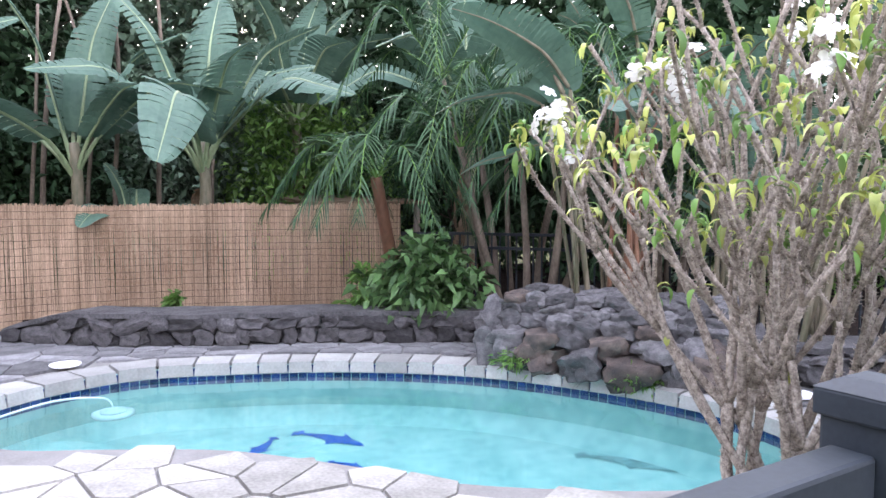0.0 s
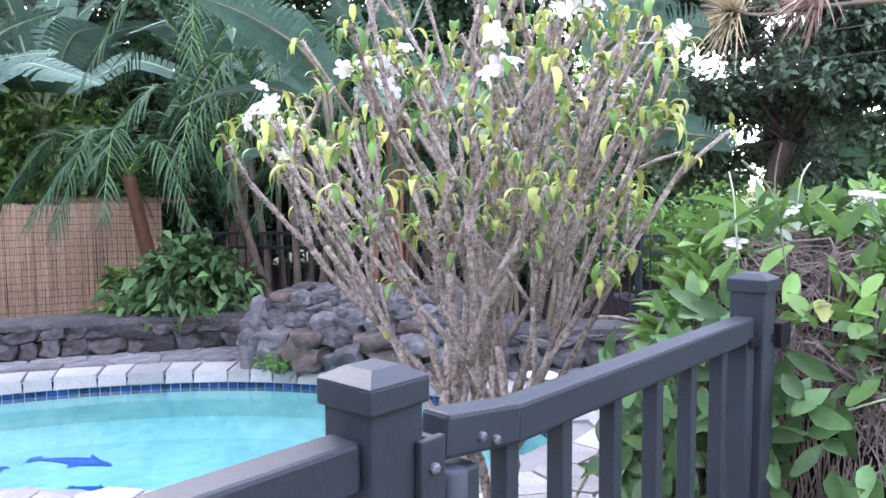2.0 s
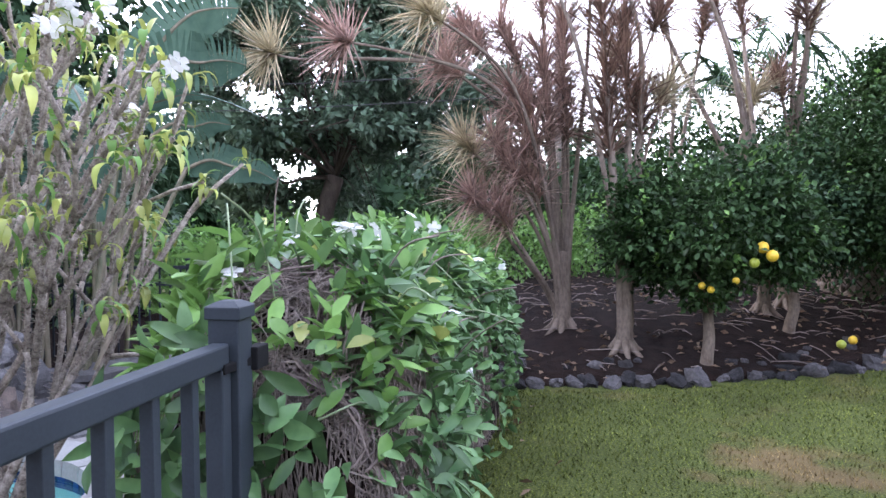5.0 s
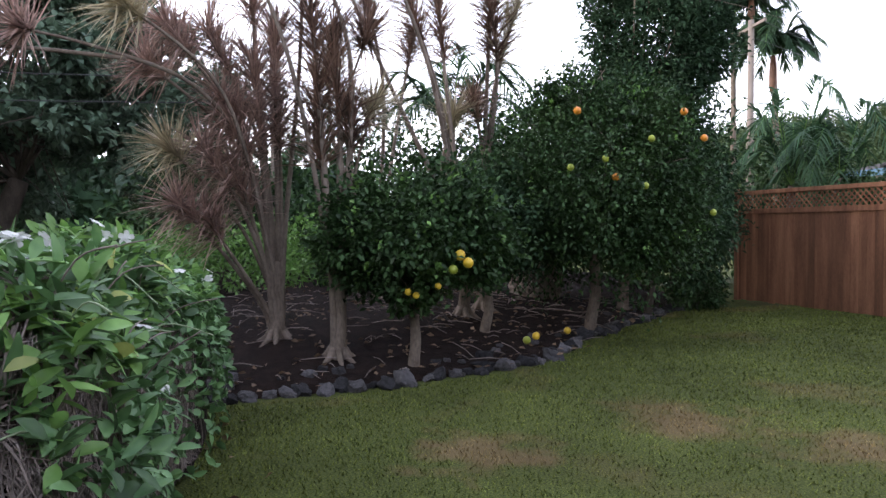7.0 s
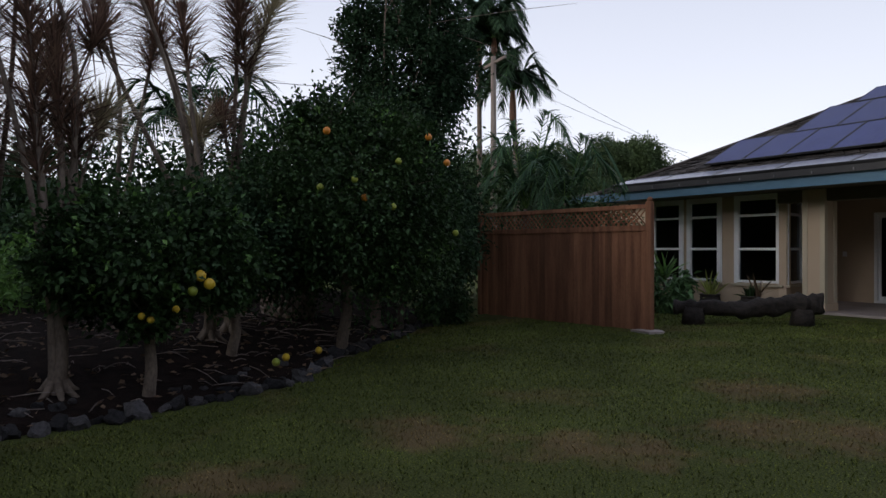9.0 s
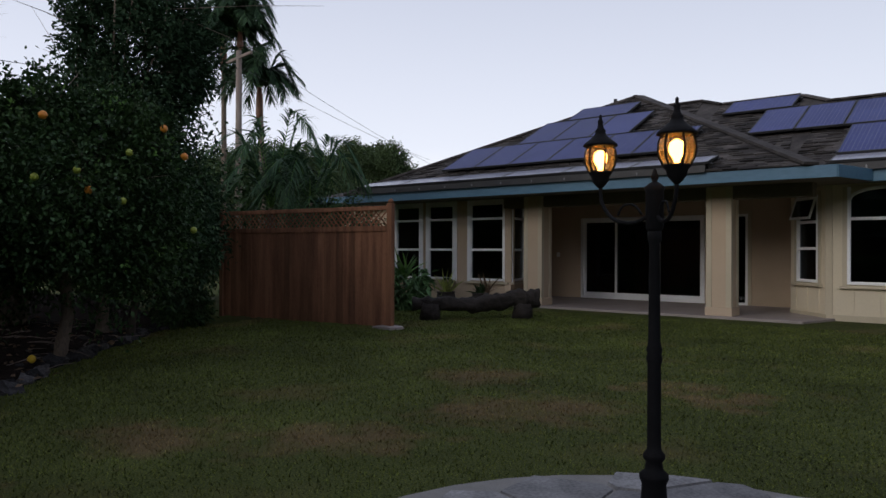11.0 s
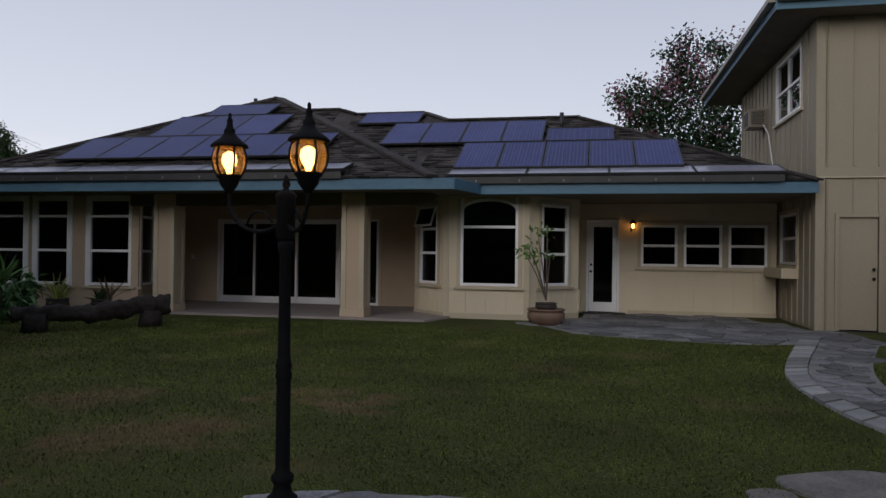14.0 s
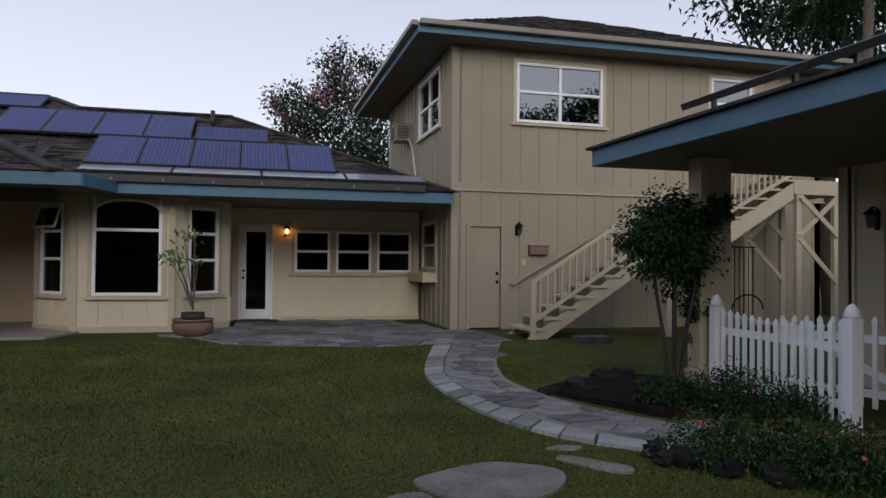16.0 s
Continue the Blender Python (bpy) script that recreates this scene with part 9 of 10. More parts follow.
Q = Vector
b = (-8.1, -0.05, at_z(-8.1, -0.05))
dracaena("dracaena", "clump of pale-stemmed dracaenas with pinkish plumes", b, [
    stem_to(b, (-7.85, -1.30, 3.05), Q((0, 0.45, 0.1)), 0.30, 0.024),
    stem_to(b, (-7.90, -1.11, 3.45), Q((0, 0.35, 0)), 0.45, 0.026),
    stem_to(b, (-7.95, -0.72, 3.40), Q((0, 0.25, 0)), 0.50, 0.026),
    stem_to(b, (-7.85, -1.10, 2.25), Q((0, 0.30, -0.1)), 0.26, 0.024, True),
    stem_to(b, (-7.80, -0.78, 2.25), Q((0, 0.15, 0)), 0.55, 0.028),
    stem_to(b, (-7.80, -1.00, 1.68), Q((0, 0.15, -0.1)), 0.30, 0.026),
    stem_to(b, (-7.75, -0.72, 1.52), Q((0, 0.10, -0.1)), 0.30, 0.026),
    stem_to(b, (-7.98, -0.28, 3.15), Q((0, 0.02, 0)), 1.00, 0.032),
    stem_to(b, (-7.90, -0.48, 2.10), Q((0, 0.05, 0)), 0.60, 0.028),
    stem_to(b, (-8.05, -0.04, 3.45), Q((0, 0.0, 0)), 0.80, 0.030),
    stem_to(b, (-7.90, -0.42, 2.65), Q((0, 0.05, 0)), 0.60, 0.026),
    stem_to(b, (-7.88, -0.60, 2.80), Q((0, 0.10, 0)), 0.55, 0.026),
    stem_to(b, (-8.10, -0.02, 2.75), Q((0, 0.03, 0)), 0.55, 0.026),
    stem_to(b, (-8.20, -0.30, 4.10), Q((0, 0.0, 0)), 0.60, 0.030),
    stem_to(b, (-8.23, 0.25, 4.40), Q((-0.05, 0.05, 0)), 0.50, 0.028),
    stem_to(b, (-7.21, -1.38, 3.42), Q((0, 0.4, 0.3)), 0.25, 0.022, True),
    ([Vector((0.1, -0.15, 1.9)), Vector((0.5, -0.75, 2.55)), Vector((0.85, -1.5, 2.78)), Vector((1.18, -2.05, 2.84))], 0.12, 0.020, False),
    ([Vector((0.75, -1.3, 2.72)), Vector((1.05, -1.9, 2.70)), Vector((1.3, -2.4, 2.66)), Vector((1.5, -2.64, 2.70))], 0.12, 0.017, True)], 401)
b = (-7.45, 0.53, at_z(-7.45, 0.53))
dracaena("dracaena", "tall pale-stemmed dracaena with brown plumes", b, [
    stem_to(b, (-7.85, 0.31, 3.65), Q((0.1, 0.0, 0)), 1.1, 0.036),
    stem_to(b, (-7.80, 0.52, 3.40), Q((0.1, 0.05, 0)), 1.0, 0.036),
    stem_to(b, (-7.78, 0.35, 2.65), Q((0.1, 0.0, 0)), 0.7, 0.030),
    stem_to(b, (-7.76, 0.68, 2.75), Q((0.1, 0.05, 0)), 0.6, 0.026),
    stem_to(b, (-7.85, 0.90, 3.45), Q((0.1, -0.2, 0)), 0.25, 0.020),
    stem_to(b, (-7.85, 0.95, 2.70), Q((0.1, -0.1, 0)), 0.25, 0.020, True),
    stem_to(b, (-7.9, 0.15, 4.6), Q((0.1, 0.4, 0)), 0.6, 0.030),
    stem_to(b, (-7.9, -0.45, 4.5), Q((0.1, 0.2, 0)), 0.5, 0.028)], 402, leaf_mat=M_DRACDARK)
for k, (bx, by, heads) in enumerate(((-9.44, 2.3, ((-10.0, 1.62, 4.6, 0.8), (-9.95, 2.08, 4.45, 0.9), (-9.85, 2.30, 3.0, 0.3), (-9.4, 0.6, 4.9, 0.4), (-9.2, 1.3, 4.7, 0.4))), (-10.0, 2.7, ((-9.87, 2.62, 5.2, 1.6), (-9.8, 2.80, 5.0, 1.3), (-9.68, 3.27, 4.85, 1.3), (-9.95, 2.55, 3.2, 0.4))), (-11.0, 1.4, ((-11.2, 1.2, 5.0, 0.6), (-11.4, 2.0, 4.4, 0.5), (-10.9, 0.7, 3.8, 0.4))))):
    b = (bx, by, at_z(bx, by))
    dracaena("dracaena", "tall bare-stemmed dracaena with dark plumes", b, [stem_to(b, h_[:3], Q((0.2 * math.sin(j * 2.1 + k), 0.2 * math.cos(j * 1.7), 0)), h_[3], 0.034, j == 2) for j, h_ in enumerate(heads)], 420 + k, leaf_mat=M_DRACDARK)

# squat date palm with a scarred trunk
dp = thing("date_palm", "squat date palm with a diamond-scarred brown trunk", "palm", (-11.6, 4.05, at_z(-11.6, 4.05)))
part("trunk", Shape().lathe([(0.34, -0.1), (0.40, 0.1), (0.44, 0.5), (0.46, 0.9), (0.40, 1.15), (0.2, 1.3), (0.02, 1.35)], 24), M_DARKBARK, dp, smooth=True)
for j in range(11):
    for i in range(15):
        a = (i + 0.5 * (j % 2)) * 2 * math.pi / 15
        z = 0.04 + j * 0.095
        rr = 0.38 + 0.08 * math.sin(min(1.0, z) * 1.9)
        o = Vector((math.cos(a), math.sin(a), 0))
        sd = Vector((-math.sin(a), math.cos(a), 0))
        c = o * rr + Vector((0, 0, z))
        part("leaf_scar", Shape().add([c - sd * 0.075, c - Vector((0, 0, 0.085)), c + sd * 0.075, c + Vector((0, 0, 0.085)), c + o * 0.05 + Vector((0, 0, 0.035))], [(0, 1, 4), (1, 2, 4), (2, 3, 4), (3, 0, 4)]), M_POLEWOOD, dp)
gd = np.random.default_rng(428)
for mid, end in fan_fronds((0, 0, 1.3), 16, 1.9, 1.4, 1.0, gd):
    V, F, pts = frond_arrays([Vector((0, 0, 1.3)), Vector(mid) * 0.5 + Vector((0, 0, 0.75)), mid, end], 34, 0.36, 0.03, gd, 0.25)
    fr = part("frond", quick_mesh("frond", V, F, M_LEAFDARK), None, dp)
    part("rib", Shape().tube(pts, [0.015 * (1 - 0.85 * i / len(pts)) for i in range(len(pts))], 5), M_STALK, fr)

FRUIT = {}
for nm, mt in (("lemon", M_LEMON), ("orange", M_ORANGE), ("unripe", M_LIME)):
    FRUIT[nm] = Shape().lathe([(0.004, -0.036), (0.02, -0.031), (0.033, -0.015), (0.036, 0.0), (0.033, 0.015), (0.021, 0.03), (0.005, 0.037)], 14).mesh("fruit", mt, True)


def hang_fruit(owner, places, kind_, scale=1.0):
    b = owner.matrix_basis.translation
    for x, y, z in places:
        part("fruit", FRUIT[kind_], None, owner, at=Matrix.Translation((x - b.x, y - b.y, z - b.z)) @ Matrix.Diagonal((scale, scale, scale, 1)))


lemon = tree("lemon_tree", "small lemon tree with yellow fruit in the mulch bed", (-7.25, 1.25, at_z(-7.25, 1.25)), [((-7.4, 1.3, 1.40), (0.78, 0.88, 0.58), 1.0), ((-7.4, 1.85, 1.25), (0.45, 0.42, 0.42), 0.35), ((-7.35, 0.75, 1.25), (0.42, 0.42, 0.45), 0.35), ((-7.1, 1.2, 0.85), (0.25, 0.28, 0.22), 0.12)], 0.065, 10500, 0.072, 0.044, M_LEAF, M_BARK, 431, 8, shell=0.55, clump=0.11, droop=0.03, young=26)
hang_fruit(lemon, [(-6.66, 1.57, 1.17), (-6.64, 1.64, 1.10)], "lemon", 1.35)
hang_fruit(lemon, [(-6.86, 1.13, 0.83), (-6.84, 1.2, 0.80), (-6.82, 1.40, 0.88)], "lemon", 0.9)
hang_fruit(lemon, [(-6.68, 1.51, 1.04)], "unripe", 1.2)
citrus = tree("orange_tree", "large dense orange tree with a few oranges", (-9.3, 4.0, 0.06), [((-9.35, 4.05, 2.0), (1.45, 1.5, 1.25), 1.0), ((-9.6, 4.9, 1.75), (1.05, 0.95, 0.95), 0.6), ((-9.2, 3.2, 1.75), (0.85, 0.85, 0.75), 0.45), ((-9.1, 3.7, 2.95), (0.45, 0.5, 0.42), 0.14), ((-9.0, 4.75, 2.85), (0.45, 0.5, 0.36), 0.12)], 0.09, 26000, 0.068, 0.040, M_LEAF, M_BARK, 432, 10, shell=0.55, clump=0.11, droop=0.05, young=60)
hang_fruit(citrus, [(-8.05, 3.75, 2.0), (-8.1, 3.3, 2.75), (-8.2, 4.7, 2.8), (-8.25, 5.0, 2.5)], "orange", 1.25)
hang_fruit(citrus, [(-8.0, 3.6, 2.2), (-8.05, 3.2, 2.1), (-8.05, 4.2, 2.45), (-8.0, 4.1, 1.9), (-8.2, 5.1, 1.6)], "unripe", 1.15)
tree("guava_tree", "tall dark green tree behind the orange tree", (-11.2, 5.4, 0.2), [((-11.3, 6.05, 4.4), (1.15, 1.1, 1.25), 1.0), ((-11.0, 5.5, 3.1), (1.2, 1.25, 0.85), 0.6), ((-11.3, 6.95, 4.6), (0.5, 0.55, 0.8), 0.2), ((-11.2, 6.15, 5.9), (0.9, 0.95, 1.0), 0.4), ((-11.3, 5.1, 5.0), (0.4, 0.42, 0.6), 0.08), ((-11.2, 6.3, 7.0), (0.7, 0.8, 0.8), 0.2)], 0.10, 17000, 0.10, 0.045, M_LEAFDARK, M_BARK, 433, 14, shell=0.4, clump=0.11, droop=0.05)
tree("citrus_tree", "dense dark green citrus tree in the bed", (-8.6, 2.35, at_z(-8.6, 2.35)), [((-8.75, 2.3, 1.5), (0.75, 0.75, 0.6), 1.0), ((-9.2, 2.8, 1.4), (0.6, 0.6, 0.6), 0.4)], 0.07, 9000, 0.070, 0.042, M_LEAFDARK, M_BARK, 434, 7, shell=0.5, clump=0.13, droop=0.05, young=16)
tree("citrus_tree", "dense dark green tree beside the wooden fence", (-11.0, 5.75, 0.08), [((-11.2, 6.0, 1.7), (1.2, 1.1, 1.0), 1.0), ((-11.8, 6.9, 1.5), (0.9, 0.9, 0.9), 0.5)], 0.07, 8000, 0.10, 0.05, M_LEAFDARK, M_DARKBARK, 435, 7, shell=0.5, clump=0.14)
tree("citrus_tree", "dense dark green tree over the wooden fence", (-13.2, 7.4, 0.1), [((-13.3, 7.4, 2.2), (1.3, 1.2, 1.2), 1.0)], 0.08, 7000, 0.11, 0.055, M_LEAFDARK, M_DARKBARK, 436, 7, shell=0.5, clump=0.14)
for k, (x, y, w) in enumerate(((-12.2, 7.5, 0.5), (-11.5, 6.9, 0.45), (-13.0, 7.9, 0.5))):
    shrub("ground_shrub", "low dark green shrub by the wooden fence", (x, y, 0.0), [((x, y, 0.3), (w, w, 0.32), 1.0)], 900, 0.09, 0.045, M_LEAF, 440 + k, group="fence shrubs")
for x, y, kd in ((-8.25, 2.75, "unripe"), (-8.5, 2.95, "lemon"), (-9.0, 3.55, "lemon")):
    fr = part("fallen_fruit", FRUIT[kd], None, at=Matrix.Translation((x, y, bed_height(x, y) + 0.05)) @ Matrix.Diagonal((1.3, 1.3, 1.3, 1)))
    tagged(fr, "fallen citrus fruit lying on the mulch", "fruit", "fallen fruit")
# twigs and dry leaves on the mulch
tw = Shape()
g4 = np.random.default_rng(450)
for k in range(300):
    x, y = g4.uniform(-12, -6.5), g4.uniform(-0.8, 6.0)
    if min(math.hypot(x - p.x, y - p.y) for p in EDGE) < 0.15 or not any(x < p.x - 0.1 and abs(y - p.y) < 0.4 for p in EDGE):
        continue
    a, l_ = g4.uniform(0, 3.14), g4.uniform(0.1, 0.55)
    z = bed_height(x, y) + 0.02
    d = Vector((math.cos(a), math.sin(a), g4.normal() * 0.08)) * l_
    c = Vector((x, y, z))
    tw.tube([c - d / 2, c + Vector((0, 0, 0.02)), c + d / 2], [0.004, 0.006, 0.003], 4)
ob = part("twig_litter", tw, M_DEADVINE)
tagged(ob, "dry twigs scattered over the mulch", "twigs", kind="stuff")
P, D = [], []
while len(P) < 650:
    x, y = g4.uniform(-12, -3.2), g4.uniform(-0.6, 6.0)
    inbed = any(x < p.x and abs(y - p.y) < 0.3 for p in EDGE)
    if not inbed and not (-0.55 < y < 0.0 and g4.random() < 0.3):
        continue
    P.append((x, y, (bed_height(x, y) if inbed else ground_z(x, y)) + 0.015))
    a = g4.uniform(0, 6.28)
    D.append((math.cos(a), math.sin(a), 0.15))
V, F = leaf_arrays(np.array(P), unit(np.array(D)), 0.09, 0.045, g4, 0.2, 0.0)
ob = part("leaf_litter", quick_mesh("leaf_litter", V, F, M_DRYLEAF), None)
tagged(ob, "dry brown fallen leaves on mulch and lawn edge", "fallen leaves", kind="stuff")

# ---- beyond the pool fence and the bed ----
gf = np.random.default_rng(505)
clumps = []
for (cx, cy, cz), (rx, ry, rz), m in (((-19.5, -6.3, 5.4), (3.4, 3.9, 2.6), 30), ((-19.0, -3.4, 4.8), (2.2, 2.2, 2.0), 13), ((-19.8, -8.8, 4.6), (2.4, 2.6, 2.4), 15), ((-19.5, -7.8, 2.3), (2.0, 2.0, 0.9), 8), ((-20.0, -6.0, 8.0), (2.8, 3.4, 1.5), 14), ((-19.2, -2.6, 2.9), (1.6, 1.5, 0.8), 6)):
    for q in unit(gf.normal(size=(m, 3))):
        k = gf.uniform(0.45, 1.0)
        clumps.append(((cx + q[0] * rx * k, cy + q[1] * ry * k, cz + q[2] * rz * k), (gf.uniform(0.55, 1.0), gf.uniform(0.55, 1.0), gf.uniform(0.38, 0.6)), 1.0))
tree("ficus_tree", "great dark spreading tree beyond the garden", (-19.5, -6.0, 0.0), clumps, 0.32, 560, 0.24, 0.14, M_FICUS, M_DARKBARK, 501, 26, shell=0.55, clump=0.20, droop=0.08)
for k, (x, y, h, w) in enumerate(((-10.5, -4.2, 0.65, 1.3), (-11.5, -2.4, 0.7, 1.3), (-12.8, -0.9, 0.75, 1.3), (-13.5, 1.0, 0.8, 1.3), (-10.0, -6.3, 0.75, 1.2))):
    shrub("boundary_hedge", "bright green clipped boundary hedge", (x, y, 0.0), [((x, y, h), (w, w, h * 0.95), 1.0)], 4200, 0.11, 0.06, M_LEAFBRIGHT, 510 + k, group="boundary hedge", shell=0.6, clump=0.12, r0=0.04)
shrub("clipped_hedge", "clipped dark green hedge behind the wooden fence", (-12.0, 10.5, 0.1), [((-12.1, 10.4, 1.3), (0.8, 0.6, 1.15), 1.0), ((-11.4, 10.9, 1.3), (0.6, 0.5, 1.15), 0.7)], 4200, 0.09, 0.05, M_LEAF, 516, shell=0.7, clump=0.12, r0=0.04)
for k, (x, y, h, w) in enumerate(((-16.5, 2.0, 2.2, 2.0), (-17.5, 5.0, 2.4, 2.2), (-16.0, -1.5, 1.6, 1.6), (-17.0, 8.5, 2.2, 2.2), (-16.0, 11.5, 2.0, 2.0))):
    tree("garden_tree", "mid-green tree beyond the mulch bed", (x, y, 0.0), [((x, y, h), (w, w, h * 0.75), 1.0)], 0.09, 4600, 0.17, 0.085, M_LEAF, M_DARKBARK, 520 + k, 7, "garden trees", shell=0.5, clump=0.16)


def far_wood(name, label, pts, seed, count, size, mat, blob=2.6):
    """A distant belt of trees: many leaf clumps over rounded tops."""
    g = np.random.default_rng(seed)
    blobs = []
    for x, y, h in pts:
        for j in range(4):
            blobs.append(((x + g.normal() * 2.0, y + g.normal() * 2.0, h * (0.35 + 0.2 * j) - 0.5), (blob * g.uniform(0.8, 1.3), blob * g.uniform(0.8, 1.3), blob * 0.7), 1.0))
    P, D = crown_points(blobs, count, g, 0.84, 0.07)
    V, F = leaf_arrays(P, D, size, size * 0.55, g)
    # dense inner canopy
    bm = bmesh.new()
    bmesh.ops.create_icosphere(bm, subdivisions=3, radius=1.0)
    bm.verts.index_update()
    ball = np.array([v.co[:] for v in bm.verts])
    tri = np.array([[v.index for v in f.verts] for f in bm.faces])
    bm.free()
    for c, r_, _ in blobs:
        k = 0.80 * (1 + 0.10 * np.sin(ball[:, :1] * 9 + c[0]) * np.sin(ball[:, 1:2] * 8 + c[1]) + 0.05 * g.normal(size=(len(ball), 1)))
        F = np.concatenate([F, tri + len(V)])
        V = np.concatenate([V, np.array(c) + ball * np.array(r_) * k])
    ob = part(name, quick_mesh(name, V, F, mat), None)
    return tagged(ob, label, "woodland", kind="stuff")


far_wood("far_trees", "rounded dark tree canopies in the distance", [(-38, 25.5, 6.6), (-36, 28, 6.9), (-35.4, 28.7, 6.9), (-34.5, 29.5, 6.7), (-33.6, 30.4, 6.1), (-33, 31, 5.8), (-31.5, 32.7, 5.3), (-30, 34.2, 5.2), (-28.6, 35.8, 4.9), (-27, 37.5, 4.3), (-41, 22, 5.7), (-44, 17, 5.5), (-46, 11, 5.5)], 601, 21000, 0.17, M_FARLEAF, 2.3)
far_wood("far_trees", "hazy green tree belt in the distance", [(-50, 2, 4.4), (-48, -5, 4.0), (-46, -12, 4.2), (-42, -20, 5.0), (-36, -27, 5.0), (-28, -32, 5.0), (-18, -34, 4.5), (-8, -34, 4.5), (4, -32, 4.5), (15, -27, 8), (24, -18, 8), (28, -8, 8)], 602, 1100, 0.85, M_LEAFDARK, 3.4)

g5 = np.random.default_rng(610)
for k, (x, y, h) in enumerate(((-28.44, 21.0, 8.9), (-30.0, 21.0, 11.8), (-31.35, 21.0, 11.6))):
    top = Vector((0, 0, h))
    rp = palm("royal_palm", "tall royal palm with a pale trunk and arching crown", (x, y, 0.0), [((0, 0, -0.2), tuple(top), fan_fronds(top, 8, 1.4, 2.2, 0.4, g5) + fan_fronds(top, 16, 2.3, 1.5, 1.2, g5, 0.3, 6.6), 0.13)], 611 + k, n_=64, llen=0.85, lw=0.085, mat=M_LEAFDARK, droop=0.45)
    part("crownshaft", Shape().lathe([(0.135, h - 1.5), (0.175, h - 1.2), (0.16, h - 0.5), (0.10, h + 0.05)], 14), M_REDSTALK, rp, "rusty brown crownshaft", smooth=True)
palm("fan_palm", "bushy green palm behind the wooden fence", (-13.6, 10.4, 0.0), [((0, 0, -0.1), (0, 0, 2.3), fan_fronds((0, 0, 2.3), 13, 1.5, 2.1, 0.7, g5), 0.09), ((0.4, 0.1, -0.1), (1.1, 0.2, 2.4), fan_fronds((1.1, 0.2, 2.4), 11, 1.5, 1.15, 1.3, g5), 0.08)], 612, n_=40, llen=0.5, lw=0.045, mat=M_PALM)
top = Vector((0, 0, 6.0))
palm("fan_palm", "palm showing over the roof ridge", (-2.0, 33.0, 0.0), [((0, 0, -0.1), tuple(top), fan_fronds(top, 12, 1.8, 0.9, 1.2, g5), 0.12)], 613, n_=26, llen=0.6, lw=0.06, mat=M_LEAFDARK)
top = Vector((0, 0, 3.2))
palm("fan_palm", "dark green palm behind the dracaenas", (-14.0, 3.2, 0.2), [((0, 0, -0.1), tuple(top), fan_fronds(top, 14, 2.0, 1.2, 1.2, g5), 0.1)], 614, n_=34, llen=0.6, lw=0.05, mat=M_LEAFDARK)
pole = thing("utility_pole", "weathered wooden utility pole with a crossarm", "utility pole", (-23.2, 16.2, 0.0))
part("pole", Shape().tube([(0, 0, -0.2), (0, 0, 8.75)], [0.14, 0.10], 12), M_POLEWOOD, pole, smooth=True)
part("crossarm", Shape().bar((-1.0, 0.16, 8.5), (1.0, -0.16, 8.5), 0.08, 0.10), M_POLEWOOD, pole)
pole = thing("utility_pole", "weathered wooden utility pole beyond the trees", "utility pole", (-16.2, -0.1, 0.0))
part("pole", Shape().tube([(0, 0, -0.2), (0, 0, 6.0)], [0.13, 0.10], 12), M_POLEWOOD, pole, smooth=True)
wires = thing("power_lines", "thin dark overhead power lines", "power lines")
for a, b_, sag in (((-23.9, 16.3, 8.5), (-32.7, 38.2, 7.6), 0.25), ((-22.4, 16.1, 8.5), (-31.0, 39.0, 6.4), 0.25), ((-16.2, -0.1, 4.6), (-10.0, -22.0, 3.9), 0.3), ((-16.2, -0.1, 4.1), (-10.5, -22.0, 3.5), 0.3), ((-16.2, -0.1, 6.0), (-9.0, -22.0, 7.2), 0.3), ((-23.2, 16.2, 7.6), (-16.2, -0.1, 5.2), 0.4)):
    a, b_ = Vector(a), Vector(b_)
    part("wire", Shape().tube([a.lerp(b_, t / 16) - Vector((0, 0, sag * 4 * (t / 16) * (1 - t / 16))) for t in range(17)], 0.009, 4, False), M_DARKRAIL, wires)

boug = tree("flowering_tree", "tree with dusky pink blossom behind the house", (3.4, 28.0, 0.0), [((3.2, 28.0, 6.0), (1.9, 1.8, 1.7), 1.0), ((1.5, 28.0, 7.0), (1.1, 1.1, 0.9), 0.3), ((3.6, 28.0, 8.3), (1.3, 1.2, 1.1), 0.4), ((3.9, 28.0, 4.3), (2.4, 1.8, 1.5), 0.9), ((5.2, 27.8, 6.2), (1.6, 1.5, 1.5), 0.5)], 0.16, 4200, 0.18, 0.09, M_LEAFDARK, M_DARKBARK, 627, 10, shell=0.4, clump=0.16)
P, D = crown_points([((0.1, 0, 8.1), (1.5, 1.3, 1.3), 1.0), ((-1.8, 0, 7.0), (1.2, 1.1, 0.9), 0.6), ((-0.8, -0.4, 5.6), (1.2, 1.0, 0.7), 0.3)], 1300, np.random.default_rng(622), 0.6, 0.16)
V, F = leaf_arrays(P, D, 0.14, 0.09, np.random.default_rng(623))
ob = part("blossom", quick_mesh("blossom", V, F, M_PINK), None, boug, "dusky pink blossom")
tree("shade_tree", "tall dark tree over the porch roof", (15.0, 17.0, 0.0), [((14.0, 16.5, 9.0), (3.0, 2.6, 1.6), 1.0), ((10.6, 15.8, 9.6), (1.8, 1.6, 0.9), 0.35), ((17, 18, 8.5), (2.6, 2.4, 1.8), 0.7)], 0.3, 6000, 0.22, 0.10, M_LEAFDARK, M_DARKBARK, 631, 9, "shade trees", shell=0.45, clump=0.15)
top = Vector((0, 0, 7.6))
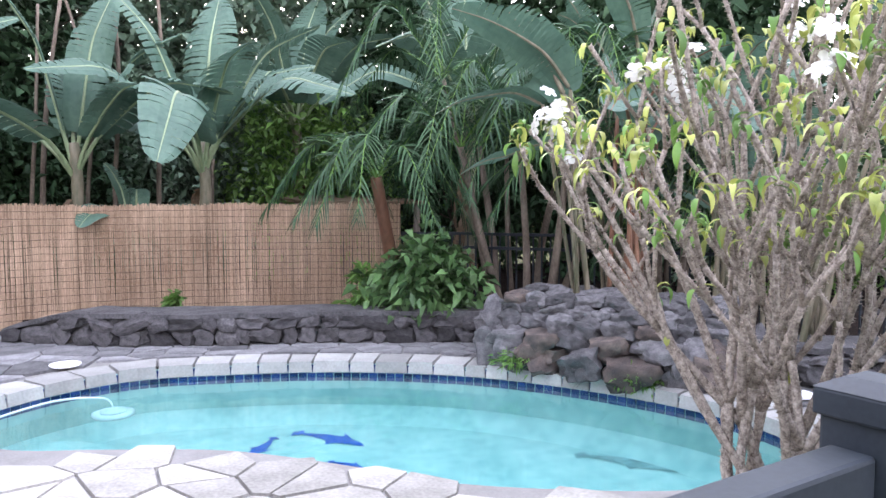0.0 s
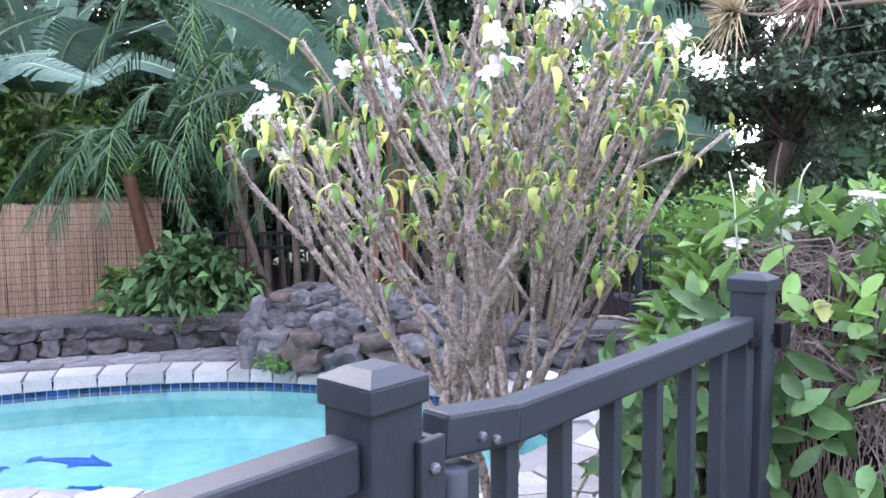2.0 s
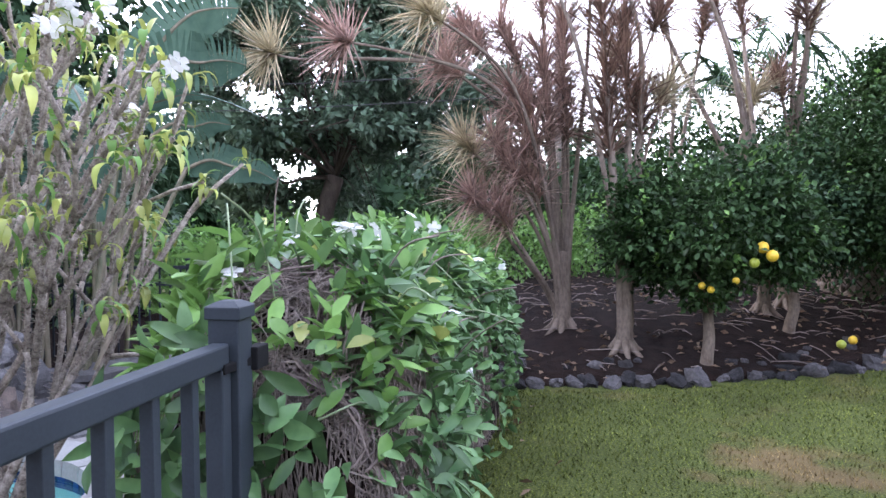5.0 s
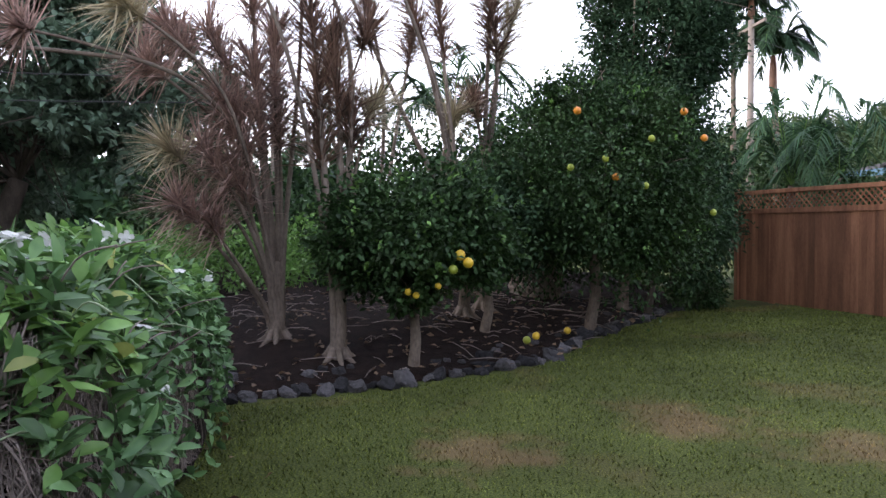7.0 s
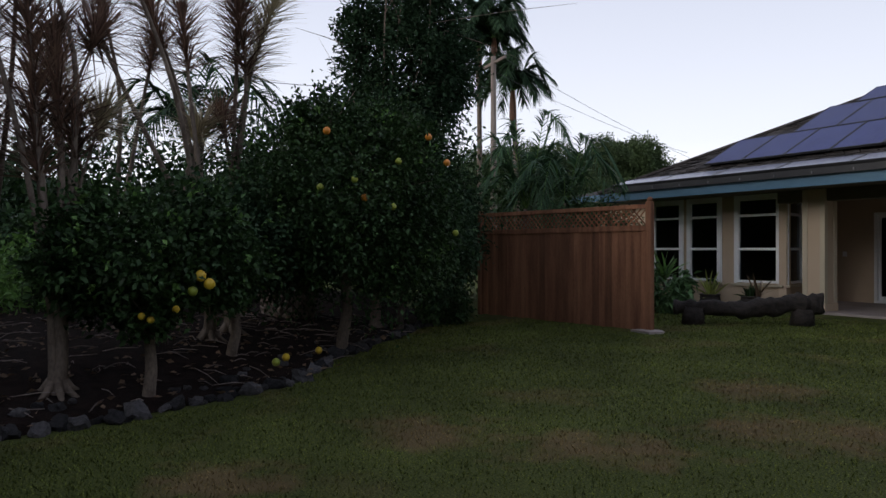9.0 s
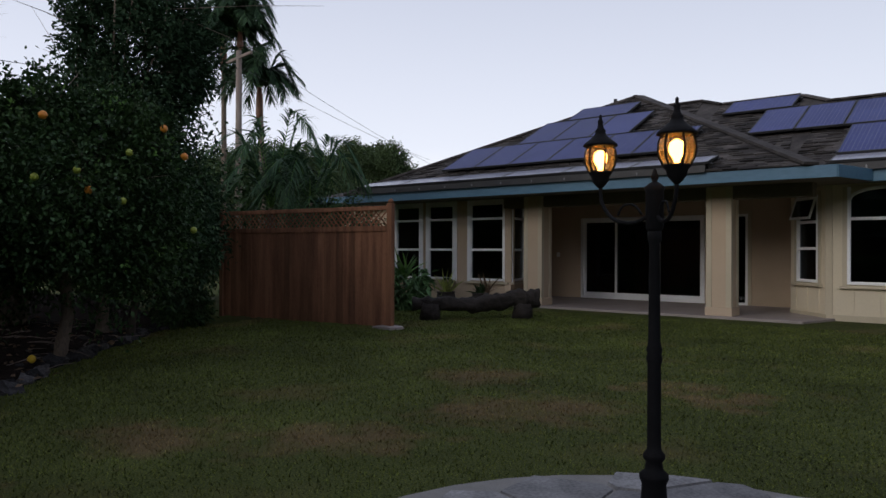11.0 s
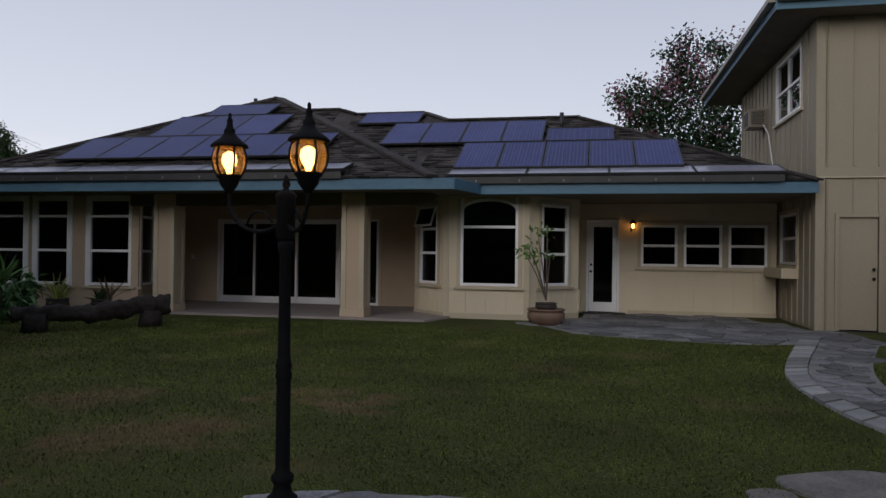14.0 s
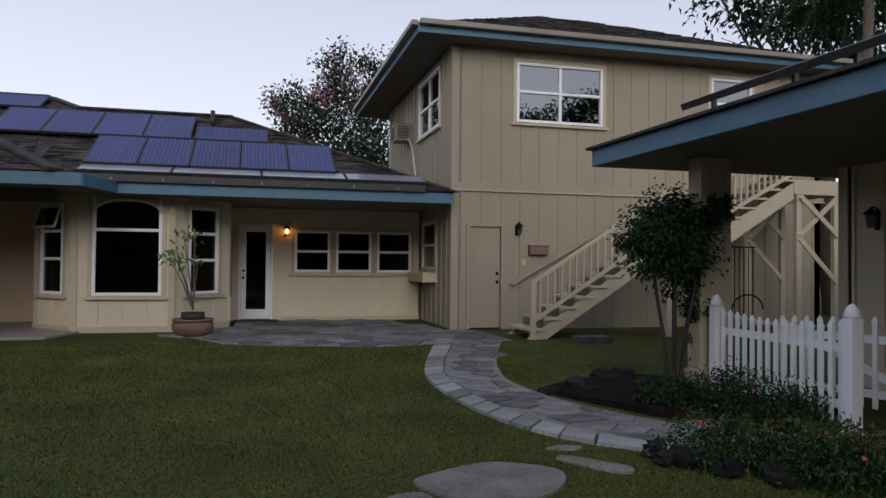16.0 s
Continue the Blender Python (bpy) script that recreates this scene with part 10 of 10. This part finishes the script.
palm("fan_palm", "dark palm rising behind the porch roof", (13.2, 14.0, 0.0), [((0, 0, -0.1), tuple(top), fan_fronds(top, 13, 2.2, 1.0, 1.4, g5), 0.12)], 632, n_=30, llen=0.6, lw=0.05, mat=M_LEAFDARK)
for k, (x, y, h) in enumerate(((14.5, 22, 3.2), (16.5, 13, 3.0), (14.2, 11.0, 1.6))):
    tree("garden_tree", "dark green tree beyond the stairs", (x, y, 0.0), [((x, y, h), (2.2, 2.2, h * 0.85), 1.0)], 0.09, 4000, 0.18, 0.09, M_LEAFDARK, M_DARKBARK, 640 + k, 7, "garden trees", shell=0.5, clump=0.16)

tree("shade_tree", "tall dark tree mirrored in the upstairs window", (19.0, -16.0, 0.0), [((18.5, -16.0, 8.0), (4.5, 3.0, 3.2), 1.0), ((21.5, -16.5, 11.0), (2.2, 2.0, 1.8), 0.4), ((16.2, -15.5, 9.8), (1.6, 1.5, 1.3), 0.25)], 0.3, 7000, 0.3, 0.14, M_LEAFDARK, M_DARKBARK, 633, 9, "shade trees", shell=0.45, clump=0.14)

# ---- planting by the house ----
g6 = np.random.default_rng(700)
pl = thing("potted_shrub", "sparse leafy shrub growing in the bowl pot", "plant", (-1.05, 14.0, 0.56))
s = Shape()
P, D = [], []
for k in range(7):
    a = g6.uniform(0, 6.28)
    e = Vector((math.cos(a) * g6.uniform(0.2, 0.6), math.sin(a) * 0.35, g6.uniform(0.75, 1.35)))
    q = smooth_loop([Vector((0, 0, 0)), e * 0.5 + Vector((0, 0, 0.1)), e], False, 5)
    part("stem", Shape().tube(q, [0.016 * (1 - 0.6 * i / len(q)) for i in range(len(q))], 6), M_BARK, pl, smooth=True)
    for j in range(13):
        P.append(e + Vector(g6.normal(size=3)) * 0.07)
        D.append(Vector(g6.normal(size=3)) + Vector((0, 0, 0.2)))
V, F = leaf_arrays(np.array(P), unit(np.array(D)), 0.13, 0.055, g6)
part("foliage", quick_mesh("foliage", V, F, M_LEAFBRIGHT), None, pl)
for x, y, z, n_, ln, mt, lab in ((-10.95, 13.4, 0.36, 34, 0.6, M_LEAFYELLOW, "spiky yellow-green plant in a pot"), (-10.05, 13.55, 0.36, 60, 0.3, M_LEAF, "small bushy plant in a pot"), (-9.9, 13.6, 0.4, 8, 0.6, M_DRYLEAF, "dry stalks in a pot")):
    ob = thing("potted_plant", lab, "plant", (x, y, z))
    D = unit(g6.normal(size=(n_, 3)) * 0.45 + np.array([0, 0, 1.0]))
    V, F = long_leaf_arrays(g6.normal(size=(n_, 3)) * 0.03, D, ln, 0.05, g6, 0.15, 4)
    part("foliage", quick_mesh("foliage", V, F, mt), None, ob)
shrub("house_shrub", "lush green shrub at the end of the wooden fence", (-10.6, 11.6, 0.08), [((-10.7, 11.7, 0.55), (0.5, 0.45, 0.5), 1.0)], 800, 0.22, 0.08, M_LEAFHEDGE, 701)
ob = thing("ti_plant", "upright bright green strap-leaved plant by the windows", "plant", (-10.9, 11.9, 0.08))
D = unit(g6.normal(size=(22, 3)) * 0.4 + np.array([0, 0, 1.0]))
V, F = long_leaf_arrays(g6.normal(size=(22, 3)) * 0.05 + np.array([0, 0, 0.7]), D, 0.75, 0.09, g6, 0.25, 4)
part("foliage", quick_mesh("foliage", V, F, M_LEAFBRIGHT), None, ob)
part("stem", Shape().tube([(0, 0, -0.05), (0.02, 0, 0.75)], 0.02, 8), M_BARK, ob)

pt = thing("porch_tree", "small multi-stemmed tree with a dark rounded crown", "tree", (4.42, 7.82, 0.06))
s = Shape()
for k in range(6):
    a = k * 1.05
    f = Vector((math.cos(a), math.sin(a), 0))
    q = smooth_loop([f * 0.06 - Vector((0, 0, 0.1)), f * 0.12 + Vector((0, 0, 0.5)), f * 0.22 + Vector((0, 0, 1.05)), f * 0.3 + Vector((0, 0, 1.6))], False, 5)
    s.tube(q, [0.022 * (1.2 - 0.7 * i / len(q)) for i in range(len(q))], 7)
part("trunk", s, M_DARKBARK, pt, smooth=True)
P, D = crown_points([((-0.02, 0, 1.75), (0.42, 0.4, 0.36), 1.0), ((-0.1, -0.1, 1.45), (0.36, 0.34, 0.24), 0.5), ((0.2, 0.0, 1.2), (0.2, 0.2, 0.35), 0.14), ((-0.4, 0.05, 1.62), (0.2, 0.2, 0.16), 0.16), ((0.36, -0.1, 1.95), (0.2, 0.2, 0.18), 0.16), ((0.28, 0.0, 0.75), (0.12, 0.14, 0.3), 0.05)], 5200, g6, 0.35, 0.2)
V, F = leaf_arrays(P, D, 0.06, 0.032, g6)
part("crown", quick_mesh("crown", V, F, M_LEAFDARK), None, pt)
for k, (x, y, w, h, mt) in enumerate(((4.0, 6.75, 0.42, 0.26, M_LEAFDARK), (4.35, 6.35, 0.42, 0.28, M_LEAFDARK), (4.55, 6.9, 0.4, 0.3, M_LEAFDARK), (4.6, 6.15, 0.3, 0.22, M_LEAFDARK), (3.75, 7.1, 0.3, 0.22, M_LEAFDARK), (3.05, 5.25, 0.34, 0.22, M_LEAF), (3.4, 5.0, 0.36, 0.24, M_LEAF), (3.75, 4.75, 0.36, 0.24, M_LEAF), (4.1, 4.5, 0.38, 0.24, M_LEAF), (4.45, 4.25, 0.36, 0.24, M_LEAF), (3.5, 4.6, 0.36, 0.24, M_LEAF), (3.9, 4.2, 0.36, 0.24, M_LEAF))):
    red = mt is M_LEAF
    sb = shrub("low_shrub", "low bushy shrub with small red flowers by the path" if red else "low dark green shrub before the picket fence", (x, y, 0.05), [((x + 0.12, y, h * 0.5), (w, w, h * 0.7), 1.0)], 2300, 0.036, 0.019, M_LEAF if red else M_LEAFDARK, 720 + k, group="path shrubs", shell=0.5, clump=0.2, r0=0.008)
    # upright young shoots over the dark inner leaves
    SP, SD = [], []
    for j in range(46 if red else 30):
        a, q = g6.uniform(0, 6.28), w * math.sqrt(g6.random()) * 0.95
        f = Vector((0.12 + q * math.cos(a), q * math.sin(a), h * (0.62 + 0.55 * math.sqrt(max(0, 1 - (q / w) ** 2))) * 0.9))
        tall = g6.uniform(0.03, 0.10)
        for i in range(7):
            SP.append(f + Vector((g6.normal() * 0.006, g6.normal() * 0.006, tall * i / 6)))
            SD.append(Vector((g6.normal(), g6.normal(), 0.7)))
    V, F = leaf_arrays(np.array(SP), unit(np.array(SD)), 0.034, 0.017, g6, droop=0.0)
    sh = part("young_foliage", quick_mesh("young_foliage", V, F, M_SHOOT if red else M_LEAF), None, sb, "lighter young shoots")
    sh["kind"] = "stuff"
    for j in range(3 if red else 1):
        s = Shape()
        a, q = g6.uniform(0, 6.28), w * math.sqrt(g6.random()) * 0.8
        lift = h * (0.62 + 0.55 * math.sqrt(max(0, 1 - (q / w) ** 2))) * g6.uniform(0.75, 1.15)
        for i in range(2):
            flower(s, Vector((0.12 + q * math.cos(a) + g6.normal() * 0.008, q * math.sin(a) + g6.normal() * 0.008, lift + g6.normal() * 0.008)), Vector((g6.normal() * 0.4 - 0.5, -0.6, 0.6)), 0.018, g6)
        part("blossom", s, M_RED, sb, "small red-orange flowers")

# ---- grass blades on the near lawn ----
g7 = np.random.default_rng(800)
n_ = 420000
X = np.concatenate([g7.uniform(-11.5, 3.4, n_), g7.uniform(1.9, 5.0, 9000)])
Y = np.concatenate([-0.5 + 13.5 * g7.random(n_) ** 1.25, g7.uniform(7.5, 12.0, 9000)])
edge_x = np.interp(Y, [p.y for p in EDGE], [p.x for p in EDGE])
ok = X > edge_x + 0.1
ok &= g7.random(len(X)) < np.clip((14.5 - Y) / 3, 0, 1)
d_l = np.hypot(X + 1.15, Y - 2.75)
ok &= d_l > 1.74


def in_poly(px_, py_, poly):
    hit = np.zeros(len(px_), bool)
    for i in range(len(poly)):
        (xa, ya), (xb, yb_) = poly[i], poly[i - 1]
        c = (ya > py_) != (yb_ > py_)
        hit ^= c & (px_ < (xb - xa) * (py_ - ya) / ((yb_ - ya) if yb_ != ya else 1e-9) + xa)
    return hit


ok &= ~in_poly(X, Y, path_poly) & ~in_poly(X, Y, patio_poly) & ~in_poly(X, Y, [(0.9, 5.28), (1.1, 5.5), (1.55, 5.68), (1.9, 5.52), (2.03, 5.28), (1.85, 4.92), (1.55, 4.77), (1.07, 4.9)]) & ~in_poly(X, Y, [(2.7, 8.2), (3.0, 7.5), (3.9, 6.2), (5, 5.9), (5, 8.7), (3.5, 8.7)])
X, Y = X[ok], Y[ok]
s_ = np.clip((Y - 4) / 9, 0, 1)
Z = 0.11 * s_ * s_ * (3 - 2 * s_)
P = np.stack([X, Y, Z - 0.004], 1)
D = unit(g7.normal(size=P.shape) * 0.6 + np.array([0, 0, 0.42]))
S = unit(np.cross(D, np.array([0, 0, 1.0]) + g7.normal(size=P.shape) * 0.25))
L = g7.uniform(0.02, 0.045, len(P))[:, None]
W = 0.0022 + 0.0006 * np.hypot(X, Y)[:, None]
V = np.stack([P - S * W, P + S * W, P + D * L], 1).reshape(-1, 3)
F = np.arange(len(V)).reshape(-1, 3)
ob = part("grass", quick_mesh("grass", V, F, M_BLADE), None)
tagged(ob, "short mown grass blades", "grass", kind="stuff")
